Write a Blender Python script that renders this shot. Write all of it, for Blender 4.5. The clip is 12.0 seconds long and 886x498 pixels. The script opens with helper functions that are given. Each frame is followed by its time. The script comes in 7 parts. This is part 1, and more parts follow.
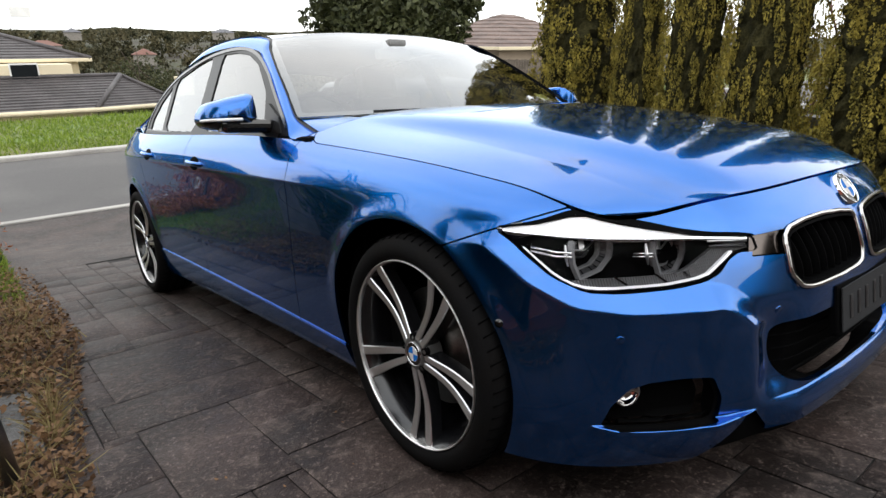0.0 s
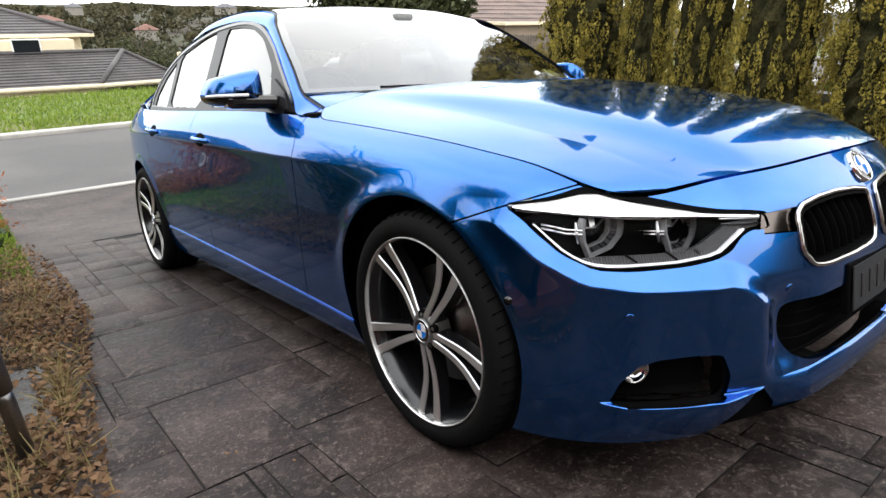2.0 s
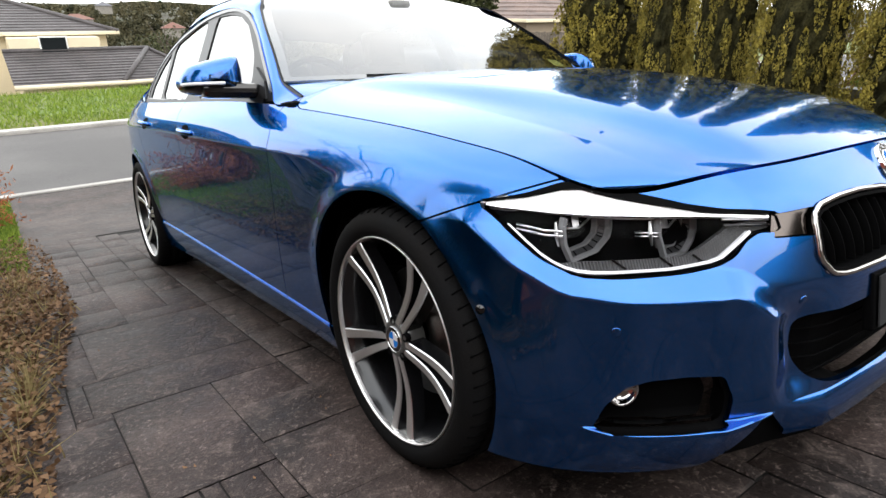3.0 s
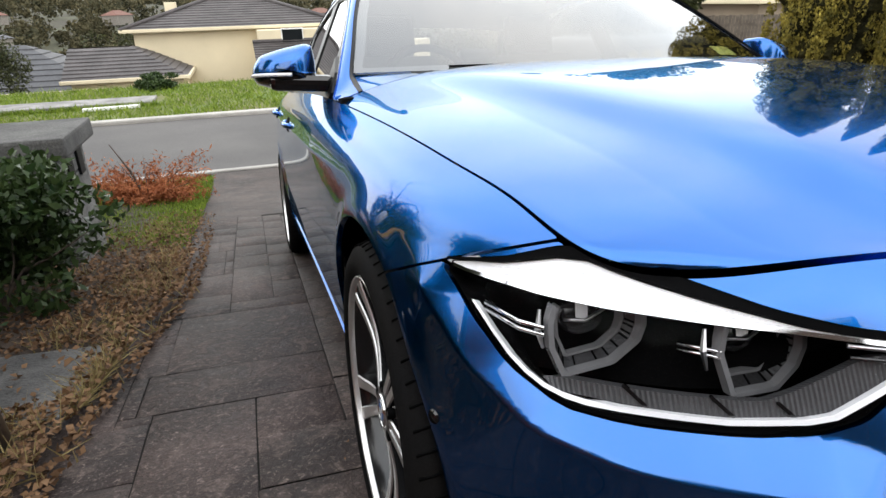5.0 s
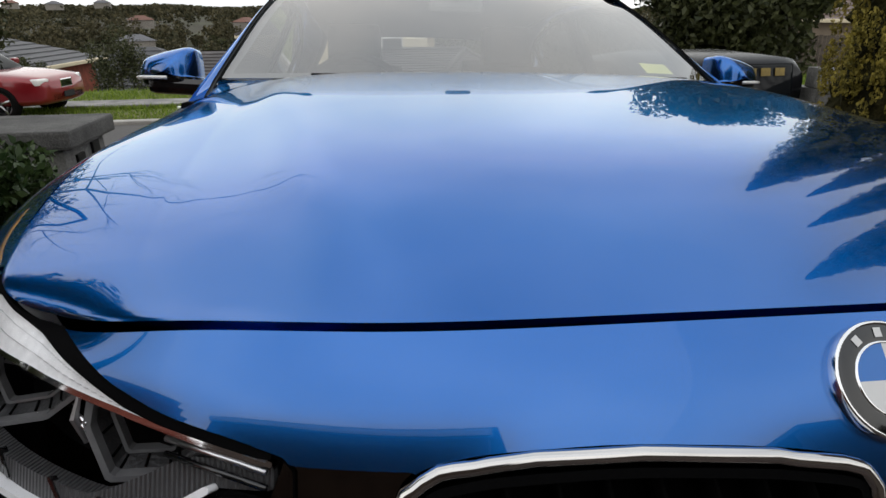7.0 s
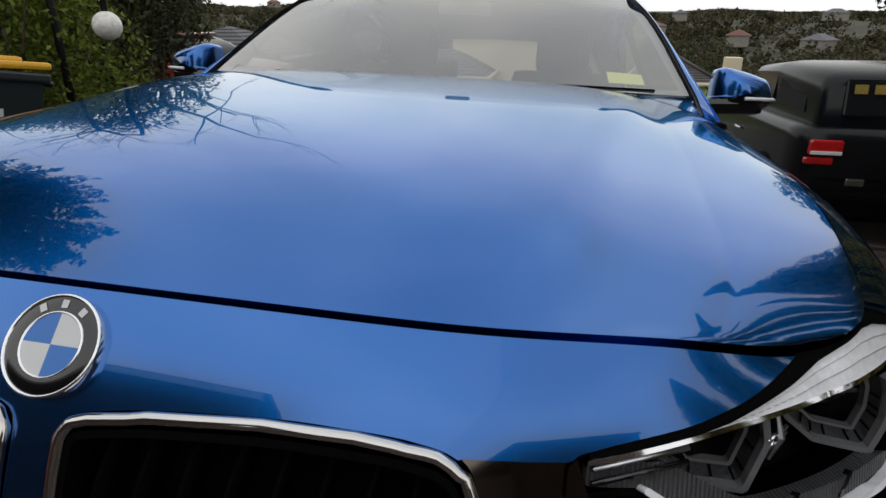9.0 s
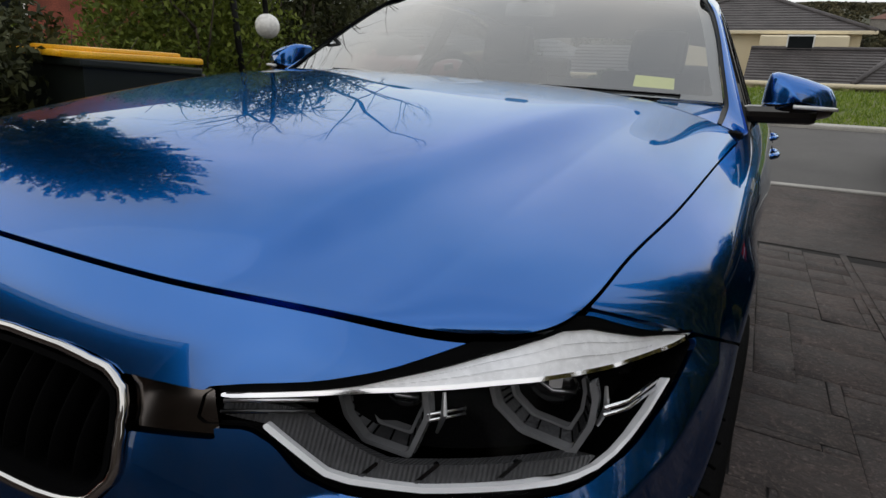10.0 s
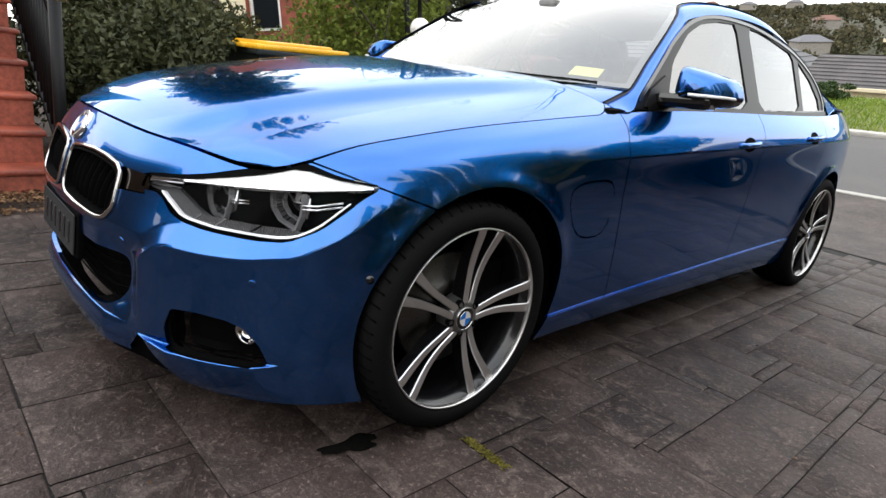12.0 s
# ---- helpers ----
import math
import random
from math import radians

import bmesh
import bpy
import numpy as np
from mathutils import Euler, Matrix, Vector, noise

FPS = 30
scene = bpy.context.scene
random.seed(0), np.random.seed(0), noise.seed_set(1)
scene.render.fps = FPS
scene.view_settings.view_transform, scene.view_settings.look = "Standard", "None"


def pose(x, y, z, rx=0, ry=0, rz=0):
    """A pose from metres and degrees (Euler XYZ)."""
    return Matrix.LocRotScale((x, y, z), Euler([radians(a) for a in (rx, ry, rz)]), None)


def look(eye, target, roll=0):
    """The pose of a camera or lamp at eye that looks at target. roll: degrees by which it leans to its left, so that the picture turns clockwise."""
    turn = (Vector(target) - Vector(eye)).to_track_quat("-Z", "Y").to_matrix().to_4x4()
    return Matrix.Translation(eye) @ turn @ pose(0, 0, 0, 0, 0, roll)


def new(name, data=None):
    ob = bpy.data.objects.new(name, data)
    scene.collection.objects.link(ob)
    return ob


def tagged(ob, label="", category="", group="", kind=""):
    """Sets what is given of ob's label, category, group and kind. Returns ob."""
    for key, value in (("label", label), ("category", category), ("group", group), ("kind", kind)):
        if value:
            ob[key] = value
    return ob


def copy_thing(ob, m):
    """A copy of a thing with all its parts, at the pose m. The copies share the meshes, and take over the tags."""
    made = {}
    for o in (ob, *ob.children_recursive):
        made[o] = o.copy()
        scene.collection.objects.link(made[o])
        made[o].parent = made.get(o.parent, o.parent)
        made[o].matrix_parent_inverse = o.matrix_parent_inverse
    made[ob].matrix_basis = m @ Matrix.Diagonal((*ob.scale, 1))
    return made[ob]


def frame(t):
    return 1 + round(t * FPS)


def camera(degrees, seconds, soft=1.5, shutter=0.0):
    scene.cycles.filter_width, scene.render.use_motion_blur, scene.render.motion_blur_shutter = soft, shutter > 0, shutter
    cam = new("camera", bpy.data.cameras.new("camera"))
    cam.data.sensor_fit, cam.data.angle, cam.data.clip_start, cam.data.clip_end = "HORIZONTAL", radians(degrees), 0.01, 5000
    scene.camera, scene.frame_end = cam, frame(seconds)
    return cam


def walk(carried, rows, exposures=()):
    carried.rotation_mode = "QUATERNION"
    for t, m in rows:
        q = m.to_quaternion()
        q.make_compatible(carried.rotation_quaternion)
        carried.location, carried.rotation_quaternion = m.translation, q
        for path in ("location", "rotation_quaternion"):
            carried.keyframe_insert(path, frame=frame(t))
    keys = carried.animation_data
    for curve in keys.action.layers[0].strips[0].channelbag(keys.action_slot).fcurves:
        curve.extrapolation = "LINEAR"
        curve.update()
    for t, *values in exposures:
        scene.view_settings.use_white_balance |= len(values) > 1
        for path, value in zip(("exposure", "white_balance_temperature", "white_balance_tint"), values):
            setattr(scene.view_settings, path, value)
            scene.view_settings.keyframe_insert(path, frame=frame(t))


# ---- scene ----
cam = camera(72.9, 12.0)
# seconds, place, heading to the left of +y, tilt, lean
PATH = [
    (0, -1.756, -1.250, 0.918, -38.56, -11.70, -3.88),
    (0.5, -1.760, -1.251, 0.916, -38.44, -12.46, -3.90),
    (1, -1.765, -1.247, 0.918, -38.37, -12.82, -3.83),
    (1.5, -1.764, -1.239, 0.917, -38.17, -13.82, -3.83),
    (2, -1.762, -1.239, 0.916, -38.00, -13.78, -3.86),
    (2.5, -1.710, -1.223, 0.896, -37.56, -13.79, -3.79),
    (2.7, -1.663, -1.211, 0.886, -37.05, -13.74, -3.71),
    (4.3, -1.250, -1.110, 0.887, -25.47, -14.42, -3.51),
    (4.5, -1.205, -1.093, 0.885, -22.83, -14.27, -3.27),
    (5, -1.066, -1.028, 0.888, -17.13, -13.86, -2.53),
    (5.5, -0.914, -0.979, 0.891, -13.37, -13.76, -2.13),
    (6, -0.719, -0.977, 0.897, -11.12, -13.54, -1.93),
    (6.5, -0.542, -1.024, 0.877, -8.91, -13.25, -1.30),
    (7, -0.373, -1.061, 0.877, -8.05, -12.64, 0.06),
    (7.2, -0.307, -1.053, 0.859, -8.33, -12.02, 1.07),
    (8.8, 0.306, -1.125, 0.885, 7.23, -12.80, 3.41),
    (9, 0.391, -1.107, 0.900, 10.08, -13.15, 3.56),
    (9.5, 0.600, -1.083, 0.921, 17.28, -13.89, 4.24),
    (10, 0.864, -1.051, 0.943, 26.49, -14.73, 5.16),
    (10.5, 1.089, -0.964, 0.941, 33.81, -15.34, 5.85),
    (11, 1.365, -0.936, 0.955, 40.73, -16.07, 6.55),
    (11.5, 1.651, -0.990, 0.963, 45.54, -16.53, 7.39),
    (12, 1.917, -1.112, 0.956, 46.04, -16.42, 7.50),
]
TILT = pose(0, 0, 0, -8.69, 1.735, 0)  # the drive falls towards the road
walk(cam, [(t, TILT @ pose(x, y, z, 0, 0, yaw) @ pose(0, 0, 0, 90 + tilt) @ pose(0, 0, 0, 0, 0, lean))
           for t, x, y, z, yaw, tilt, lean in PATH],
     exposures=[(0, -0.02), (1, 0.22), (2.5, 0.44), (5.5, -0.10), (6.5, -0.72), (7.2, -0.97), (9, -1.15), (10.5, -1.12), (11, -0.8), (11.5, -0.35), (12, 0.23)])

# ---- light: an overcast sky with a weak, very soft sun ----
world = bpy.data.worlds.new("overcast_sky")
scene.world = world
world.use_nodes = True
wn, wl = world.node_tree.nodes, world.node_tree.links
sky = wn.new("ShaderNodeTexSky")
sky.sky_type, sky.sun_disc = "NISHITA", False
sky.sun_elevation, sky.sun_rotation = radians(38), radians(150)
sky_soft = wn.new("ShaderNodeVectorMath")
sky_soft.operation = "SCALE"
sky_soft.inputs["Scale"].default_value = 0.10
wl.new(sky.outputs[0], sky_soft.inputs[0])
coords = wn.new("ShaderNodeTexCoord")
clouds = wn.new("ShaderNodeTexNoise")
clouds.inputs["Scale"].default_value, clouds.inputs["Detail"].default_value = 2.2, 5.0
wl.new(coords.outputs["Generated"], clouds.inputs["Vector"])
ramp = wn.new("ShaderNodeValToRGB")
ramp.color_ramp.elements[0].position, ramp.color_ramp.elements[0].color = 0.30, (0.64, 0.68, 0.72, 1)
ramp.color_ramp.elements[1].position, ramp.color_ramp.elements[1].color = 0.72, (1.0, 0.985, 0.955, 1)
wl.new(clouds.outputs["Fac"], ramp.inputs["Fac"])
mixed = wn.new("ShaderNodeMix")
mixed.data_type = "RGBA"
mixed.inputs["Factor"].default_value = 0.95
wl.new(sky_soft.outputs[0], mixed.inputs["A"])
height = wn.new("ShaderNodeSeparateXYZ")
wl.new(coords.outputs["Generated"], height.inputs[0])
overhead = wn.new("ShaderNodeValToRGB")
overhead.color_ramp.interpolation = "EASE"
overhead.color_ramp.elements[0].position, overhead.color_ramp.elements[0].color = 0.45, (1.06, 1.05, 1.03, 1)
overhead.color_ramp.elements[1].position, overhead.color_ramp.elements[1].color = 0.95, (0.93, 0.955, 1.00, 1)
wl.new(height.outputs["Z"], overhead.inputs["Fac"])
veil = wn.new("ShaderNodeMix")
veil.data_type, veil.blend_type = "RGBA", "MULTIPLY"
veil.inputs["Factor"].default_value = 1.0
wl.new(ramp.outputs["Color"], veil.inputs["A"])
wl.new(overhead.outputs["Color"], veil.inputs["B"])
wl.new(veil.outputs["Result"], mixed.inputs["B"])
wl.new(mixed.outputs["Result"], wn["Background"].inputs["Color"])
wn["Background"].inputs["Strength"].default_value = 2.8
sun = new("sun", bpy.data.lights.new("sun", "SUN"))
sun.data.energy, sun.data.angle, sun.data.color = 0.6, radians(90), (1.0, 0.97, 0.92)
sun.matrix_world = look((-4, -6, 7.5), (0, 0, 0))

# ---- materials ----


def surface(name, colour, rough=.6, metal=0., vary=.25, scale=3., grain=.15, fine=40., bump=.15, coat=0., tint=None, per_piece=0., spec=.5, flecks=None):
    """A material with stains (scale) and grain (fine); tint is the colour of the stains; per_piece varies whole pieces."""
    m = bpy.data.materials.new(name)
    m.use_nodes = True
    n, l = m.node_tree.nodes, m.node_tree.links
    p = n["Principled BSDF"]
    p.inputs["Roughness"].default_value, p.inputs["Metallic"].default_value = rough, metal
    p.inputs["Coat Weight"].default_value, p.inputs["Coat Roughness"].default_value = coat, .03
    p.inputs["Specular IOR Level"].default_value = spec
    place = n.new("ShaderNodeNewGeometry")
    big, small = n.new("ShaderNodeTexNoise"), n.new("ShaderNodeTexNoise")
    for tex, s, d in ((big, scale, 6), (small, fine, 4)):
        tex.inputs["Scale"].default_value, tex.inputs["Detail"].default_value = s, d
        l.new(place.outputs["Position"], tex.inputs["Vector"])
    r = n.new("ShaderNodeValToRGB")
    other = tint or tuple(c * (1 - vary) for c in colour)
    r.color_ramp.elements[0].position, r.color_ramp.elements[0].color = .36, (*other, 1)
    r.color_ramp.elements[1].position, r.color_ramp.elements[1].color = .62, (*(c * (1 + vary * .4) for c in colour), 1)
    l.new(big.outputs["Fac"], r.inputs["Fac"])
    mixer = n.new("ShaderNodeMix")
    mixer.data_type, mixer.blend_type = "RGBA", "MULTIPLY"
    mixer.inputs["Factor"].default_value = 1.0
    shade = n.new("ShaderNodeMapRange")
    shade.inputs["From Min"].default_value, shade.inputs["From Max"].default_value = .3, .7
    shade.inputs["To Min"].default_value, shade.inputs["To Max"].default_value = 1 - grain, 1 + grain
    l.new(small.outputs["Fac"], shade.inputs["Value"])
    l.new(r.outputs["Color"], mixer.inputs["A"])
    l.new(shade.outputs["Result"], mixer.inputs["B"])
    out = mixer.outputs["Result"]
    if flecks:
        spots, cut, mix3 = n.new("ShaderNodeTexNoise"), n.new("ShaderNodeMapRange"), n.new("ShaderNodeMix")
        spots.inputs["Scale"].default_value, spots.inputs["Detail"].default_value = 95, 3
        l.new(place.outputs["Position"], spots.inputs["Vector"])
        cut.inputs["From Min"].default_value, cut.inputs["From Max"].default_value = .60, .72
        l.new(spots.outputs["Fac"], cut.inputs["Value"])
        mix3.data_type = "RGBA"
        l.new(cut.outputs["Result"], mix3.inputs["Factor"])
        l.new(out, mix3.inputs["A"])
        mix3.inputs["B"].default_value = (*flecks, 1)
        out = mix3.outputs["Result"]
    if per_piece:
        info, piece, mix2 = n.new("ShaderNodeObjectInfo"), n.new("ShaderNodeMapRange"), n.new("ShaderNodeMix")
        piece.inputs["To Min"].default_value, piece.inputs["To Max"].default_value = 1 - per_piece, 1 + per_piece
        l.new(info.outputs["Random"], piece.inputs["Value"])
        mix2.data_type, mix2.blend_type = "RGBA", "MULTIPLY"
        mix2.inputs["Factor"].default_value = 1.0
        l.new(out, mix2.inputs["A"])
        l.new(piece.outputs["Result"], mix2.inputs["B"])
        out = mix2.outputs["Result"]
    l.new(out, p.inputs["Base Color"])
    if bump:
        b = n.new("ShaderNodeBump")
        b.inputs["Strength"].default_value, b.inputs["Distance"].default_value = bump, .01
        l.new(small.outputs["Fac"], b.inputs["Height"])
        l.new(b.outputs["Normal"], p.inputs["Normal"])
    return m


def foliage(name, dark, light, rough=.6, through_light=.25, clump_scale=5.0, mottle=.35):
    """Leaves: each leaf and each clump its own tone, some light passing through."""
    m = bpy.data.materials.new(name)
    m.use_nodes = True
    n, l = m.node_tree.nodes, m.node_tree.links
    p = n["Principled BSDF"]
    p.inputs["Roughness"].default_value, p.inputs["Specular IOR Level"].default_value = rough, .18
    g, r = n.new("ShaderNodeNewGeometry"), n.new("ShaderNodeValToRGB")
    r.color_ramp.elements[0].color, r.color_ramp.elements[1].color = (*dark, 1), (*light, 1)
    clump, spread, share = n.new("ShaderNodeTexNoise"), n.new("ShaderNodeMapRange"), n.new("ShaderNodeMix")
    clump.inputs["Scale"].default_value, clump.inputs["Detail"].default_value = clump_scale, 3.0
    l.new(g.outputs["Position"], clump.inputs["Vector"])
    spread.inputs["From Min"].default_value, spread.inputs["From Max"].default_value = .36, .64
    l.new(clump.outputs["Fac"], spread.inputs["Value"])
    share.inputs["Factor"].default_value = mottle
    l.new(g.outputs["Random Per Island"], share.inputs["A"])
    l.new(spread.outputs["Result"], share.inputs["B"])
    l.new(share.outputs["Result"], r.inputs["Fac"])
    l.new(r.outputs["Color"], p.inputs["Base Color"])
    t, mx = n.new("ShaderNodeBsdfTranslucent"), n.new("ShaderNodeMixShader")
    l.new(r.outputs["Color"], t.inputs["Color"])
    mx.inputs["Fac"].default_value = through_light
    l.new(p.outputs[0], mx.inputs[1])
    l.new(t.outputs[0], mx.inputs[2])
    l.new(mx.outputs[0], n["Material Output"].inputs["Surface"])
    return m


def slate_concrete(name, colour, dark, worn):
    """Stamped concrete with a split-slate relief: cloudy stains, pale scuffs on the high spots, slabs of slightly different tone."""
    m = bpy.data.materials.new(name)
    m.use_nodes = True
    n, l = m.node_tree.nodes, m.node_tree.links
    p = n["Principled BSDF"]
    p.inputs["Specular IOR Level"].default_value = .22
    place, info = n.new("ShaderNodeNewGeometry"), n.new("ShaderNodeObjectInfo")

    def noise_of(scale, detail, distortion=0.0, rough=.5):
        t = n.new("ShaderNodeTexNoise")
        for key, value in (("Scale", scale), ("Detail", detail), ("Distortion", distortion), ("Roughness", rough)):
            t.inputs[key].default_value = value
        l.new(place.outputs["Position"], t.inputs["Vector"])
        return t.outputs["Fac"]

    def ranged(value, lo, hi, out_lo, out_hi):
        r = n.new("ShaderNodeMapRange")
        for key, v in (("From Min", lo), ("From Max", hi), ("To Min", out_lo), ("To Max", out_hi)):
            r.inputs[key].default_value = v
        l.new(value, r.inputs["Value"])
        return r.outputs["Result"]

    def mixed_colour(factor, a, b, blend="MIX"):
        x = n.new("ShaderNodeMix")
        x.data_type, x.blend_type = "RGBA", blend
        for key, v in (("Factor", factor), ("A", a), ("B", b)):
            if isinstance(v, tuple):
                x.inputs[key].default_value = (*v, 1)
            elif isinstance(v, float):
                x.inputs[key].default_value = v
            else:
                l.new(v, x.inputs[key])
        return x.outputs["Result"]

    stain, relief, fine, patches, grit = noise_of(2.6, 7, .5), noise_of(13, 10, 1.1, .62), noise_of(160, 4), noise_of(1.1, 3), noise_of(75, 6, .6, .7)
    c = mixed_colour(ranged(stain, .36, .66, 0, 1), dark, colour)
    c = mixed_colour(ranged(relief, .51, .70, 0, .58), c, worn)
    c = mixed_colour(ranged(grit, .55, .72, 0, .70), c, tuple(min(1.0, 1.7 * v) for v in worn))
    c = mixed_colour(ranged(grit, .45, .31, 0, .65), c, dark)
    c = mixed_colour(1.0, c, ranged(fine, .3, .7, .65, 1.35), "MULTIPLY")
    c = mixed_colour(1.0, c, ranged(patches, .35, .65, .75, 1.2), "MULTIPLY")
    c = mixed_colour(1.0, c, ranged(info.outputs["Random"], 0, 1, .94, 1.06), "MULTIPLY")
    l.new(c, p.inputs["Base Color"])
    l.new(ranged(relief, .3, .7, .50, .72), p.inputs["Roughness"])
    low, high = n.new("ShaderNodeBump"), n.new("ShaderNodeBump")
    low.inputs["Strength"].default_value, low.inputs["Distance"].default_value = .9, .010
    high.inputs["Strength"].default_value, high.inputs["Distance"].default_value = .5, .003
    l.new(relief, low.inputs["Height"])
    l.new(fine, high.inputs["Height"])
    l.new(low.outputs["Normal"], high.inputs["Normal"])
    l.new(high.outputs["Normal"], p.inputs["Normal"])
    return m


def clear_pane(name, colour, gloss=.02, power=1.0, base=0.0):
    """A clear pane: what lies behind it, tinted, under a sharp reflection."""
    m = bpy.data.materials.new(name)
    m.use_nodes = True
    n, l = m.node_tree.nodes, m.node_tree.links
    n.remove(n["Principled BSDF"])
    clear, shine, mx = n.new("ShaderNodeBsdfTransparent"), n.new("ShaderNodeBsdfGlossy"), n.new("ShaderNodeMixShader")
    clear.inputs["Color"].default_value = (*colour, 1)
    shine.inputs["Roughness"].default_value = gloss
    f, steep = n.new("ShaderNodeLayerWeight"), n.new("ShaderNodeMath")
    f.inputs["Blend"].default_value = .5
    steep.operation = "POWER"
    steep.inputs[1].default_value = 5
    l.new(f.outputs["Facing"], steep.inputs[0])
    gain = n.new("ShaderNodeMath")
    gain.operation, gain.use_clamp = "MULTIPLY_ADD", True
    gain.inputs[1].default_value, gain.inputs[2].default_value = .96 * power, base + .042 * power
    l.new(steep.outputs[0], gain.inputs[0])
    l.new(gain.outputs[0], mx.inputs["Fac"])
    l.new(clear.outputs[0], mx.inputs[1])
    l.new(shine.outputs[0], mx.inputs[2])
    l.new(mx.outputs[0], n["Material Output"].inputs["Surface"])
    return m


paint = surface("blue_metallic_paint", (.0065, .107, .385), rough=.235, metal=1.0, vary=.05, scale=2, grain=.10, fine=1800, bump=.0, coat=1.0)
paint.node_tree.nodes["Principled BSDF"].inputs["Coat IOR"].default_value = 1.58
paint.node_tree.nodes["Principled BSDF"].inputs["Specular Tint"].default_value = (.13, .57, .92, 1)
paint.node_tree.nodes["Principled BSDF"].inputs["Coat Roughness"].default_value = .012
black_gloss = surface("black_gloss_trim", (.003, .003, .0035), rough=.12, vary=.1, grain=.05, bump=0, coat=.5)
black_matt = surface("black_plastic", (.0028, .0028, .0030), rough=.7, vary=.2, fine=300, bump=.05, spec=.02)
rubber = surface("tyre_rubber", (.006, .006, .0063), rough=.75, vary=.3, scale=9, fine=220, bump=.12, tint=(.0075, .007, .0068), spec=.04)
chrome = surface("chrome", (.82, .82, .83), rough=.07, metal=1, vary=.04, grain=.02, bump=0)
hub_grey = surface("grey_wheel_hub", (.16, .158, .155), rough=.32, metal=.7, vary=.1, grain=.08, bump=.02)
frame_chrome = surface("grille_frame_chrome", (.56, .545, .53), rough=.09, metal=1, vary=.05, grain=.02, bump=0)
smoked_chrome = surface("smoked_chrome", (.115, .100, .092), rough=.10, metal=1, vary=.05, grain=.02, bump=0)
satin = surface("satin_aluminium", (.60, .60, .61), rough=.28, metal=1, vary=.08, grain=.04, fine=400, bump=.02)
machined = surface("machined_rim_face", (.80, .79, .78), rough=.36, metal=.95, vary=.12, grain=.08, fine=500, bump=.03)
rim_dark = surface("dark_rim_paint", (.006, .006, .007), rough=.22, metal=0, vary=.2, bump=0, coat=.25)
steel = surface("brake_steel", (.13, .125, .12), rough=.38, metal=1, vary=.3, fine=150, bump=.05)
lamp_clear = clear_pane("headlamp_lens", (.97, .97, .98), .01, .05)
glass_side = clear_pane("side_window_glass", (.46, .48, .48), .01, 1.2, .17)
glass_front = clear_pane("windscreen_glass", (.74, .76, .76), .015, 1.7, .13)
glass_rear = clear_pane("rear_window_glass", (.90, .92, .92), .015, 1.0, .03)
lamp_bright = surface("bright_lamp_bezel", (.92, .92, .93), rough=.22, vary=.03, grain=.03, bump=0, coat=1)
lamp_white = surface("lamp_reflector", (.90, .90, .905), rough=.28, metal=.15, vary=.05, scale=30, grain=.06, fine=120, bump=.04)
lamp_grey = surface("lamp_ring_plastic", (.16, .16, .165), rough=.22, vary=.15, grain=.1, bump=.03, coat=.6)
lamp_ribbed = surface("lamp_ribbed_grey", (.036, .036, .038), rough=.35, metal=.4, vary=.2, fine=250, bump=.2)
lamp_band = surface("fine_ribbed_plastic", (.048, .048, .050), rough=.4, vary=.15, fine=300, bump=0)
_n, _l = lamp_band.node_tree.nodes, lamp_band.node_tree.links
_wave, _bump, _at = _n.new("ShaderNodeTexWave"), _n.new("ShaderNodeBump"), _n.new("ShaderNodeTexCoord")
_wave.inputs["Scale"].default_value = 75
_bump.inputs["Strength"].default_value, _bump.inputs["Distance"].default_value = .9, .002
_l.new(_at.outputs["Object"], _wave.inputs["Vector"])
_l.new(_wave.outputs["Fac"], _bump.inputs["Height"])
_l.new(_bump.outputs["Normal"], _n["Principled BSDF"].inputs["Normal"])
frame_black = surface("black_window_surround", (.005, .005, .0055), rough=.30, vary=.1, grain=.05, bump=0, spec=.14)
seat_cloth = surface("seat_upholstery", (.030, .029, .028), rough=.7, vary=.2, fine=300, bump=.1)
roof_lining = surface("roof_lining", (.20, .20, .19), rough=.9, vary=.1)
badge_blue = surface("badge_blue", (.004, .14, .50), rough=.2, vary=.03, grain=0, bump=0, coat=.2)
badge_white = surface("badge_white", (.62, .62, .62), rough=.2, vary=.03, grain=0, bump=0, coat=.2)
plate_grey = surface("plate_face", (.034, .0345, .036), rough=.7, spec=.06, vary=.08, grain=.05, bump=0)
plate_dark = surface("plate_marks", (.010, .010, .011), rough=.4, vary=.1, bump=0)
sticker_yellow = surface("yellow_paper", (.80, .82, .22), rough=.5, vary=.05, grain=.03, bump=0)
indicator = surface("indicator_lens", (.75, .74, .72), rough=.15, vary=.05, grain=.03, bump=0, coat=1)

# ---- tools for building meshes ----


def mesh_part(name, verts, faces, materials, parent=None, label="", smooth=True, indices=None):
    """One mesh object out of points and faces, under a thing or a part."""
    me = bpy.data.meshes.new(name)
    me.from_pydata([tuple(map(float, v)) for v in verts], [], [tuple(map(int, f)) for f in faces])
    for m in (materials if isinstance(materials, (list, tuple)) else [materials]):
        me.materials.append(m)
    if smooth:
        me.polygons.foreach_set("use_smooth", [True] * len(me.polygons))
    if indices is not None:
        me.polygons.foreach_set("material_index", [int(i) for i in indices])
    me.update()
    ob = new(name, me)
    ob.parent = parent
    return tagged(ob, label)


def thing(name, m, label, category, group="", kind=""):
    ob = new(name)
    ob.matrix_world = m
    return tagged(ob, label, category, group, kind)


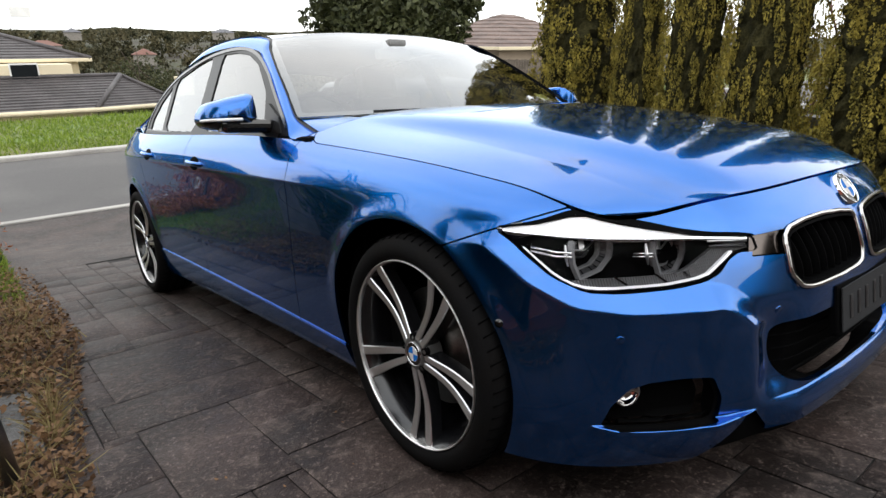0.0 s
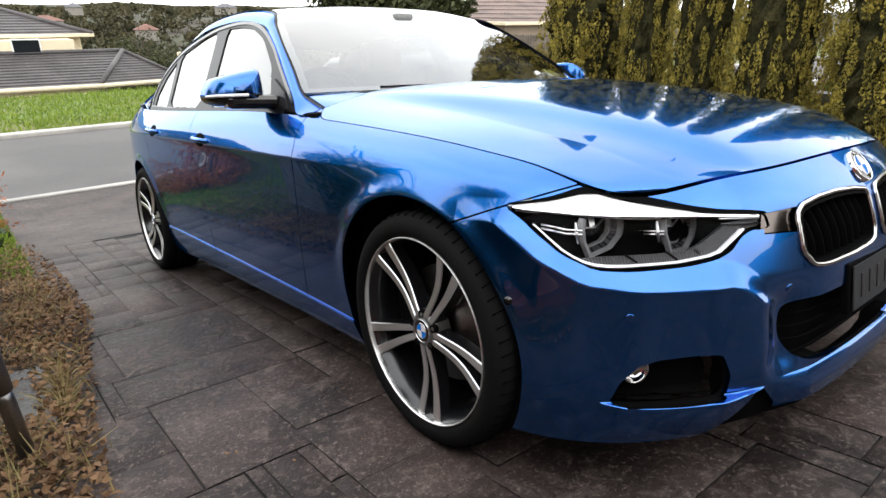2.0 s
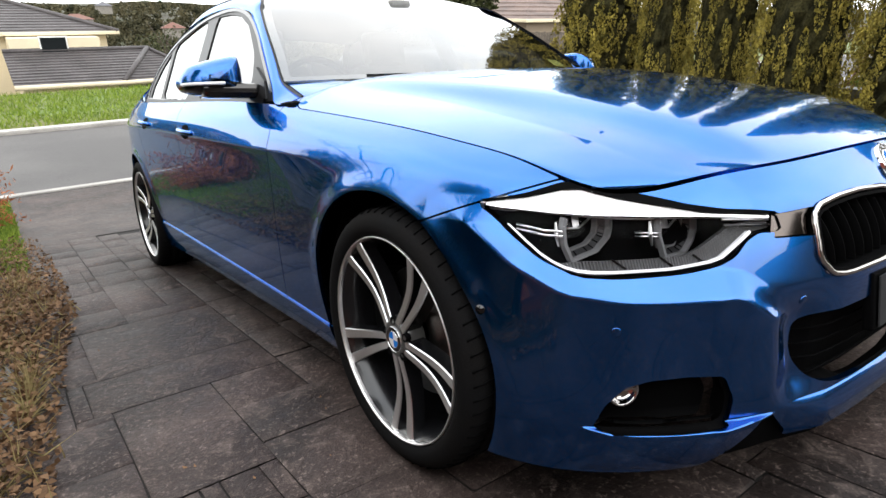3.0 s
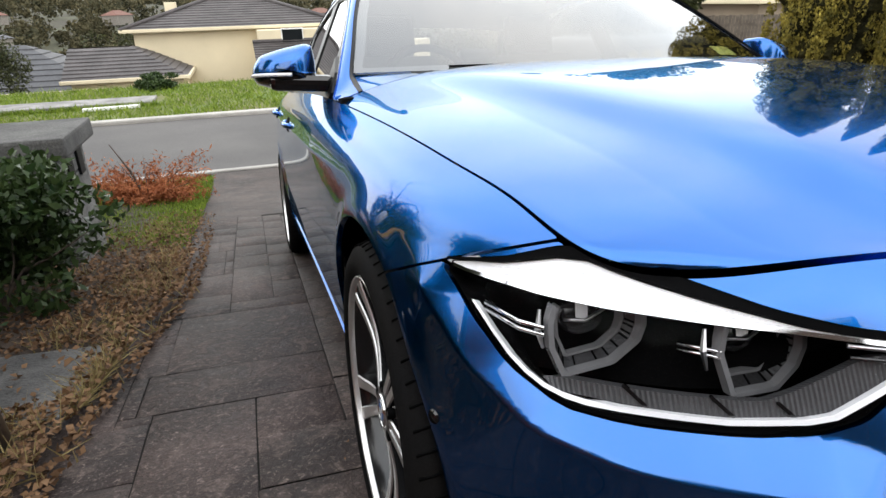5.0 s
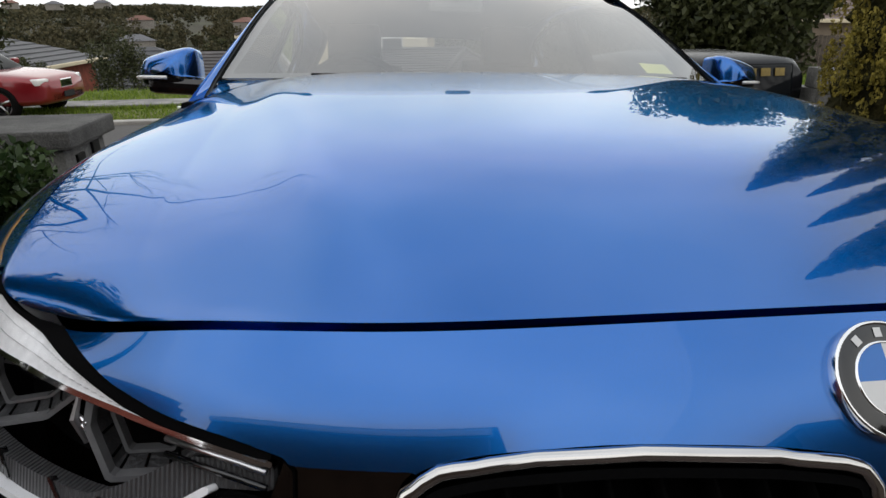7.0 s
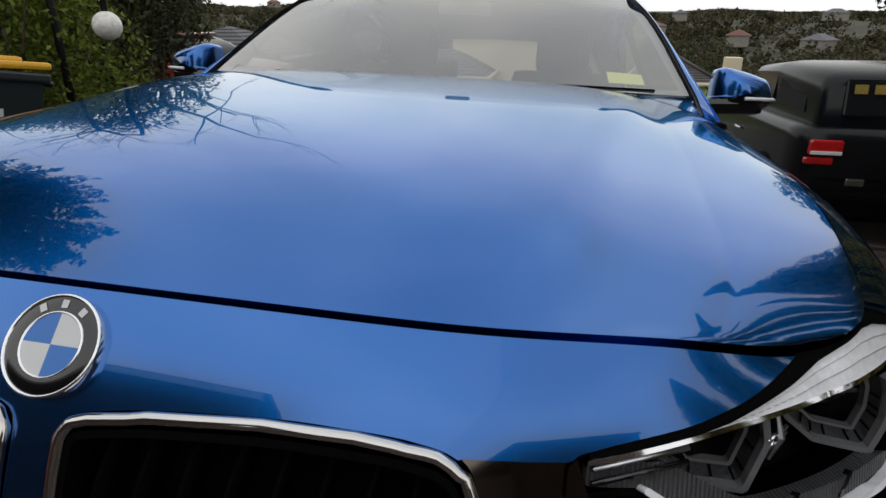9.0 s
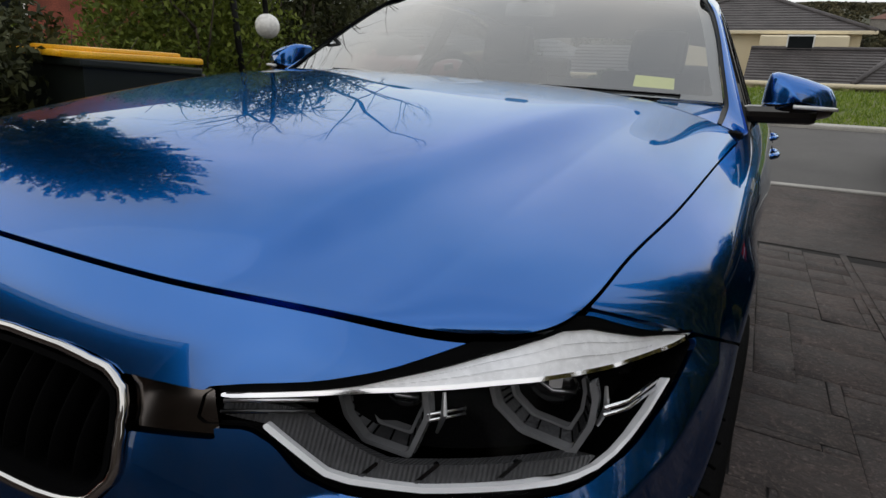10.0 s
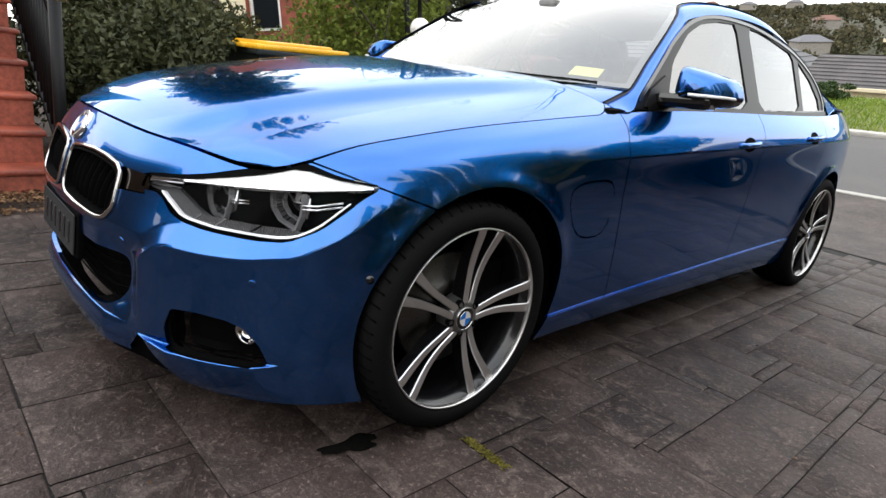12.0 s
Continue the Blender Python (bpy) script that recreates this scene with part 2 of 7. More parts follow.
def part(name, bm, material, parent=None, label="", smooth=False):
    """Links a bmesh as one mesh object."""
    me = bpy.data.meshes.new(name)
    bm.normal_update()
    bm.to_mesh(me)
    bm.free()
    me.materials.append(material)
    if smooth:
        me.polygons.foreach_set("use_smooth", [True] * len(me.polygons))
    ob = new(name, me)
    ob.parent = parent
    return tagged(ob, label)


def block(size, at=(0, 0, 0), bevel=.0, turn=(0, 0, 0), bm=None, segments=2):
    """A box with rounded edges."""
    bm = bm or bmesh.new()
    m = pose(*at, *turn) @ Matrix.Diagonal((*size, 1))
    made = bmesh.ops.create_cube(bm, size=1, matrix=m)
    if bevel:
        edges = list({e for v in made["verts"] for e in v.link_edges})
        bmesh.ops.bevel(bm, geom=edges, offset=bevel, segments=segments, affect="EDGES", profile=.6)
    return bm


def revolve(profile, steps=64, axis="x", closed=False):
    """Turns a profile of (along the axis, radius) round the axis."""
    verts, faces = [], []
    n = len(profile)
    for i in range(steps):
        a = 2 * math.pi * i / steps
        c, s = math.cos(a), math.sin(a)
        for h, r in profile:
            verts.append((h, r * c, r * s) if axis == "x" else (r * c, r * s, h))
    for i in range(steps):
        for k in range(n if closed else n - 1):
            a, b = i * n + k, i * n + (k + 1) % n
            c, d = ((i + 1) % steps) * n + (k + 1) % n, ((i + 1) % steps) * n + k
            faces.append((a, b, c, d))
    return verts, faces


def tube(path, radius, sides=8, closed=False, flat=1.0):
    """A round bar along a path; radius may be a list."""
    path = [Vector(p) for p in path]
    n = len(path)
    verts, faces = [], []
    up = None
    for i, p in enumerate(path):
        a = path[(i - 1) % n] if closed or i else p
        b = path[(i + 1) % n] if closed or i < n - 1 else p
        d = (b - a).normalized()
        if up is None:
            up = d.orthogonal().normalized()
        up = (up - d * up.dot(d)).normalized()
        side = d.cross(up)
        r = radius[i] if isinstance(radius, (list, tuple)) else radius
        for k in range(sides):
            t = 2 * math.pi * k / sides
            verts.append(p + up * (r * math.cos(t)) + side * (r * flat * math.sin(t)))
    for i in range(n if closed else n - 1):
        for k in range(sides):
            a, b = i * sides + k, i * sides + (k + 1) % sides
            j = (i + 1) % n
            faces.append((a, b, j * sides + (k + 1) % sides, j * sides + k))
    if not closed:
        faces.append(tuple(range(sides))[::-1])
        faces.append(tuple((n - 1) * sides + k for k in range(sides)))
    return verts, faces


def joined(*pieces):
    verts, faces = [], []
    for v, f in pieces:
        o = len(verts)
        verts += list(v)
        faces += [tuple(i + o for i in q) for q in f]
    return verts, faces


def inside(a, b, outline):
    """How far the points (a, b) lie inside a closed outline; negative outside."""
    p = np.asarray(outline, float)
    q = np.roll(p, -1, axis=0)
    x, y = np.asarray(a, float), np.asarray(b, float)
    best, odd = np.full(x.shape, 1e9), np.zeros(x.shape, bool)
    for (x0, y0), (x1, y1) in zip(p, q):
        dx, dy = x1 - x0, y1 - y0
        t = np.clip(((x - x0) * dx + (y - y0) * dy) / (dx * dx + dy * dy + 1e-12), 0, 1)
        best = np.minimum(best, np.hypot(x - x0 - t * dx, y - y0 - t * dy))
        if y0 != y1:
            odd ^= ((y0 > y) != (y1 > y)) & (x < x0 + (y - y0) * dx / dy)
    return np.where(odd, best, -best)


def rounded(outline, times=2, keep=.25):
    """The outline with its corners cut off smoothly."""
    p = np.asarray(outline, float)
    for _ in range(times):
        q = np.roll(p, -1, axis=0)
        p = np.stack([p + (q - p) * keep, q - (q - p) * keep], 1).reshape(-1, p.shape[1])
    return p


def normals_of(p):
    n = np.cross(np.gradient(p, axis=0), np.gradient(p, axis=1))
    n /= np.linalg.norm(n, axis=-1, keepdims=True) + 1e-12
    return n


def trimmed(p, keep, fold=.012, flip=False, n=None):
    """The part of a grid of points where keep is positive, cut cleanly, with its edges folded inwards by fold."""
    if n is None:
        n = normals_of(p)
    verts, norms, ids, faces = [], [], {}, []

    def corner(i, j):
        k = (i, j)
        if k not in ids:
            ids[k] = len(verts)
            verts.append(p[i, j])
            norms.append(n[i, j])
        return ids[k]

    def crossing(a, b):
        k = (a, b) if a < b else (b, a)
        if k not in ids:
            ka, kb = keep[k[0]], keep[k[1]]
            t = ka / (ka - kb)
            ids[k] = len(verts)
            verts.append(p[k[0]] + (p[k[1]] - p[k[0]]) * t)
            norms.append(n[k[0]] + (n[k[1]] - n[k[0]]) * t)
        return ids[k]
    plus = keep > 0
    some = plus[:-1, :-1] | plus[1:, :-1] | plus[1:, 1:] | plus[:-1, 1:]
    for i, j in zip(*np.nonzero(some)):
        i, j = int(i), int(j)
        ring = ((i, j), (i + 1, j), (i + 1, j + 1), (i, j + 1))
        f = []
        for k in range(4):
            a, b = ring[k], ring[(k + 1) % 4]
            if plus[a]:
                f.append(corner(*a))
            if plus[a] != plus[b]:
                f.append(crossing(a, b))
        if len(f) > 2:
            faces.append(tuple(f[::-1] if flip else f))
    if fold and faces:
        used = {}
        for f in faces:
            for a, b in zip(f, f[1:] + f[:1]):
                used[(a, b)] = 1
        rim = [(a, b) for a, b in used if (b, a) not in used]
        top, low = {}, {}
        for v in {v for e in rim for v in e}:
            nn = norms[v] / (np.linalg.norm(norms[v]) + 1e-12)
            top[v] = len(verts)
            verts.append(verts[v])
            low[v] = len(verts)
            verts.append(verts[v] - nn * fold)
        for a, b in rim:
            faces.append((top[b], top[a], low[a], low[b]))
    return verts, faces

# ---- the place: sloping drive, road, verge and the valley behind ----
concrete = slate_concrete("stamped_concrete", (.053, .0370, .0322), (.0165, .0115, .0102), (.146, .113, .098))
joint_dirt = surface("joint_dirt", (.014, .012, .011), spec=.2, rough=.8, vary=.4, scale=5, fine=80, bump=.3)
asphalt = surface("road_asphalt", (.098, .092, .088), rough=.75, vary=.14, scale=.6, grain=.25, fine=140, bump=.25, tint=(.080, .075, .073), spec=.25)
kerb_stone = surface("kerb_concrete", (.36, .34, .31), rough=.7, vary=.2, scale=2, fine=60, bump=.2)
path_stone = surface("path_concrete", (.22, .21, .20), rough=.7, vary=.3, scale=2.5, grain=.25, fine=70, bump=.3, tint=(.11, .105, .10))
old_slab = surface("old_concrete_slab", (.095, .090, .085), rough=.7, vary=.45, scale=4, grain=.4, fine=90, bump=.5, tint=(.04, .038, .036))
grass_ground = surface("grass_ground", (.085, .125, .022), rough=.9, vary=.4, scale=.5, grain=.5, fine=25, bump=.5, tint=(.12, .115, .035))
scrub_ground = surface("valley_scrub", (.040, .042, .018), rough=.95, vary=.5, scale=.05, grain=.5, fine=.6, bump=.4, tint=(.030, .022, .014))
soil = surface("garden_soil", (.040, .026, .017), rough=.95, vary=.4, scale=4, grain=.4, fine=60, bump=.6)
render_wall = surface("cream_render", (.66, .57, .40), rough=.8, vary=.08, scale=.5, grain=.06, fine=30, bump=.1)
roof_tile = surface("grey_brown_roof_tile", (.060, .052, .052), rough=.6, vary=.3, scale=1.2, grain=.25, fine=12, bump=.2)
brown_tile = surface("red_brown_roof_tile", (.13, .088, .072), rough=.7, vary=.3, scale=1.2, grain=.25, fine=12, bump=.2)
tan_wall = surface("tan_render", (.30, .235, .175), rough=.8, vary=.2, scale=.5, grain=.1, fine=30, bump=.1)
roof_grey = surface("grey_roof_tile", (.055, .056, .062), rough=.6, vary=.25, scale=1, grain=.2, fine=10, bump=.2)
red_brick = surface("red_brick", (.24, .060, .035), rough=.8, vary=.3, scale=3, grain=.3, fine=40, bump=.3)
dark_brick = surface("dark_brown_brick", (.075, .055, .045), rough=.85, vary=.3, scale=3, grain=.3, fine=40, bump=.3, spec=.2)
red_tile = surface("red_step_tile", (.26, .055, .028), rough=.45, vary=.3, scale=4, grain=.2, fine=60, bump=.15, tint=(.14, .030, .018))
masonry = surface("grey_block_masonry", (.17, .165, .155), rough=.85, vary=.3, scale=5, grain=.3, fine=70, bump=.4, tint=(.09, .088, .082))
cap_stone = surface("weathered_cap", (.085, .082, .078), rough=.8, vary=.35, scale=6, grain=.35, fine=90, bump=.5)
iron = surface("black_iron", (.005, .005, .0055), rough=.5, vary=.2, fine=120, bump=.1, spec=.2)
white_paint = surface("white_paint", (.74, .73, .70), rough=.5, vary=.08, bump=.05)
window_dark = surface("dark_window", (.010, .012, .014), rough=.06, vary=.1, grain=0, bump=0, coat=0, spec=.22)
timber_fence = surface("weathered_timber", (.13, .105, .085), rough=.85, vary=.35, scale=3, grain=.3, fine=50, bump=.3)
bark = surface("bark", (.075, .055, .042), rough=.9, vary=.35, scale=6, grain=.35, fine=50, bump=.6)
bin_body = surface("dark_green_bin_plastic", (.012, .016, .014), rough=.4, vary=.15, fine=150, bump=.05)
bin_yellow = surface("yellow_lid_plastic", (.78, .40, .012), rough=.38, vary=.10, scale=5, fine=120, bump=.05)
globe_white = surface("opal_globe", (.72, .70, .66), rough=.25, vary=.06, bump=0, coat=.5)
metal_grey = surface("brushed_steel", (.34, .33, .32), rough=.35, metal=1, vary=.2, fine=200, bump=.1)
black_paint = surface("black_car_paint", (.006, .0065, .008), rough=.25, metal=0, vary=.1, grain=.05, bump=0, coat=.08, spec=.18)
red_paint = surface("red_car_paint", (.22, .006, .012), rough=.3, metal=.3, vary=.08, grain=.05, bump=0, coat=1)
tail_red = surface("red_lamp_lens", (.45, .012, .015), rough=.15, vary=.1, bump=0, coat=1)
decal_yellow = surface("yellow_lettering", (.26, .18, .03), rough=.4, vary=.1, bump=0)
# darker than the sprays: the shade between them is put into this colour
thuja_core = surface("shaded_conifer_core", (.030, .027, .010), rough=.9, vary=.5, scale=9, grain=.5, fine=60, bump=.8, tint=(.012, .012, .005), spec=.1)
leaf_thuja = foliage("thuja_sprays", (.026, .029, .006), (.42, .335, .064), .7, .15, 9.0, .50)
leaf_dark = foliage("dark_shrub_leaves", (.012, .018, .007), (.085, .090, .038), .5, .15)
leaf_camellia = foliage("glossy_shrub_leaves", (.012, .030, .008), (.065, .095, .032), .30, .18)
leaf_bright = foliage("bright_shrub_leaves", (.055, .085, .012), (.22, .26, .045), .5, .3)
leaf_litter = foliage("dry_leaves", (.026, .012, .007), (.27, .155, .080), .75, .1)
leaf_red = foliage("rusty_fronds", (.20, .055, .022), (.46, .175, .075), .75, .15)
dry_grass = foliage("dry_grass_blades", (.16, .115, .045), (.36, .29, .13), .8, .25)
grass_blade = foliage("grass_blades", (.060, .115, .012), (.25, .32, .045), .7, .3)
wood_far = foliage("far_foliage", (.012, .017, .008), (.115, .098, .052), .8, .1, .11, .65)


def drive_z(x, y):
    return -(.0303 * x + .1511 * y) / .988


def on_drive(x, y, z=0.0):
    """A place given along the car's own axes, on the tilted drive."""
    return TILT @ Vector((x, y, z))


def land_z(x, y):
    """The land's height: the drive's slope, a level road and verge, then down into the valley and up to far hills."""
    near = drive_z(x, np.clip(y, -7, 7.3))
    flat = np.where(y < 7.3, near, -.88 - .006 * x * np.exp(-np.maximum(y - 7.3, 0) / 3))
    flat = np.where(y < 7.3, flat, np.minimum(flat, -.86) * 1.0)
    drop = np.interp(y, (0, 16.5, 20, 34, 60, 120, 220, 420, 700, 1500, 4000), (0, 0, -.5, -3.3, -8, -14, -15, -4, 3, 9, 12))
    return flat + drop


ys = np.concatenate([np.linspace(-60, -8, 12), np.linspace(-7, 20, 80), np.geomspace(21, 4000, 60)])
xs_half = np.geomspace(1, 3000, 46) - 1
xs_all = np.concatenate([-xs_half[:0:-1], xs_half])
gx, gyy = np.meshgrid(xs_all, ys, indexing="ij")
land = np.stack([gx, gyy, land_z(gx, gyy) - .09], -1)
nx_, ny_ = gx.shape
ground = mesh_part("ground", land.reshape(-1, 3), [(i * ny_ + j, (i + 1) * ny_ + j, (i + 1) * ny_ + j + 1, i * ny_ + j + 1) for i in range(nx_ - 1) for j in range(ny_ - 1)], scrub_ground)
tagged(ground, "grassy land falling from the drive into a wooded valley", "ground", kind="structure")

# road with kerbs, verge path
road = part("road", block((160, 4.05, .10), (0, 9.13, -.925), 0), asphalt)
tagged(road, "grey asphalt street passing the foot of the drive", "road", kind="structure")
for name, y, w, z in (("kerb_near", 7.03, .12, -.888), ("kerb_far", 11.26, .24, -.83)):
    tagged(part(name, block((160, w, .20), (0, y, z - .075), .03), kerb_stone), "pale concrete kerb along the street", "kerb", kind="structure")
tagged(part("footpath", block((46, .95, .10), (-26, 14.0, -.86), .02), path_stone), "narrow concrete footpath in the verge", "path", kind="structure")
tagged(part("verge", block((160, 5.6, .10), (0, 14.1, -.915), .02), grass_ground), "rough mown grass verge across the street", "grass", kind="structure")
board = thing("fallen_board", pose(-3.7, 13.0, -.83, 0, 0, 6), "white painted board lying in the grass", "board")
part("board_face", block((1.05, .16, .06), (0, 0, 0), .01), white_paint, board)

# drive: a bed of dark joints with stamped slabs of concrete on it
def level_out(v, floor=-.878):
    """The drive runs out level where it meets the street."""
    v = Vector(v)
    return Vector((v.x, v.y, floor + math.log1p(math.exp((v.z - floor) * 40)) / 40)) if v.y > 3.5 else v


dx_, dy_ = np.linspace(-1.75, 8.2, 12), np.linspace(-7, 7.05, 60)
drive = mesh_part("driveway", [level_out(TILT @ Vector((x, y, -.0058)), -.8838) for x in dx_ for y in dy_],
                  [(i * 60 + j, i * 60 + j + 1, (i + 1) * 60 + j + 1, (i + 1) * 60 + j)[::-1] for i in range(11) for j in range(59)], joint_dirt)
tagged(drive, "dark stamped concrete drive with slab pattern", "driveway", kind="structure")


def leaf_cloud(centres, size, rng, flat=.0, aspect=.55, droop=0.0):
    """Small four-cornered leaves at the given places, each turned its own way."""
    c = np.asarray(centres, float)
    n = len(c)
    d = rng.normal(size=(n, 3))
    d[:, 2] = d[:, 2] * (1 - flat) - droop
    d /= np.linalg.norm(d, axis=1, keepdims=True) + 1e-9
    e = np.cross(d, rng.normal(size=(n, 3)))
    if flat:
        e[:, 2] *= 1 - flat
    e /= np.linalg.norm(e, axis=1, keepdims=True) + 1e-9
    s = (size * rng.uniform(.6, 1.35, n))[:, None]
    lift = np.cross(d, e) * s * .18
    v = np.stack([c - d * s * .5, c + e * s * aspect * .5 + lift, c + d * s * .5, c - e * s * aspect * .5 + lift], 1).reshape(-1, 3)
    f = np.arange(4 * n).reshape(n, 4)
    return v, f


def quick_mesh(name, v, f, material, parent=None, label=""):
    me = bpy.data.meshes.new(name)
    v, f = np.asarray(v, np.float32), np.asarray(f, np.int32)
    me.vertices.add(len(v))
    me.vertices.foreach_set("co", v.ravel())
    k = f.shape[1]
    me.loops.add(f.size)
    me.loops.foreach_set("vertex_index", f.ravel())
    me.polygons.add(len(f))
    me.polygons.foreach_set("loop_start", np.arange(0, f.size, k, dtype=np.int32))
    me.polygons.foreach_set("loop_total", np.full(len(f), k, dtype=np.int32))
    me.update(calc_edges=True)
    me.validate()
    me.materials.append(material)
    ob = new(name, me)
    ob.parent = parent
    return tagged(ob, label)


def crown_points(n, radius, height, base, rng, clumps=26, spread=.34, hollow=.5):
    """Places for leaves in an uneven crown made of clumps."""
    a = rng.uniform(0, 2 * np.pi, clumps)
    u = rng.uniform(-1, 1, clumps)
    r = rng.uniform(hollow, 1, clumps)
    q = np.sqrt(1 - u * u)
    k = np.stack([r * q * np.cos(a) * radius, r * q * np.sin(a) * radius, base + height * (.5 + .5 * r * u)], -1)
    size = rng.uniform(.7, 1.3, clumps)
    pick = rng.integers(0, clumps, n)
    off = rng.normal(size=(n, 3))
    off *= (rng.uniform(.55, 1.0, n) / (np.linalg.norm(off, axis=1) + 1e-9))[:, None]
    return k[pick] + off * (size[pick] * spread)[:, None] * np.array([radius, radius, height * .5])


def branches(rng, start, heading, length, radius, depth, out, bend=.35, split=3):
    """Tapered limbs, each carrying thinner ones."""
    pts, p, d = [start], Vector(start), Vector(heading).normalized()
    steps = 5
    for _ in range(steps):
        d = (d + Vector(rng.normal(size=3)) * bend * .3 + Vector((0, 0, .06))).normalized()
        p = p + d * (length / steps)
        pts.append(tuple(p))
    out.append(tube(pts, [radius * (1 - .65 * i / steps) for i in range(steps + 1)], 6 if radius > .02 else 4))
    if depth:
        for _ in range(split):
            k = int(rng.integers(2, steps + 1))
            side = (d + Vector(rng.normal(size=3)) * .75).normalized()
            branches(rng, pts[k], side, length * float(rng.uniform(.5, .75)), radius * .42, depth - 1, out, bend, split)


def tree_frame(rng, height, radius, reach, count, low=.35):
    """A tapered trunk with limbs that end inside the crown."""
    pts = [(rng.normal() * .02 * i, rng.normal() * .02 * i, -.2 + height * i / 6) for i in range(7)]
    out = [tube(pts, [radius * (1 - .85 * i / 6) for i in range(7)], 8)]
    for k in range(count):
        z, a = height * rng.uniform(low, .92), rng.uniform(0, 2 * np.pi)
        branches(rng, (0, 0, z), (math.cos(a), math.sin(a), .45), reach * (1.15 - .6 * z / height), radius * .28, 1, out, .25, 2)
    return out


def shrub(name, place, radius, height, leaves, size, material, label, seed, base=.05, clumps=26, aspect=.5, stems=7):
    rng = np.random.default_rng(seed)
    ob = thing(name, Matrix.Translation(place), label, "shrub")
    out = []
    for _ in range(stems):
        a = rng.uniform(0, 2 * np.pi)
        branches(rng, (0, 0, -.1), (math.cos(a) * .5, math.sin(a) * .5, 1), height * .75, .014 + .006 * height, 1, out, .4, 2)
    mesh_part("stem", *joined(*out), bark, ob)
    v, f = leaf_cloud(crown_points(leaves, radius, height, base, rng, clumps), size, rng, aspect=aspect)
    quick_mesh("foliage", v, f, material, ob)
    return ob



# ---- the car's body as smooth sheets; x to its left, y to its rear, z up from the ground ----
COLUMN_Y = (0, .40, .9, 1.6, 2.3, 2.81, 3.3)


def net_row(front, side_x, side_z, tail):
    """One longitudinal line of the body: from the nose's middle round the corner and along the flank to the tail."""
    rows = list(front) + [(x, y, z) for x, y, z in zip(side_x, COLUMN_Y, side_z)] + list(tail)
    return np.array(rows, float)


NET = np.array([
    net_row([(0, -.735, .165), (.2, -.732, .165), (.36, -.715, .160), (.5, -.68, .155), (.66, -.588, .145), (.785, -.46, .14), (.848, -.33, .14), (.872, -.18, .14)],
            (.872, .842, .835, .838, .842, .87, .83), (.165, .165, .165, .17, .175, .18, .22), [(.68, 3.72, .25), (0, 3.85, .25)]),
    net_row([(0, -.760, .255), (.2, -.757, .254), (.36, -.742, .252), (.5, -.705, .25), (.678, -.608, .25), (.803, -.475, .25), (.866, -.335, .25), (.888, -.18, .25)],
            (.892, .868, .862, .865, .868, .892, .845), (.25, .238, .235, .238, .245, .27, .31), [(.69, 3.75, .34), (0, 3.88, .34)]),
    net_row([(0, -.768, .360), (.2, -.765, .36), (.36, -.748, .36), (.5, -.705, .36), (.678, -.605, .36), (.803, -.472, .36), (.868, -.33, .36), (.891, -.18, .36)],
            (.902, .880, .875, .878, .882, .903, .85), (.37, .36, .36, .37, .38, .41, .45), [(.69, 3.76, .48), (0, 3.90, .48)]),
    net_row([(0, -.774, .470), (.2, -.770, .468), (.36, -.752, .465), (.5, -.708, .46), (.678, -.613, .46), (.806, -.468, .47), (.869, -.325, .485), (.893, -.18, .495)],
            (.906, .895, .892, .896, .900, .908, .85), (.53, .52, .53, .55, .56, .57, .60), [(.69, 3.76, .62), (0, 3.91, .62)]),
    net_row([(0, -.762, .545), (.2, -.758, .54), (.36, -.735, .535), (.5, -.685, .53), (.670, -.585, .535), (.800, -.445, .555), (.861, -.31, .585), (.888, -.175, .605)],
            (.902, .901, .900, .904, .908, .910, .85), (.635, .655, .68, .70, .715, .73, .74), [(.69, 3.75, .74), (0, 3.91, .74)]),
    net_row([(0, -.745, .615), (.2, -.740, .61), (.36, -.715, .605), (.5, -.660, .605), (.665, -.562, .615), (.792, -.428, .645), (.851, -.30, .672), (.880, -.17, .692)],
            (.894, .899, .903, .908, .910, .905, .84), (.72, .76, .795, .825, .845, .855, .87), [(.68, 3.74, .87), (0, 3.90, .87)]),
    net_row([(0, -.714, .690), (.2, -.707, .680), (.36, -.685, .672), (.5, -.640, .670), (.650, -.545, .668), (.768, -.422, .692), (.820, -.30, .728), (.845, -.17, .757)],
            (.860, .872, .884, .892, .890, .870, .80), (.788, .838, .872, .893, .912, .932, .96), [(.66, 3.70, .96), (0, 3.86, .96)]),
    net_row([(0, -.678, .738), (.2, -.665, .734), (.36, -.640, .725), (.5199, -.5956, .7225), (.6447, -.5217, .6830), (.7315, -.4566, .7070), (.742, -.3217, .7640), (.770, -.17, .793)],
            (.786, .803, .842, .852, .846, .815, .74), (.825, .870, .925, .945, .965, .985, 1.02), [(.62, 3.66, 1.03), (0, 3.80, 1.04)])])


def spline_weights(n, u):
    """Weights of n control points at u (0 to n - 1) of a smooth curve that begins and ends at its first and last."""
    u = np.clip(np.asarray(u, float), 0, n - 1 - 1e-9)
    i = u.astype(int)
    t = u - i
    w = np.zeros((len(u), n + 2))
    k = np.arange(len(u))
    for d, b in enumerate(((1 - t) ** 3, 3 * t**3 - 6 * t**2 + 4, -3 * t**3 + 3 * t**2 + 3 * t + 1, t**3)):
        w[k, i + d] += b / 6
    # the control points past both ends mirror their neighbours
    out = w[:, 1:-1].copy()
    out[:, 0] += 2 * w[:, 0]
    out[:, 1] -= w[:, 0]
    out[:, -1] += 2 * w[:, -1]
    out[:, -2] -= w[:, -1]
    return out


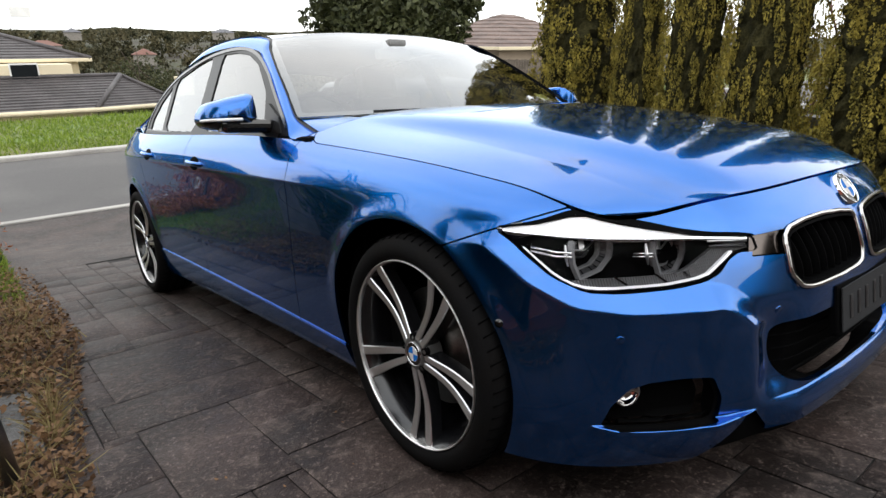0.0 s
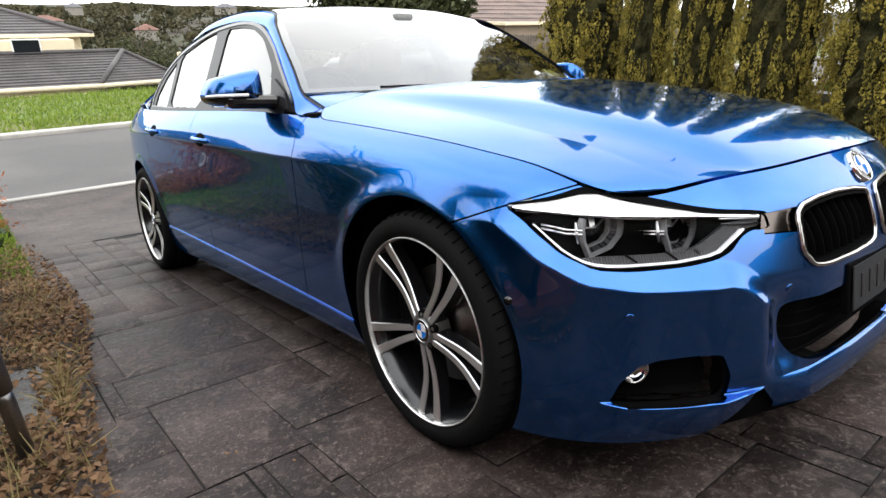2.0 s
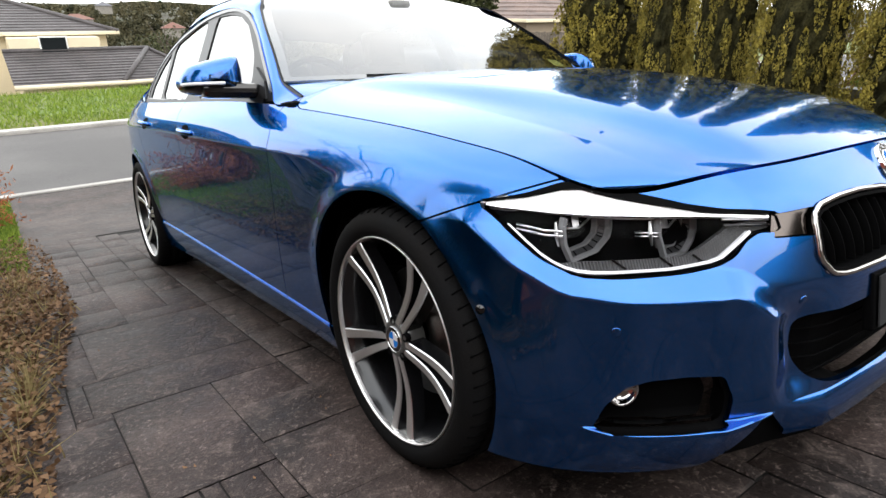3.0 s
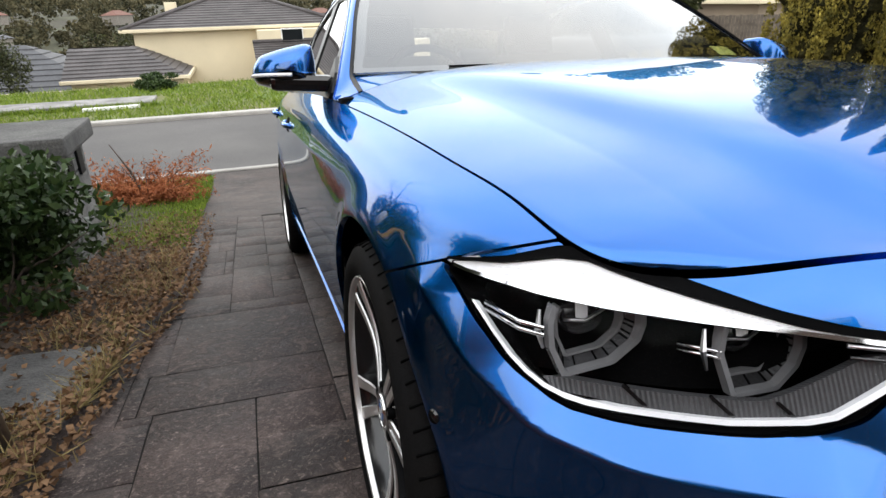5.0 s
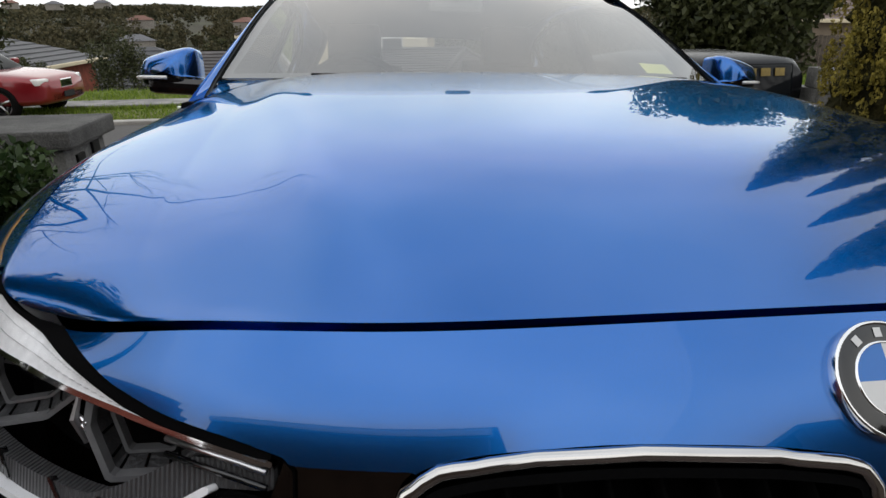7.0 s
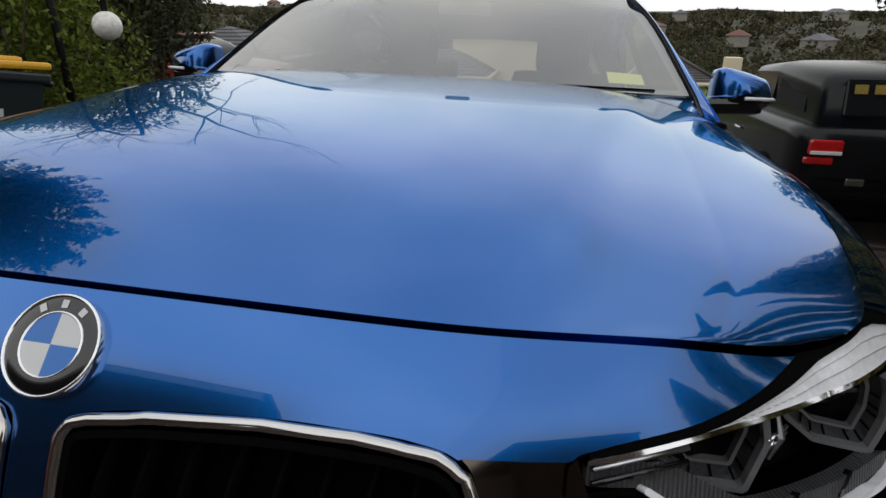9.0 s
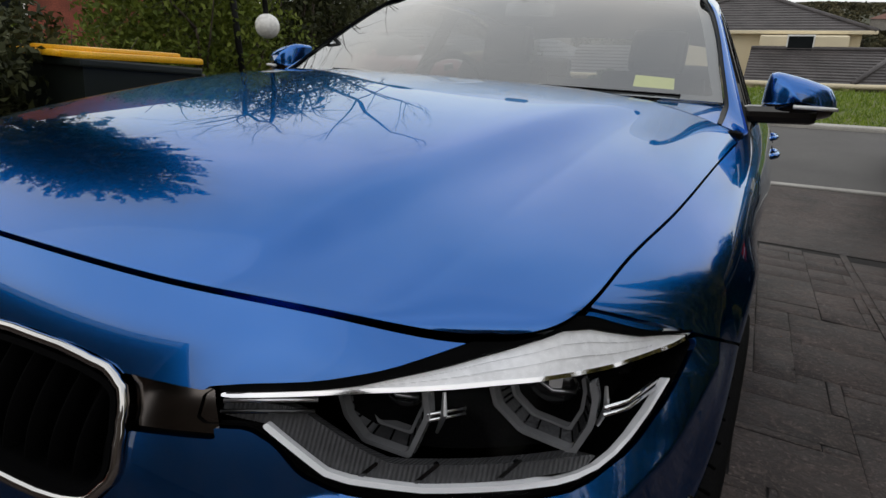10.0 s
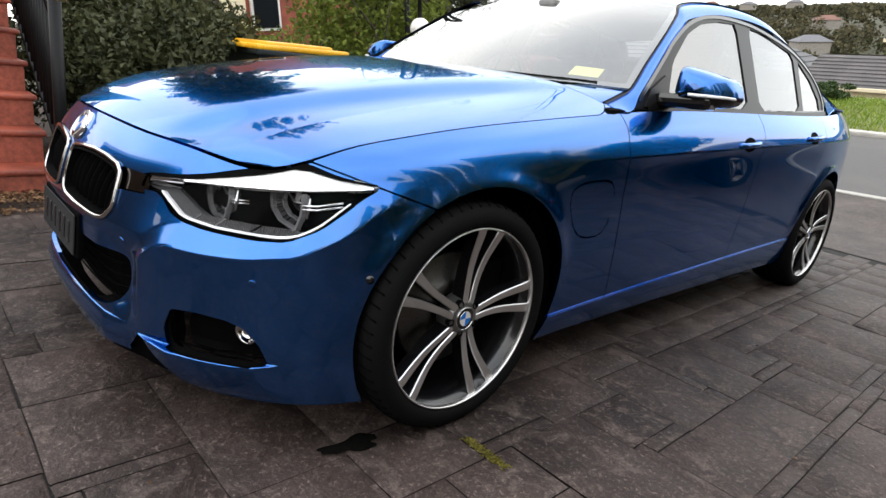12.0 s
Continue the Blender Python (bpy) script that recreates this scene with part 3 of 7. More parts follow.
def flank(u, v):
    """Points of the sheet that wraps nose, wings and doors: u along (0 the nose's middle), v up (0 the sill, 7 the hood's edge)."""
    cols = np.concatenate([NET[:, 1:2] * (-1, 1, 1), NET], axis=1)
    wu = spline_weights(cols.shape[1], np.asarray(u) + 1)
    wv = spline_weights(len(NET), v)
    p = np.einsum("ai,bj,jik->abk", wu, wv, cols)
    # the hood's edge has a sharp corner over the headlamp
    du = np.asarray(u, float) - 4.2
    bend = np.where(du < 0, np.clip(1 + du / 2.8, 0, 1) ** 2, np.clip(1 - du / .87, 0, 1) ** 1.4)
    top = np.clip((np.asarray(v, float) - 4.6) / 2.4, 0, 1) ** 1.3
    return p + bend[:, None, None] * top[None, :, None] * np.array([-.0050, .0130, -.0010])


def curve(points, u):
    """A smooth curve through the given points; u from 0 to 1."""
    c = np.asarray(points, float)
    n = len(c)
    e = np.vstack([2 * c[:1] - c[1:2], c, 2 * c[-1:] - c[-2:-1]])
    q = np.clip(np.asarray(u, float), 0, 1) * (n - 1)
    i = np.minimum(q.astype(int), n - 2)
    t = (q - i)[:, None]
    a, b, d, f = e[i], e[i + 1], e[i + 2], e[i + 3]
    return .5 * (2 * b + (d - a) * t + (2 * a - 5 * b + 4 * d - f) * t**2 + (3 * b - a - 3 * d + f) * t**3)


HOOD_CORNER_U, HOOD_REAR_U = 4.2, 9.50


def patch(front, rear, mid, side, nr, ns, ease=2.0):
    """Half a panel between its front, rear, middle and side lines (functions of 0 to 1); level across its middle."""
    r, s = np.linspace(0, 1, nr), np.linspace(0, 1, ns)
    f, b, m, e = front(r)[:, None], rear(r)[:, None], mid(s)[None], side(s)[None]
    R = r[:, None, None] * np.ones((1, 1, 3))
    R[:, :, 1:] = R[:, :, 1:] ** ease
    S = s[None, :, None]
    corners = (1 - R) * (1 - S) * m[:, :1] + (1 - R) * S * m[:, -1:] + R * (1 - S) * e[:, :1] + R * S * e[:, -1:]
    return (1 - S) * f + S * b + (1 - R) * m + R * e - corners


def hood(nr, ns):
    tip = flank(np.array([HOOD_CORNER_U]), [7.0])[0, 0]

    def lifted(q):
        """The panel's own level over its rolled edge near the headlamp."""
        return q + .014 * np.exp(-.5 * (np.linalg.norm(q - tip, axis=-1) / .10) ** 2)[:, None] * np.array([0, 0, 1.0])

    def front(r):
        return lifted(flank(r * HOOD_CORNER_U, [7.0])[:, 0])

    def side(s):
        return lifted(flank(HOOD_CORNER_U + (HOOD_REAR_U - HOOD_CORNER_U) * s, [7.0])[:, 0])
    a, b = side(np.array([1.0]))[0], np.array([0, .575, .984])

    def rear(r):
        return np.stack([r * a[0], b[1] + (a[1] - b[1]) * r**2, b[2] + (a[2] - b[2]) * r**4.5], -1)

    def mid(s):
        return curve([front(np.array([0.0]))[0], (0, -.44, .826), (0, -.08, .895), (0, .25, .945), b], s)
    p = patch(front, rear, mid, side, nr, ns, 2.2)
    # the raised middle between two creases
    s = np.linspace(0, 1, ns)[None]
    line = .40 + .20 * s
    step = 1 / (1 + np.exp((p[:, :, 0] - line) / .020))
    edge = np.clip((1 - np.abs(2 * s - 1) ** 6), 0, 1)
    p[:, :, 2] += .030 * (step - .52) * edge * np.clip((np.linspace(1, 0, nr)[:, None]) * 4, 0, 1)
    # its edge rolls down to the lamp
    rim = np.concatenate([p[:, 0], p[-1]])
    drop = .006 * np.exp(-.5 * (np.linalg.norm(rim - tip, axis=-1) / .10) ** 2)
    for k in range(nr):
        gap = np.linalg.norm(p[k, :, None] - rim[None], axis=-1)
        at = gap.argmin(1)
        p[k, :, 2] -= drop[at] * np.exp(-gap[np.arange(ns), at] / .005)
    return p

# ---- the blue car ----
HEADLAMP = rounded([(.840, .684), (.790, .695), (.738, .713), (.719, .715), (.699, .707), (.672, .700), (.651, .692), (.632, .6845), (.580, .6640), (.526, .6510), (.466, .6435), (.428, .636), (.428, .608), (.477, .612),
                    (.505, .599), (.533, .573), (.566, .560), (.624, .553), (.720, .550), (.767, .555), (.803, .586), (.826, .632)], 1, .15)
KIDNEY = rounded([(.020, .632), (.034, .645), (.10, .654), (.202, .658), (.290, .652), (.333, .643), (.353, .628), (.362, .595), (.366, .540), (.340, .508),
                  (.300, .500), (.13, .504), (.034, .512), (.022, .540)], 2, .2)
BRACKET = [(.340, .640), (.432, .637), (.450, .594), (.350, .588)]
INTAKE = rounded([(-.30, .440), (.30, .440), (.405, .428), (.412, .380), (.396, .340), (.352, .288), (.24, .262), (-.24, .262), (-.352, .288), (-.396, .340), (-.412, .380), (-.405, .428)], 2, .2)
FOG = rounded([(.762, .2500), (.660, .2500), (.556, .2515), (.552, .300), (.572, .350), (.634, .356), (.690, .352), (.722, .338), (.748, .300)], 1, .10)
FLAP = rounded([(.352, .66), (.42, .692), (.60, .694), (.60, .512), (.46, .508), (.395, .56)], 2, .22)
UNDERCUT = [(.415, .05), (.420, .200), (.465, .2485), (.500, .2485), (.585, .160), (.640, .05)]
SHELF = rounded([(.30, .448), (.482, .448), (.557, .504), (.649, .503), (.73, .506), (.792, .522), (.834, .575), (.856, .645), (.90, .95), (.30, .95)], 1, .12)
ARCH_R = .372


def sill_z(y):
    return .246 + .036 * (y - .4)


def door_y(z):
    return np.interp(z, (.2, .27, .62, .75, .81, .90, .96), (.735, .725, .655, .640, .632, .655, .70))


def arch_gap(y, z, axle):
    return np.hypot(y - axle - .03, z - .318) - ARCH_R


def wing_line(y, z):
    """Above zero: on the wing's side of the joint that runs from the lamp to the wheel arch."""
    return (z - (.684 - .338 * (y + .295))) * .947


def eased(t):
    """A soft step from 0 to 1."""
    t = np.clip(t, 0, 1)
    return t * t * (3 - 2 * t)


def shell(u, v, off=0.0):
    """A grid of the wrapping sheet with its normals; negative u is the car's right."""
    u, v = np.asarray(u, float), np.asarray(v, float)
    p = flank(np.abs(u), v)
    # the crease that runs through the door handles
    y, z = p[..., 1], p[..., 2]
    fade = np.clip((y - .25) / .5, 0, 1) * np.clip((3.5 - y) / .4, 0, 1)
    over = z - (.735 + .052 * y - .003 * y * y)
    p[..., 0] += .012 * np.where(over > 0, np.exp(-over / .060), np.exp(over / .034)) * fade
    # the shelf under the headlamp, the blade under the fog lamp and the bumper's lip
    ax_ = np.abs(p[..., 0])
    nose = np.clip((-.17 - y) / .10, 0, 1)
    d = inside(ax_, z, SHELF)
    ledge = .027 * np.where(d > 0, np.clip(1 - d / .050, 0, 1), np.exp(d / .050)) * nose * eased((ax_ - .40) / .20) * np.clip((.70 - z) / .05, 0, 1)
    outward = np.clip((ax_ - .74) / .12, 0, 1)
    p[..., 1] -= ledge * (1 - .6 * outward)
    p[..., 0] += ledge * .60 * outward
    p[..., 1] -= .034 * np.clip((.253 - z) / .003, 0, 1) * np.clip((z - .150) / .09, 0, 1) ** .7 * nose * np.clip((ax_ - .455) / .13, 0, 1) * np.clip((.775 - ax_) / .02, 0, 1)
    p[..., 1] -= .022 * np.clip((.262 - z) / .040, 0, 1) ** .6 * np.clip((.43 - ax_) / .10, 0, 1)
    # the sides of the lower intake sink behind a crease
    crease = np.interp(z, (.24, .35, .448, .50, .53), (.48, .485, .500, .55, .56))
    p[..., 1] += .030 * eased((crease - ax_) / .085) * eased((z - .245) / .07) * eased((.515 - z) / .10) * eased((ax_ - .30) / .10)
    # flared lips over the wheels
    for axle in (0, 2.81):
        d = arch_gap(y, z, axle)
        p[..., 0] += .010 * np.exp(-(d / .035) ** 2) * np.clip((z - .30) / .2, 0, 1)
    p[..., 0] *= np.where(u < 0, -1, 1)[:, None]
    n = normals_of(p)
    return p + n * off, n


def trim_part(name, u, v, keep_of, material, parent, label="", fold=.012, off=0.0, side=1):
    """A panel of the wrapping sheet, on the car's left (side 1) or right (-1)."""
    u = np.asarray(u, float) * side
    if side < 0:
        u = u[::-1]
    p, n = shell(u, v, off)
    keep = keep_of(np.abs(p[..., 0]), p[..., 1], p[..., 2], np.abs(u)[:, None], np.asarray(v)[None] + 0 * u[:, None])
    vs, fs = trimmed(p, keep, fold, n=n)
    return mesh_part(name, vs, fs, material, parent, label)


car = thing("sedan_car", TILT, "glossy metallic blue sedan parked on the stamped concrete drive", "car")
V_ALL = np.sort(np.concatenate([np.linspace(0, 7, 130), np.linspace(.72, 1.12, 40)]))


def bumper_keep(x, y, z, u, v):
    return np.minimum.reduce([-inside(x, z, HEADLAMP) - .005, -inside(x, z, KIDNEY) - .001, -inside(x, z, BRACKET), -inside(x, z, INTAKE), -inside(x, z, FOG), -inside(x, z, UNDERCUT), z - np.where(x < .46, .186, .135),
                              -wing_line(y, z) - .0022, arch_gap(y, z, 0), (7 - v) * .06 - .0062])


def wing_keep(x, y, z, u, v):
    return np.minimum.reduce([wing_line(y, z) - .0022 + np.clip((y - .05) * 9, 0, 9), -inside(x, z, HEADLAMP) - .005 + np.clip((y + .29) * 9, 0, 9), arch_gap(y, z, 0), (7 - v) * .06 - .003 + np.clip(u - 9.3, 0, 1),
                              door_y(z) - y - .002, z - sill_z(y) - .003])


bumper = trim_part("front_bumper", np.linspace(-7.5, 7.5, 560), V_ALL, bumper_keep, paint, car)
wings = {}
for side in (1, -1):
    def keep(x, y, z, u, v, side=side):
        k = wing_keep(x, y, z, u, v)
        return np.minimum(k, np.abs(inside(y, z, FLAP)) - .0034) if side > 0 else k
    wings[side] = trim_part("front_wing", np.linspace(4.7, 9.8, 280), np.linspace(.4, 7, 150), keep, paint, car, side=side)
    front_door = trim_part("front_door", np.linspace(9.2, 11.4, 110), np.linspace(0, 7, 130), lambda x, y, z, u, v: np.minimum.reduce([
        y - door_y(z) - .002, 1.70 - y - .002, z - sill_z(y) - .003]), paint, car, side=side)
    rear_door = trim_part("rear_door", np.linspace(10.9, 13.2, 110), np.linspace(0, 7, 130), lambda x, y, z, u, v: np.minimum.reduce([
        y - 1.70 - .002, arch_gap(y, z, 2.81) - .05, 2.52 + (z - .8) * .3 - y, z - sill_z(y) - .003]), paint, car, side=side)
    trim_part("rear_quarter", np.linspace(11.9, 15.95, 150), np.linspace(0, 7, 110), lambda x, y, z, u, v: np.minimum.reduce([
        np.maximum(.046 - arch_gap(y, z, 2.81), y - 2.524 - (z - .8) * .3), arch_gap(y, z, 2.81), z - np.where(y < 2.81, sill_z(y) + .003, 0)]), paint, car, side=side)
    trim_part("side_skirt", np.linspace(8.3, 13.2, 150), np.linspace(0, 2.2, 50), lambda x, y, z, u, v: np.minimum.reduce([
        sill_z(y) - .002 - z, arch_gap(y, z, 0), arch_gap(y, z, 2.81)]), paint, car, off=.004, side=side)
    trim_part("sill_strip", np.linspace(8.3, 13.2, 150), np.linspace(.3, 2.2, 60), lambda x, y, z, u, v: np.minimum.reduce([
        .0035 - np.abs(z - sill_z(y)), arch_gap(y, z, 0), arch_gap(y, z, 2.81)]), paint, car, "thin raised edge above the skirt", off=.003, fold=.004, side=side)
    # handles, each over a raised black patch that stands for its hollow's shade
    for door, y0, z0 in ((front_door, 1.545, .822), (rear_door, 2.345, .866)):
        hollow = trim_part("handle_shade", np.linspace(10.2, 13, 260), np.linspace(4, 6.6, 120), lambda x, y, z, u, v: 1 - ((y - y0) / .055) ** 2 - ((z - z0) / .030) ** 2,
                           black_matt, door, "raised black patch for the shade behind the handle", off=.0022, fold=.004, side=side)
        xs = .925
        path = [(side * (xs - .018), y0 - .095, z0 - .006), (side * (xs - .004), y0 - .070, z0 - .004), (side * (xs + .003), y0 - .03, z0), (side * (xs + .003), y0 + .03, z0 + .003),
                (side * (xs - .004), y0 + .070, z0 + .006), (side * (xs - .018), y0 + .095, z0 + .007)]
        mesh_part("door_handle", *tube(curve(path, np.linspace(0, 1, 18)), .0115, 10, flat=1.0), paint, door, "blue pull handle")

# the flap over the charging socket, on the left wing only
trim_part("charging_flap", np.linspace(8.3, 9.8, 160), np.linspace(2, 6, 110), lambda x, y, z, u, v: np.minimum(inside(y, z, FLAP) - .0024, door_y(z) - y - .004), paint, wings[1], "flush flap over the charging socket", fold=.006)

# hood, with the wing's top behind its rounded rear corners
h = hood(150, 190)
full = np.concatenate([h[:0:-1] * (-1, 1, 1), h], axis=0)
ax, ay = np.abs(full[..., 0]), full[..., 1]
end = h[-1, -1]
rx, ry = ax - (end[0] - .13), ay - (end[1] - .12)
corner_keep = np.where((rx > 0) & (ry > 0), .125 - np.hypot(rx, ry), .1)
fn = normals_of(full)
vs, fs = trimmed(full, corner_keep - .002, .012, n=fn)
mesh_part("hood", vs, fs, paint, car)
for side in (1, -1):
    vs, fs = trimmed(full, np.minimum(-corner_keep - .002, side * full[..., 0]), .01, n=fn)
    mesh_part("wing_top", vs, fs, paint, wings[side])

# dark structure behind all joints
trim_part("inner_shell", np.linspace(-15.9, 15.9, 400), np.linspace(0, 6.7, 60), lambda x, y, z, u, v: np.minimum.reduce([
    arch_gap(y, z, 0) - .01, arch_gap(y, z, 2.81) - .01, -inside(x, z, HEADLAMP) - .004 + np.where(y > 0, 9, 0), -inside(x, z, KIDNEY) + np.where(y > 0, 9, 0),
    -inside(x, z, INTAKE) + np.where(y > 0, 9, 0), -inside(x, z, FOG) + np.where(y > 0, 9, 0)]), black_matt, car, fold=0, off=-.014)
part("underbody", block((1.46, 3.85, .10), (0, 1.62, .23), .02), black_matt, car, "black underside")
part("engine_bay", block((1.0, .80, .34), (0, .12, .45), .02), black_matt, car)
part("firewall", block((1.5, .10, .60), (0, .68, .56), .02), black_matt, car)

# wheel housings
for side in (1, -1):
    for axle in (0, 2.81):
        prof = [(side * .845, .376), (side * .60, .376), (side * .56, .30), (side * .56, .02)]
        vs, fs = revolve(prof, 48)
        vs = [(x, y + axle + .03, z + .318) for x, y, z in vs]
        keepf = [f for f in fs if min(vs[i][2] for i in f) > .26]
        mesh_part("wheel_housing", vs, keepf, black_matt, car, "black wheel arch liner")

# ---- headlamps ----
UH, VH = np.linspace(2.2, 6.9, 330), np.linspace(3.2, 7, 170)


def lamp_piece(name, keep_of, material, parent, off, fold, side, label=""):
    return trim_part(name, UH, VH, lambda x, y, z, u, v: np.minimum(keep_of(x, y, z), np.where(y < -.1, 1, -1)), material, parent, label, fold, off, side)


def on_body(x, z, off=0.0, side=1):
    """The place on the nose at the given width and height."""
    p, n = SURF
    k = np.argmin((p[..., 0] - x) ** 2 + (p[..., 2] - z) ** 2 + np.where(p[..., 1] > .1, 9, 0))
    i, j = np.unravel_index(k, p.shape[:2])
    q = p[i, j] + n[i, j] * off
    m = n[i, j]
    return Vector((side * q[0], q[1], q[2])), Vector((side * m[0], m[1], m[2]))


SURF = shell(np.linspace(0, 7.5, 400), np.linspace(0, 7, 320))


BROW_TOP = ((.45, .638), (.53, .6475), (.56, .6530), (.626, .6715), (.651, .6800), (.672, .6870), (.699, .6965), (.718, .7055), (.742, .7065), (.79, .694), (.838, .687))
BROW_LOW = ((.45, .634), (.53, .644), (.57, .6485), (.64, .6535), (.71, .6600), (.766, .6675), (.782, .671), (.82, .678), (.838, .684))
CHROME_LINE = [(.824, .646), (.8125, .617), (.801, .594), (.790, .579), (.777, .5675), (.762, .5605), (.745, .5575), (.718, .5565), (.635, .558), (.573, .565), (.551, .571), (.49, .610)]
BAND = rounded([(.44, .628), (.507, .624), (.572, .588), (.60, .576), (.74, .574), (.772, .572), (.762, .5585), (.635, .5565), (.551, .568), (.488, .606), (.44, .611)], 1, .08)
RINGS = (([(.758, .658), (.765, .637), (.765, .606), (.751, .569), (.688, .579), (.655, .603), (.647, .622), (.646, .652)], (.706, .618), -.462, .16),
         ([(.609, .645), (.616, .613), (.600, .561), (.542, .562), (.515, .585), (.505, .606), (.503, .640)], (.560, .607), -.556, .08))


def along(x, table):
    return np.interp(x, [a for a, _ in table], [b for _, b in table])


def line_gap(x, z, pts):
    """The distance from a line of points."""
    best = np.full(np.shape(x), 9.0)
    for (ax0, az0), (bx0, bz0) in zip(pts, pts[1:]):
        t = np.clip(((x - ax0) * (bx0 - ax0) + (z - az0) * (bz0 - az0)) / ((bx0 - ax0) ** 2 + (bz0 - az0) ** 2), 0, 1)
        best = np.minimum(best, np.hypot(x - ax0 - t * (bx0 - ax0), z - az0 - t * (bz0 - az0)))
    return best


def strip_ring(pts, place, scale_in, depth):
    """A flat-faced open ring with side walls; pts are offsets from its centre."""
    n = len(pts)
    vs = [place(a, b, 0) for a, b in pts] + [place(a * scale_in, b * scale_in, 0) for a, b in pts]
    vs += [place(a * scale_in * .97, b * scale_in * .97, depth) for a, b in pts] + [place(a, b, depth) for a, b in pts]
    fs = []
    for i in range(n - 1):
        for r, q in ((0, 1), (1, 2), (3, 0)):
            fs.append((r * n + i, r * n + i + 1, q * n + i + 1, q * n + i))
    fs += [(0, n, 2 * n, 3 * n), (n - 1, 2 * n - 1, 3 * n - 1, 4 * n - 1)]
    return vs, fs


for side in (1, -1):
    lamp = lamp_piece("headlamp", lambda x, y, z: inside(x, z, HEADLAMP) + .003, black_matt, car, -.085, 0, side, "twin-ring headlamp unit with a chrome lower edge")
    rim_p, rim_n = shell(UH * side if side > 0 else (UH * side)[::-1], VH)
    keep = np.minimum(inside(np.abs(rim_p[..., 0]), rim_p[..., 2], HEADLAMP) + .002, np.where(rim_p[..., 1] < -.1, 1, -1))
    vs, fs = trimmed(rim_p - rim_n * .004, keep, .09, n=rim_n)
    walls = [f for f in fs if len(f) == 4 and np.linalg.norm(np.subtract(vs[f[0]], vs[f[3]])) > .08]
    mesh_part("lamp_wall", vs, walls, black_matt, lamp)
    lamp_piece("lens", lambda x, y, z: np.minimum(inside(x, z, HEADLAMP) - .001, along(x, BROW_TOP) + .003 - z), lamp_clear, lamp, .0005, .006, side, "clear plastic lens").visible_shadow = False
    lamp_piece("upper_seal", lambda x, y, z: np.minimum.reduce([inside(x, z, HEADLAMP) + .004, z - along(x, BROW_TOP), x - .44]), black_matt, lamp, -.0015, .006, side, "black seal along the top")
    lamp_piece("light_brow", lambda x, y, z: np.minimum.reduce([inside(x, z, HEADLAMP) + .003, along(x, BROW_TOP) + .004 - z, z - along(x, BROW_LOW), x - .47]), lamp_white, lamp, -.007, .03, side, "bright reflector strip")
    for share, wide in ((.35, .0004), (.66, .0003)):
        lamp_piece("brow_line", lambda x, y, z, share=share, wide=wide: np.minimum.reduce([inside(x, z, HEADLAMP) - .004, wide - np.abs(z - along(x, BROW_LOW) - share * (along(x, BROW_TOP) - along(x, BROW_LOW))), x - .56, .80 - x]), satin, lamp, -.0062, .004, side)
    lamp_piece("brow_edge", lambda x, y, z: np.minimum.reduce([inside(x, z, HEADLAMP) - .004, .0022 - np.abs(z - along(x, BROW_LOW) + .001), x - .44]), chrome, lamp, -.006, .008, side, "chrome edge")
    lamp_piece("chrome_edge", lambda x, y, z: np.interp(x, (.76, .80, .83), (.0027, .0021, .0012)) - line_gap(x, z, CHROME_LINE), lamp_bright, lamp, -.003, .012, side, "chrome strip along the lower edge")
    lamp_piece("ribbed_band", lambda x, y, z: inside(x, z, BAND), lamp_band, lamp, -.014, .02, side, "ribbed grey band")
    # dark gaps in the band
    for x in (.58, .632, .70):
        lamp_piece("band_gap", lambda x_, y_, z_, x=x: .0020 - line_gap(x_, z_, [(x - .007, .5600), (x + .007, .5765)]), black_gloss, lamp, -.0125, .006, side)
    for corners, (cx, cz), cy, swing in RINGS:
        fine = []
        for (x0, z0), (x1, z1) in zip(corners, corners[1:]):
            fine += [(x0 + (x1 - x0) * t - cx, z0 + (z1 - z0) * t - cz) for t in (.06, .25, .5, .75, .94)]

        def at(a, b, d=0.0):
            return Vector((side * (cx + a), cy + d + swing * (a + .03) + .10 * b, cz + b))
        mesh_part("light_ring", *strip_ring(fine, at, .885, .012), lamp_grey, lamp, "grey plastic ring of the running light", smooth=False)
        mesh_part("inner_ring", *strip_ring([(a * .72, b * .74 + .003) for a, b in fine], lambda a, b, d: at(a, b, d + .020), .90, .010), lamp_grey, lamp, smooth=False)
        nn = len(fine)
        bowl = [at(a * .86, b * .86, .010) for a, b in fine] + [at(a * .72, b * .74 + .003, .022) for a, b in fine]
        mesh_part("reflector_bowl", bowl, [(i, i + 1, nn + i + 1, nn + i) for i in range(nn - 1)], lamp_ribbed, lamp)
        for k in range(6, len(fine) - 3, 2):
            a, b = fine[k]
            mesh_part("bowl_rib", *tube([at(a * .84, b * .84, .010), at(a * .74, b * .76 + .003, .020)], .0013, 4), black_matt, lamp)
        # dark projector with its pale shelf
        vs, fs = [], []
        for i in range(9):
            t = i / 8 * math.pi / 2
            for k in range(20):
                q = 2 * math.pi * k / 20
                vs.append(at(math.sin(t) * .030 * math.cos(q), .008 + math.sin(t) * .024 * math.sin(q), .040 - math.cos(t) * .012))
        fs = [(i * 20 + k, i * 20 + (k + 1) % 20, (i + 1) * 20 + (k + 1) % 20, (i + 1) * 20 + k) for i in range(8) for k in range(20)]
        mesh_part("projector", vs, fs, rim_dark, lamp, "dark projector lens")
        mesh_part("shelf", *tube([at(.030, .012, .022), at(.006, .010, .018), at(-.026, .024, .022)], .0022, 6), satin, lamp)
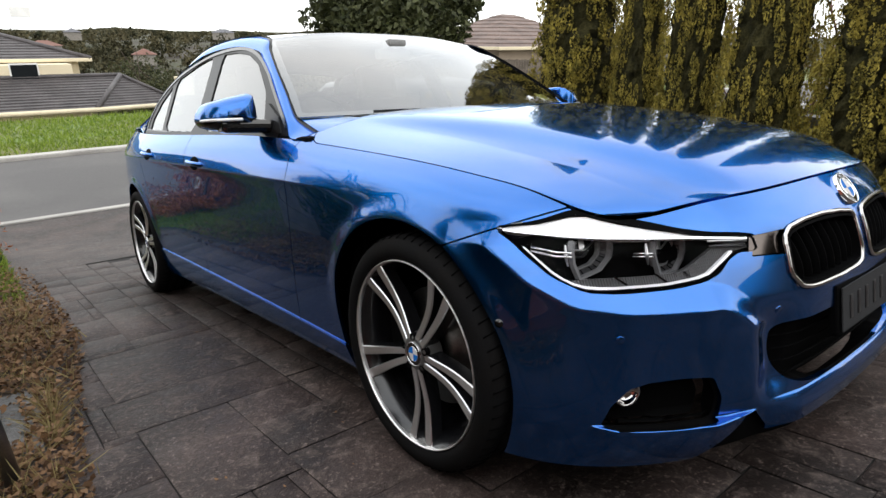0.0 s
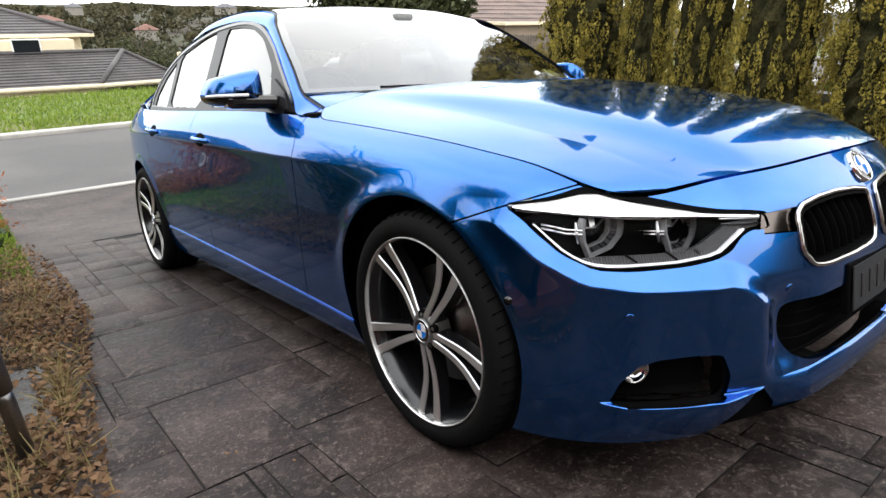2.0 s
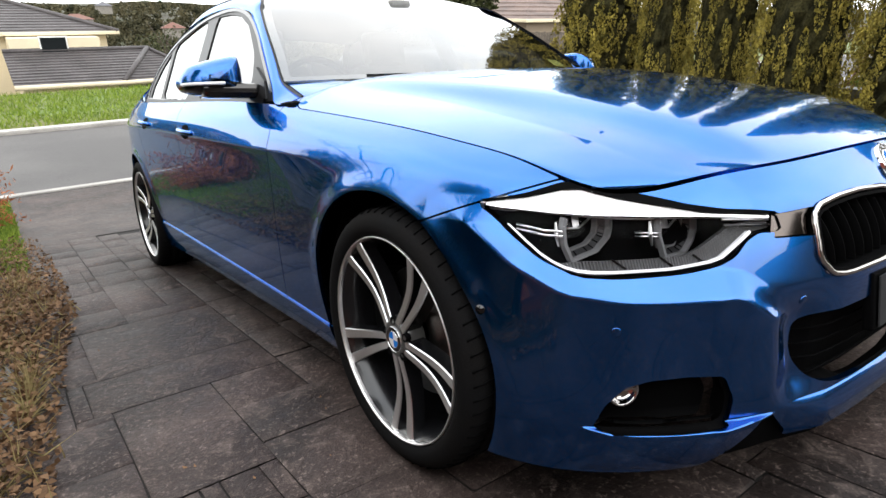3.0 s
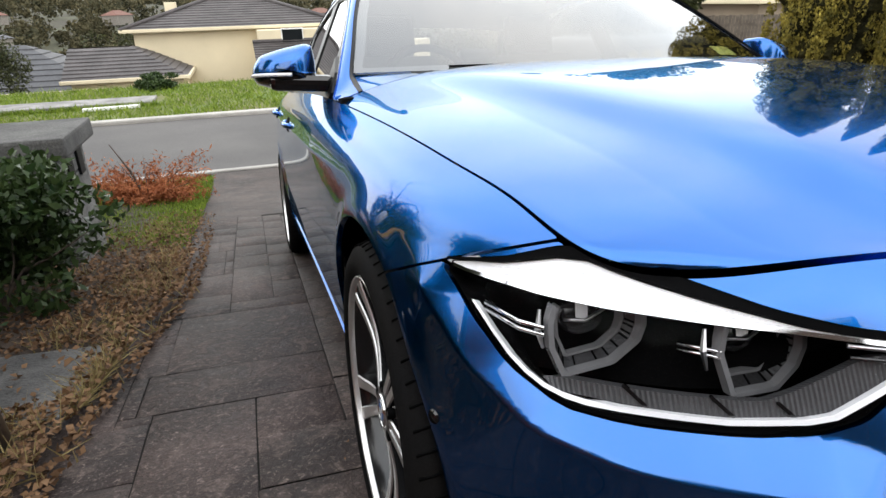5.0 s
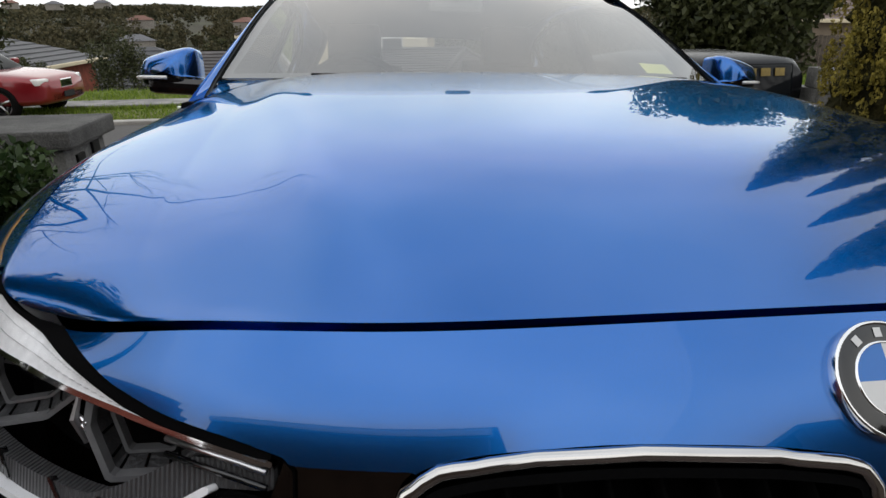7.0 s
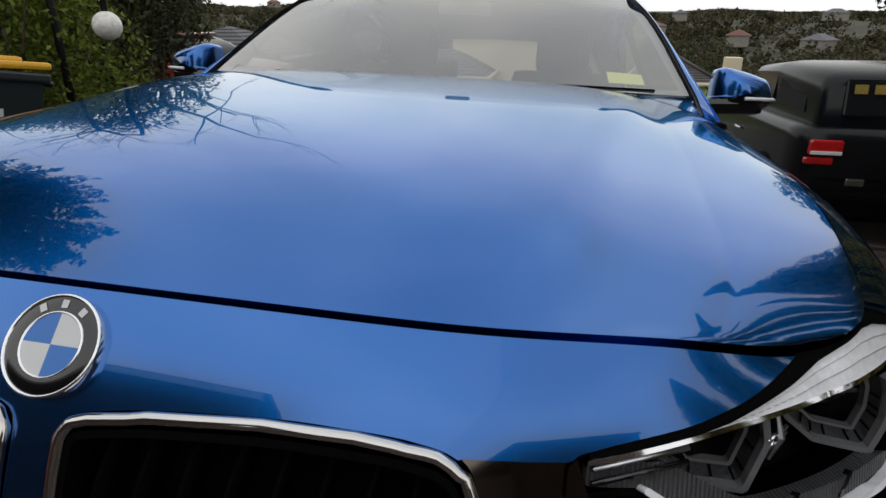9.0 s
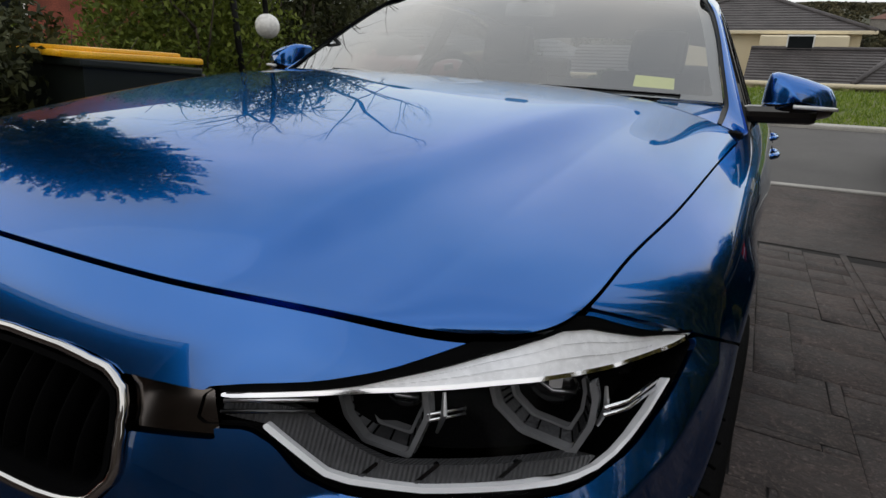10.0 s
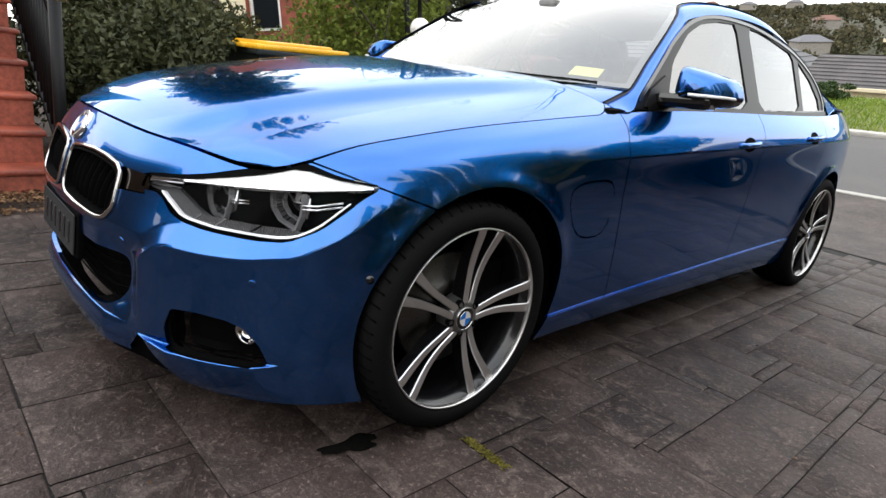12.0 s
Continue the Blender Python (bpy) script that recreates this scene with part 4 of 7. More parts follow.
        mesh_part("reflector_plate", [at(.014, .012, .024), at(.000, .010, .022), at(-.002, .036, .026), at(.012, .040, .028)], [(0, 1, 2, 3)], satin, lamp, smooth=False)
        # crystal-like side pieces
        mesh_part("side_reflector", *tube([at(.062, .030, .014), at(.067, .008, .010), at(.060, -.016, .014)], [.002, .004, .002], 6), satin, lamp, smooth=False)
    for dz in (0, .0085):
        p0, p1, p2 = Vector((side * .773, -.452, .625 + dz)), Vector((side * .792, -.424, .627 + dz)), Vector((side * .812, -.372, .637 + dz))
        mesh_part("blade", *tube([p0, p1, p2], .0026, 6), chrome, lamp, "chrome blade beside the ring")
        p0, p1 = Vector((side * .612, -.548, .608 + dz * .8)), Vector((side * .640, -.512, .609 + dz * .8))
        mesh_part("blade", *tube([p0, p1], .0024, 6), chrome, lamp, "chrome blade beside the ring")
    # strips that run inwards to the grille
    for z, m in ((.632, satin), (.622, black_gloss), (.640, satin)):
        a, _ = on_body(.446, z - .002, -.006, side)
        b, _ = on_body(.53, z + .006, -.010, side)
        mesh_part("inner_strip", *tube([a, b], .0026, 6), m, lamp)

# ---- grille, badge and bumper fittings ----
UG, VG = np.linspace(0, 4.3, 260), np.linspace(2.2, 6.9, 240)
for side in (1, -1):
    grille = trim_part("kidney_grille", UG, VG, lambda x, y, z, u, v: inside(x, z, KIDNEY) + .002, black_matt, car, "chrome-framed kidney-shaped grille with black slats", fold=0, off=-.055, side=side)
    bead = []
    for x, z in KIDNEY:
        cx0, cz0 = .19, .578
        x, z = x + (cx0 - x) * .025, z + (cz0 - z) * .060
        bead.append(on_body(x, z, .003, side)[0])
    mesh_part("chrome_frame", *tube(bead, .0058, 10, True), frame_chrome, grille, "chrome frame")
    trim_part("frame_inner", UG, VG, lambda x, y, z, u, v: .0030 - np.abs(inside(x, z, KIDNEY) - .0135), black_matt, grille, fold=.05, off=.004, side=side)
    for k in range(9):
        x0 = .052 + k * .0365
        zs = np.linspace(.512, .640, 14)
        pts = [(x0 + .010 * ((z - .58) / .06), z) for z in zs if inside(np.array([x0]), np.array([z]), KIDNEY)[0] > .012]
        if len(pts) < 3:
            continue
        vs, fs = [], []
        (q0, n0), (q1, n1) = on_body(*pts[0], 0, side), on_body(*pts[-1], 0, side)
        for k_, (x, z) in enumerate(pts):
            t = k_ / (len(pts) - 1)
            q, n = q0.lerp(q1, t) - Vector((0, .010 * 4 * t * (1 - t), 0)), n0.lerp(n1, t).normalized()
            for d, wide in ((-.016, .0016), (-.034, .0030), (-.050, .0030)):
                vs += [q + n * d + Vector((wide, 0, 0)), q + n * d - Vector((wide, 0, 0))]
        for i in range(len(pts) - 1):
            o, p2 = i * 6, i * 6 + 6
            for a, b in ((0, 2), (2, 4)):
                fs.append((o + a, o + b, p2 + b, p2 + a))
                fs.append((o + a + 1, p2 + a + 1, p2 + b + 1, o + b + 1))
            fs.append((o, p2, p2 + 1, o + 1))
        mesh_part("slat", vs, fs, black_matt, grille)
    trim_part("grille_bracket", np.linspace(1.6, 4.0, 120), np.linspace(4, 6.9, 110), lambda x, y, z, u, v: np.minimum.reduce([inside(x, z, BRACKET) - .0015, -inside(x, z, KIDNEY) + .001]), smoked_chrome, car, "smoked chrome bridge between grille and headlamp", fold=.02, off=-.008, side=side)
    fog = trim_part("fog_recess", np.linspace(2.2, 6, 200), np.linspace(.3, 3.2, 110), lambda x, y, z, u, v: inside(x, z, FOG) + .003, black_matt, car, "black recess of the fog lamp", fold=0, off=-.055, side=side)
    p_, n_ = shell((np.linspace(2.2, 6, 200) * side) if side > 0 else (np.linspace(2.2, 6, 200) * side)[::-1], np.linspace(.3, 3.2, 110))
    vs, fs = trimmed(p_ - n_ * .010, inside(np.abs(p_[..., 0]), p_[..., 2], FOG) + .001, .055, n=n_)
    mesh_part("recess_wall", vs, [f for f in fs if len(f) == 4 and np.linalg.norm(np.subtract(vs[f[0]], vs[f[3]])) > .05], black_matt, fog)
    c, n = on_body(.722, .318, -.030, side)
    n = (n + Vector((0, -.8, 0))).normalized()
    vs, fs = revolve([(-.03, .032), (.006, .032), (.009, .030), (.006, .026), (.0, .024), (-.006, .016), (-.008, .001)], 28)
    turn = Vector((1, 0, 0)).rotation_difference(n).to_matrix()
    mesh_part("fog_lamp", [c + turn @ Vector(v) for v in vs], fs, [frame_chrome], fog, "round chrome fog lamp")
    vs, fs = revolve([(.011, .031), (.016, .022), (.018, .001)], 28)
    mesh_part("fog_lens", [c + turn @ Vector(v) for v in vs], fs, lamp_clear, fog, "clear lens").visible_shadow = False
    # parking sensors and tow cover
    for x, z in ((.738, .452), (.40, .47)):
        c, n = on_body(x, z, .0005, side)
        vs, fs = revolve([(-.004, .0095), (.0004, .0095), (.0010, .0085), (.0010, .0001)], 24)
        turn = Vector((1, 0, 0)).rotation_difference(n).to_matrix()
        mesh_part("parking_sensor", [c + turn @ Vector(v) for v in vs], fs, paint, bumper, "round parking sensor")
    c, n = on_body(.872, .475, .0005, side)
    vs, fs = revolve([(-.004, .010), (.001, .010), (.0018, .0001)], 20)
    turn = Vector((1, 0, 0)).rotation_difference(n).to_matrix()
    mesh_part("side_sensor", [c + turn @ Vector(v) for v in vs], fs, black_gloss, bumper, "small dark sensor by the arch")

intake = trim_part("lower_intake", np.linspace(-3.4, 3.4, 240), np.linspace(.1, 3.4, 90), lambda x, y, z, u, v: inside(x, z, INTAKE) + .004, black_matt, car, "black lower air intake", fold=0, off=-.06)
p_, n_ = shell(np.linspace(-3.4, 3.4, 240), np.linspace(.1, 3.4, 90))
vs, fs = trimmed(p_ - n_ * .010, inside(np.abs(p_[..., 0]), p_[..., 2], INTAKE) + .001, .06, n=n_)
mesh_part("intake_wall", vs, [f for f in fs if len(f) == 4 and np.linalg.norm(np.subtract(vs[f[0]], vs[f[3]])) > .055], black_matt, intake)
for k in range(5):
    z = .290 + k * .032
    w = np.interp(z, (.21, .24, .33, .44), (.20, .32, .385, .39))
    pts = [on_body(abs(x), z, -.035, 1 if x >= 0 else -1)[0] for x in np.linspace(-w, w, 15)]
    mesh_part("intake_bar", *tube(pts, .0025, 6), black_matt, intake)
# number plate on its holder, its marks as plain bars
plate = thing("number_plate", TILT @ pose(0, -.778, .425, -4), "grey number plate with dark marks on the car's nose", "number plate")
part("holder", block((.40, .022, .125), (0, .016, 0), .006), black_matt, plate, "black holder")
part("plate", block((.372, .004, .108), (0, 0, 0), .0015), plate_grey, plate)
for k in range(6):
    part("mark", block((.018, .003, .058), (-.135 + k * .054 + (.0 if k < 3 else .004), -.003, 0), .001), plate_dark, plate)

# round badge: chrome rings, dark ring, four coloured quarters
bc, bn = on_body(.0, .689, -.001)
bn = Vector((0, bn.y, bn.z + .06)).normalized()
bt = Matrix.Translation(Vector((0, bc.y, bc.z)) + bn * .004) @ bn.to_track_quat("Z", "Y").to_matrix().to_4x4()


def badge(place, radius, parent):
    """A round badge of plain quarters at a matrix; z looks out of it."""
    def lay(pts):
        return [place @ Vector(v) for v in pts]
    vs, fs = revolve([(-.012, radius), (.004, radius), (.0055, radius * .97), (.0045, radius * .94), (.0035, radius * .93)], 48, "z")
    ring = mesh_part("badge", lay(vs), fs, chrome, parent, "round badge with plain blue and white quarters")
    vs, fs = revolve([(.0035, radius * .94), (.0042, radius * .90), (.0042, radius * .64)], 48, "z")
    mesh_part("dark_ring", lay(vs), fs, black_gloss, ring)
    vs, fs = revolve([(.0042, radius * .65), (.0058, radius * .63), (.0042, radius * .60)], 48, "z")
    mesh_part("inner_chrome", lay(vs), fs, chrome, ring)
    for q in range(4):
        vs = [(0, 0, .0046)] + [(radius * .61 * math.cos(a), radius * .61 * math.sin(a), .0046) for a in np.linspace(q * math.pi / 2, (q + 1) * math.pi / 2, 12)]
        mesh_part("quarter", lay(vs), [(0, i, i + 1) for i in range(1, 12)], badge_white if q % 2 == 0 else badge_blue, ring, smooth=False)
    return ring


emblem = badge(bt, .0435, bumper)
# three plain pale marks on the dark ring, in place of letters
for a in (2.15, 1.57, .99):
    c0 = bt @ Vector((.0345 * math.cos(a), .0345 * math.sin(a), .0048))
    m_ = bt.to_3x3() @ Matrix.Rotation(a - math.pi / 2, 3, "Z")
    mesh_part("plain_mark", [c0 + m_ @ Vector(q) for q in ((-.0030, -.0035, 0), (.0030, -.0035, 0), (.0030, .0035, 0), (-.0030, .0035, 0))], [(0, 1, 2, 3)], badge_white, emblem, smooth=False)

# ---- greenhouse ----


def side_x(z):
    return .815 - .46 * (np.asarray(z, float) - .93)


FRAME_YZ = [(.735, .920), (.80, .970), (.905, 1.040), (1.02, 1.118), (1.11, 1.180), (1.276, 1.265), (1.473, 1.317), (1.74, 1.339), (2.038, 1.335), (2.435, 1.284), (2.692, 1.186), (2.79, 1.076), (2.78, .998)]
W_TOP = [(0, 1.315, 1.372), (.30, 1.322, 1.366), (.585, 1.33, 1.334)]
W_SIDE = [(.757, .795, .978), (.722, .92, 1.072), (.682, 1.07, 1.177), (.638, 1.20, 1.263), (.585, 1.33, 1.334)]


def ws_base(r):
    return np.stack([.757 * r, .60 + .195 * r**2, .966 + .012 * r], -1)


ws = patch(ws_base, lambda r: curve(W_TOP, r), lambda s: curve([(0, .60, .966), (0, .85, 1.118), (0, 1.10, 1.262), (0, 1.315, 1.372)], s), lambda s: curve(W_SIDE, s), 50, 50, 2.2)
full_ws = np.concatenate([ws[:0:-1] * (-1, 1, 1), ws], axis=0)
one = np.ones(full_ws.shape[:2])
vs, fs = trimmed(full_ws, one, .004)
windscreen = mesh_part("windscreen", vs, fs, glass_front, car, "curved windscreen reflecting the white sky")
windscreen.visible_shadow = False
# dark band printed round the windscreen
edge_keep = np.maximum(.022 - (.757 - .172 * np.linspace(0, 1, 50)[None] - np.abs(full_ws[..., 0])), np.maximum(full_ws[..., 2] * 0 + .05 - np.linspace(0, 1, 50)[None], np.linspace(0, 1, 50)[None] - .955))
vs, fs = trimmed(full_ws - normals_of(full_ws) * .006, edge_keep, 0)
mesh_part("windscreen_band", vs, fs, black_gloss, windscreen, "dark printed border")
ROOF_SIDE = [(.585, 1.33, 1.334), (.578, 1.70, 1.384), (.576, 2.15, 1.384), (.52, 2.64, 1.325)]
roof = patch(lambda r: curve(W_TOP, r), lambda r: np.stack([.52 * r, 2.72 - .08 * r**2, 1.362 - .037 * r**2.5], -1),
             lambda s: curve([(0, 1.315, 1.372), (0, 1.75, 1.424), (0, 2.2, 1.420), (0, 2.72, 1.362)], s), lambda s: curve(ROOF_SIDE, s), 40, 50, 2.4)
full_roof = np.concatenate([roof[:0:-1] * (-1, 1, 1), roof], axis=0)
vs, fs = trimmed(full_roof, np.ones(full_roof.shape[:2]), .01)
mesh_part("roof", vs, fs, paint, car)
vs, fs = trimmed(full_roof - normals_of(full_roof) * .035, np.ones(full_roof.shape[:2]), 0)
mesh_part("roof_lining", vs, fs, roof_lining, car)
# rear window and boot lid
rw = patch(lambda r: np.stack([.52 * r, 2.72 - .08 * r**2, 1.362 - .037 * r**2.5], -1), lambda r: np.stack([.62 * r, 3.26 - .12 * r**2, 1.075 - .01 * r**2], -1),
           lambda s: curve([(0, 2.72, 1.362), (0, 3.0, 1.225), (0, 3.26, 1.075)], s), lambda s: curve([(.52, 2.64, 1.325), (.58, 2.90, 1.20), (.62, 3.14, 1.065)], s), 24, 24)
full_rw = np.concatenate([rw[:0:-1] * (-1, 1, 1), rw], axis=0)
vs, fs = trimmed(full_rw, np.ones(full_rw.shape[:2]), .004)
rear_window = mesh_part("rear_window", vs, fs, glass_rear, car)
rear_window.visible_shadow = False
boot = patch(lambda r: np.stack([.72 * r, 3.26 - .12 * r**2, 1.075 - .035 * r**2], -1), lambda r: np.stack([.62 * r, 3.80 - .14 * r**2, 1.04 - .01 * r**2], -1),
             lambda s: curve([(0, 3.26, 1.075), (0, 3.55, 1.085), (0, 3.80, 1.04)], s), lambda s: curve([(.72, 3.14, 1.04), (.70, 3.45, 1.035), (.62, 3.66, 1.03)], s), 24, 24)
full_boot = np.concatenate([boot[:0:-1] * (-1, 1, 1), boot], axis=0)
vs, fs = trimmed(full_boot, np.ones(full_boot.shape[:2]), .01)
mesh_part("boot_lid", vs, fs, paint, car)
# pillars and roof rails: a strip from the windscreen's edge to the window frame, over the roof and down to the boot
INNER = [(.757, .646, .921), (.757, .735, .955), (.757, .795, .980), (.722, .92, 1.074), (.682, 1.07, 1.179), (.638, 1.20, 1.265), (.585, 1.33, 1.336), (.578, 1.70, 1.386), (.576, 2.15, 1.386), (.52, 2.64, 1.327), (.60, 2.93, 1.18), (.72, 3.20, 1.04)]
OUTER_YZ = [(.69, .908), (.785, .962), (.905, 1.042), (1.065, 1.152), (1.20, 1.232), (1.30, 1.277), (1.62, 1.334), (2.10, 1.347), (2.50, 1.270), (2.74, 1.15), (2.84, .985)]
OUTER = [(.824, .654, .8975), (.828, .72, .908)] + [(float(side_x(z)) + .002, y, z) for y, z in OUTER_YZ[1:]]
BULGE = (.0, .001, .004, .005, .006, .007, .008, .008, .008, .008, .008, .006, .004)
s = np.linspace(0, 1, 90)
ci, co, cb = curve(INNER, s), curve(OUTER, s), curve([(b, 0, 0) for b in BULGE], s)[:, 0]
rail = []
for k in np.linspace(0, 1, 12):
    w = 4 * k * (1 - k)
    rail.append(ci * (1 - k) + co * k + np.stack([cb * w * .75, 0 * cb, cb * w], -1))
rail = np.array(rail)
FRONT_GLASS = rounded([(.99, .964), (1.073, 1.092), (1.243, 1.213), (1.394, 1.272), (1.564, 1.302), (1.747, 1.317), (1.715, .957)], 1, .1)
REAR_GLASS = rounded([(1.85, .962), (1.885, 1.320), (2.062, 1.316), (2.435, 1.262), (2.39, .985)], 1, .1)
QUARTER_GLASS = [(2.442, .987), (2.50, 1.236), (2.64, 1.157), (2.72, 1.066), (2.715, 1.002)]
frame_outline = [(y, z) for _, y, z in curve([(0, y, z) for y, z in FRAME_YZ], np.linspace(0, 1, 50))]
belt_line = [(2.78, .993), (2.352, .968), (1.723, .946), (.99, .922), (.735, .914)]
gy, gz = np.meshgrid(np.linspace(.66, 2.86, 270), np.linspace(.885, 1.37, 110), indexing="ij")
for side in (1, -1):
    p = rail * (side, 1, 1)
    p = p if side > 0 else p[:, ::-1]
    p = p[:, ::-1]
    vs, fs = trimmed(p[2:], np.ones(p[2:].shape[:2]), .004)
    pillar_ = mesh_part("roof_pillar", vs, fs, paint, car, "painted windscreen pillar and roof rail")
    vs, fs = trimmed(p[:3] + np.array([0, 0, .001]), np.ones(p[:3].shape[:2]), .004)
    mesh_part("glass_seal", vs, fs, frame_black, pillar_, "black seal beside the windscreen")
    sheet = np.stack([side * side_x(gz), gy, gz], -1)
    sheet_n = normals_of(sheet)
    if side < 0:
        sheet, sheet_n, yy, zz = sheet[::-1], -sheet_n[::-1], gy[::-1], gz[::-1]
    else:
        yy, zz = gy, gz
    outline = frame_outline + belt_line
    holes = np.maximum.reduce([inside(yy, zz, FRONT_GLASS), inside(yy, zz, REAR_GLASS), inside(yy, zz, QUARTER_GLASS)])
    vs, fs = trimmed(sheet, np.minimum(inside(yy, zz, outline), -holes), .012, n=sheet_n)
    frames = mesh_part("window_frame", vs, fs, frame_black, car, "glossy black window surround")
    vs, fs = trimmed(sheet + sheet_n * .004, np.minimum(.007 - np.abs(inside(yy, zz, outline) - .009), zz - (.935 + .025 * (yy - .6))), .006, n=sheet_n)
    mesh_part("frame_trim", vs, fs, rim_dark, frames, "dark trim along the frame")
    vs, fs = trimmed(sheet + sheet_n * .006, np.minimum.reduce([yy - .82, inside(yy, zz, outline) + .010, .010 - np.abs(zz - np.interp(yy, [b[0] for b in belt_line[::-1]], [b[1] for b in belt_line[::-1]]))]), .008, n=sheet_n)
    mesh_part("belt_trim", vs, fs, frame_black, frames, "black strip under the windows")
    for nm, glass in (("front_window", FRONT_GLASS), ("rear_door_window", REAR_GLASS), ("quarter_window", QUARTER_GLASS)):
        vs, fs = trimmed(sheet - sheet_n * .005, inside(yy, zz, glass) + .006, 0, n=sheet_n)
        mesh_part(nm, vs, fs, glass_side, frames).visible_shadow = False

# cowl, wipers and the yellow sticker inside the windscreen
rear_edge = full[:, -1]
bs = full_ws[:, 0]
bs_y, bs_z = np.interp(rear_edge[:, 0], bs[:, 0], bs[:, 1]), np.interp(rear_edge[:, 0], bs[:, 0], bs[:, 2])
steps_ = np.linspace(0, 1, 8)
cow = np.stack([np.stack([rear_edge[:, 0], rear_edge[:, 1] - .012 + (bs_y + .03 - rear_edge[:, 1]) * t, rear_edge[:, 2] - .0015 + (bs_z - rear_edge[:, 2] - .001) * t], -1) for t in steps_], 1)
cow_ax = np.abs(cow[..., 0])
dip = np.clip((.60 - cow_ax) / .05, 0, 1) * np.sin(np.pi * steps_)[None] * .014
low = cow - np.stack([0 * dip, 0 * dip, dip], -1)
vs, fs = trimmed(low, .60 - cow_ax, .01)
mesh_part("cowl", vs, fs, black_matt, car, "black plastic scuttle under the windscreen")
for side in (1, -1):
    vs, fs = trimmed(cow, np.minimum.reduce([cow_ax - .602, .759 - cow_ax, side * cow[..., 0]]), .006)
    mesh_part("wing_tip", vs, fs, paint, wings[side])


def on_ws(a, b, off):
    i, j = int(round((a * .5 + .5) * (full_ws.shape[0] - 1))), int(round(b * (full_ws.shape[1] - 1)))
    return Vector(full_ws[i, j] + normals_of(full_ws)[i, j] * off)


for a0, a1, b1 in ((.86, .10, .060), (.02, -.66, .055)):
    path = curve([on_ws(a0 + (a1 - a0) * t, b1 * .3 + .012 * math.sin(math.pi * t), .003) for t in (0, .35, .7, 1)], np.linspace(0, 1, 24))
    wiper = mesh_part("wiper", *tube(path, .0032, 6), black_matt, car, "black wiper blade")
vs = [on_ws(a, b, -.008) for a, b in ((.70, .075), (.83, .085), (.83, .165), (.70, .155))]
sticker = mesh_part("sticker", vs, [(0, 1, 2, 3)], sticker_yellow, windscreen, "yellow paper sticker", smooth=False)
vs = [on_ws(a, b, -.0065) for a, b in ((.73, .092), (.80, .097), (.80, .112), (.73, .107))]
mesh_part("sticker_mark", vs, [(0, 1, 2, 3)], plate_dark, windscreen, smooth=False)

# door mirrors
MIRROR = rounded([(1.038, .985), (1.031, 1.014), (1.010, 1.046), (.945, 1.064), (.872, 1.078), (.852, 1.071), (.846, 1.030), (.845, .985), (.842, .955), (.88, .946), (.98, .948), (1.026, .964)], 2, .16)


def mirror_shell(grow, floor):
    """The housing as rounded sections from its nose to the glass; floor cuts it off level."""
    vs, n = [], len(MIRROR)
    steps_m = np.linspace(0, 1, 18)
    for t in steps_m:
        y, s_ = .892 + .136 * t, max(.03, (1 - (1 - min(1, t / .72)) ** 2.6) ** .5)
        for x, z in MIRROR:
            qx = .94 + (x - .94) * s_ * grow
            vs.append((qx, y + .05 * ((qx - .85) / .19) ** 2 - .02 + (1 - grow) * .16, max(floor, 1.0 + (z - 1.0) * s_ * grow)))
    fs = [(i * n + k, i * n + (k + 1) % n, (i + 1) * n + (k + 1) % n, (i + 1) * n + k) for i in range(17) for k in range(n)]
    fs.append(tuple(range(n)))
    return vs, fs


for side in (1, -1):
    vs, fs = mirror_shell(.975, .90)
    mirror = mesh_part("door_mirror", [(side * x, y, z) for x, y, z in vs], fs, black_gloss, car, "black mirror foot and lower shell")
    vs, fs = mirror_shell(1.0, .987)
    mesh_part("mirror_cap", [(side * x, y, z) for x, y, z in vs], fs, paint, mirror, "blue mirror cap")
    part("mirror_foot", block((.190, .105, .050), (side * .890, .945, .960), .018, (0, side * -3, side * 8)), black_gloss, mirror)
    strip = [(side * x, y, z) for x, y, z in ((.925, .876, .983), (.96, .886, .984), (1.0, .908, .985), (1.026, .945, .986), (1.036, .985, .986))]
    mesh_part("turn_indicator", *tube(curve(strip, np.linspace(0, 1, 16)), .0055, 8), indicator, mirror, "pale indicator strip")
    vs = [(side * (.94 + (x - .94) * .9), 1.012 + .05 * ((x - .85) / .19) ** 2, 1.008 + (z - 1.008) * .9) for x, z in MIRROR]
    mesh_part("mirror_glass", vs, [tuple(range(len(MIRROR)))], chrome, mirror, smooth=False)
    vs = [(side * x, y, z) for x, y, z in ((.824, .80, .925), (.822, .985, .932), (.800, .985, .985), (.776, .985, 1.04), (.800, .86, .985))]
    mesh_part("mirror_base", vs + [(x - side * .012, y, z) for x, y, z in vs], [(0, 1, 2, 4), (2, 3, 4), (5, 9, 7, 6), (7, 9, 8), (0, 4, 9, 5), (4, 3, 8, 9), (0, 5, 6, 1)], frame_black, mirror, smooth=False)

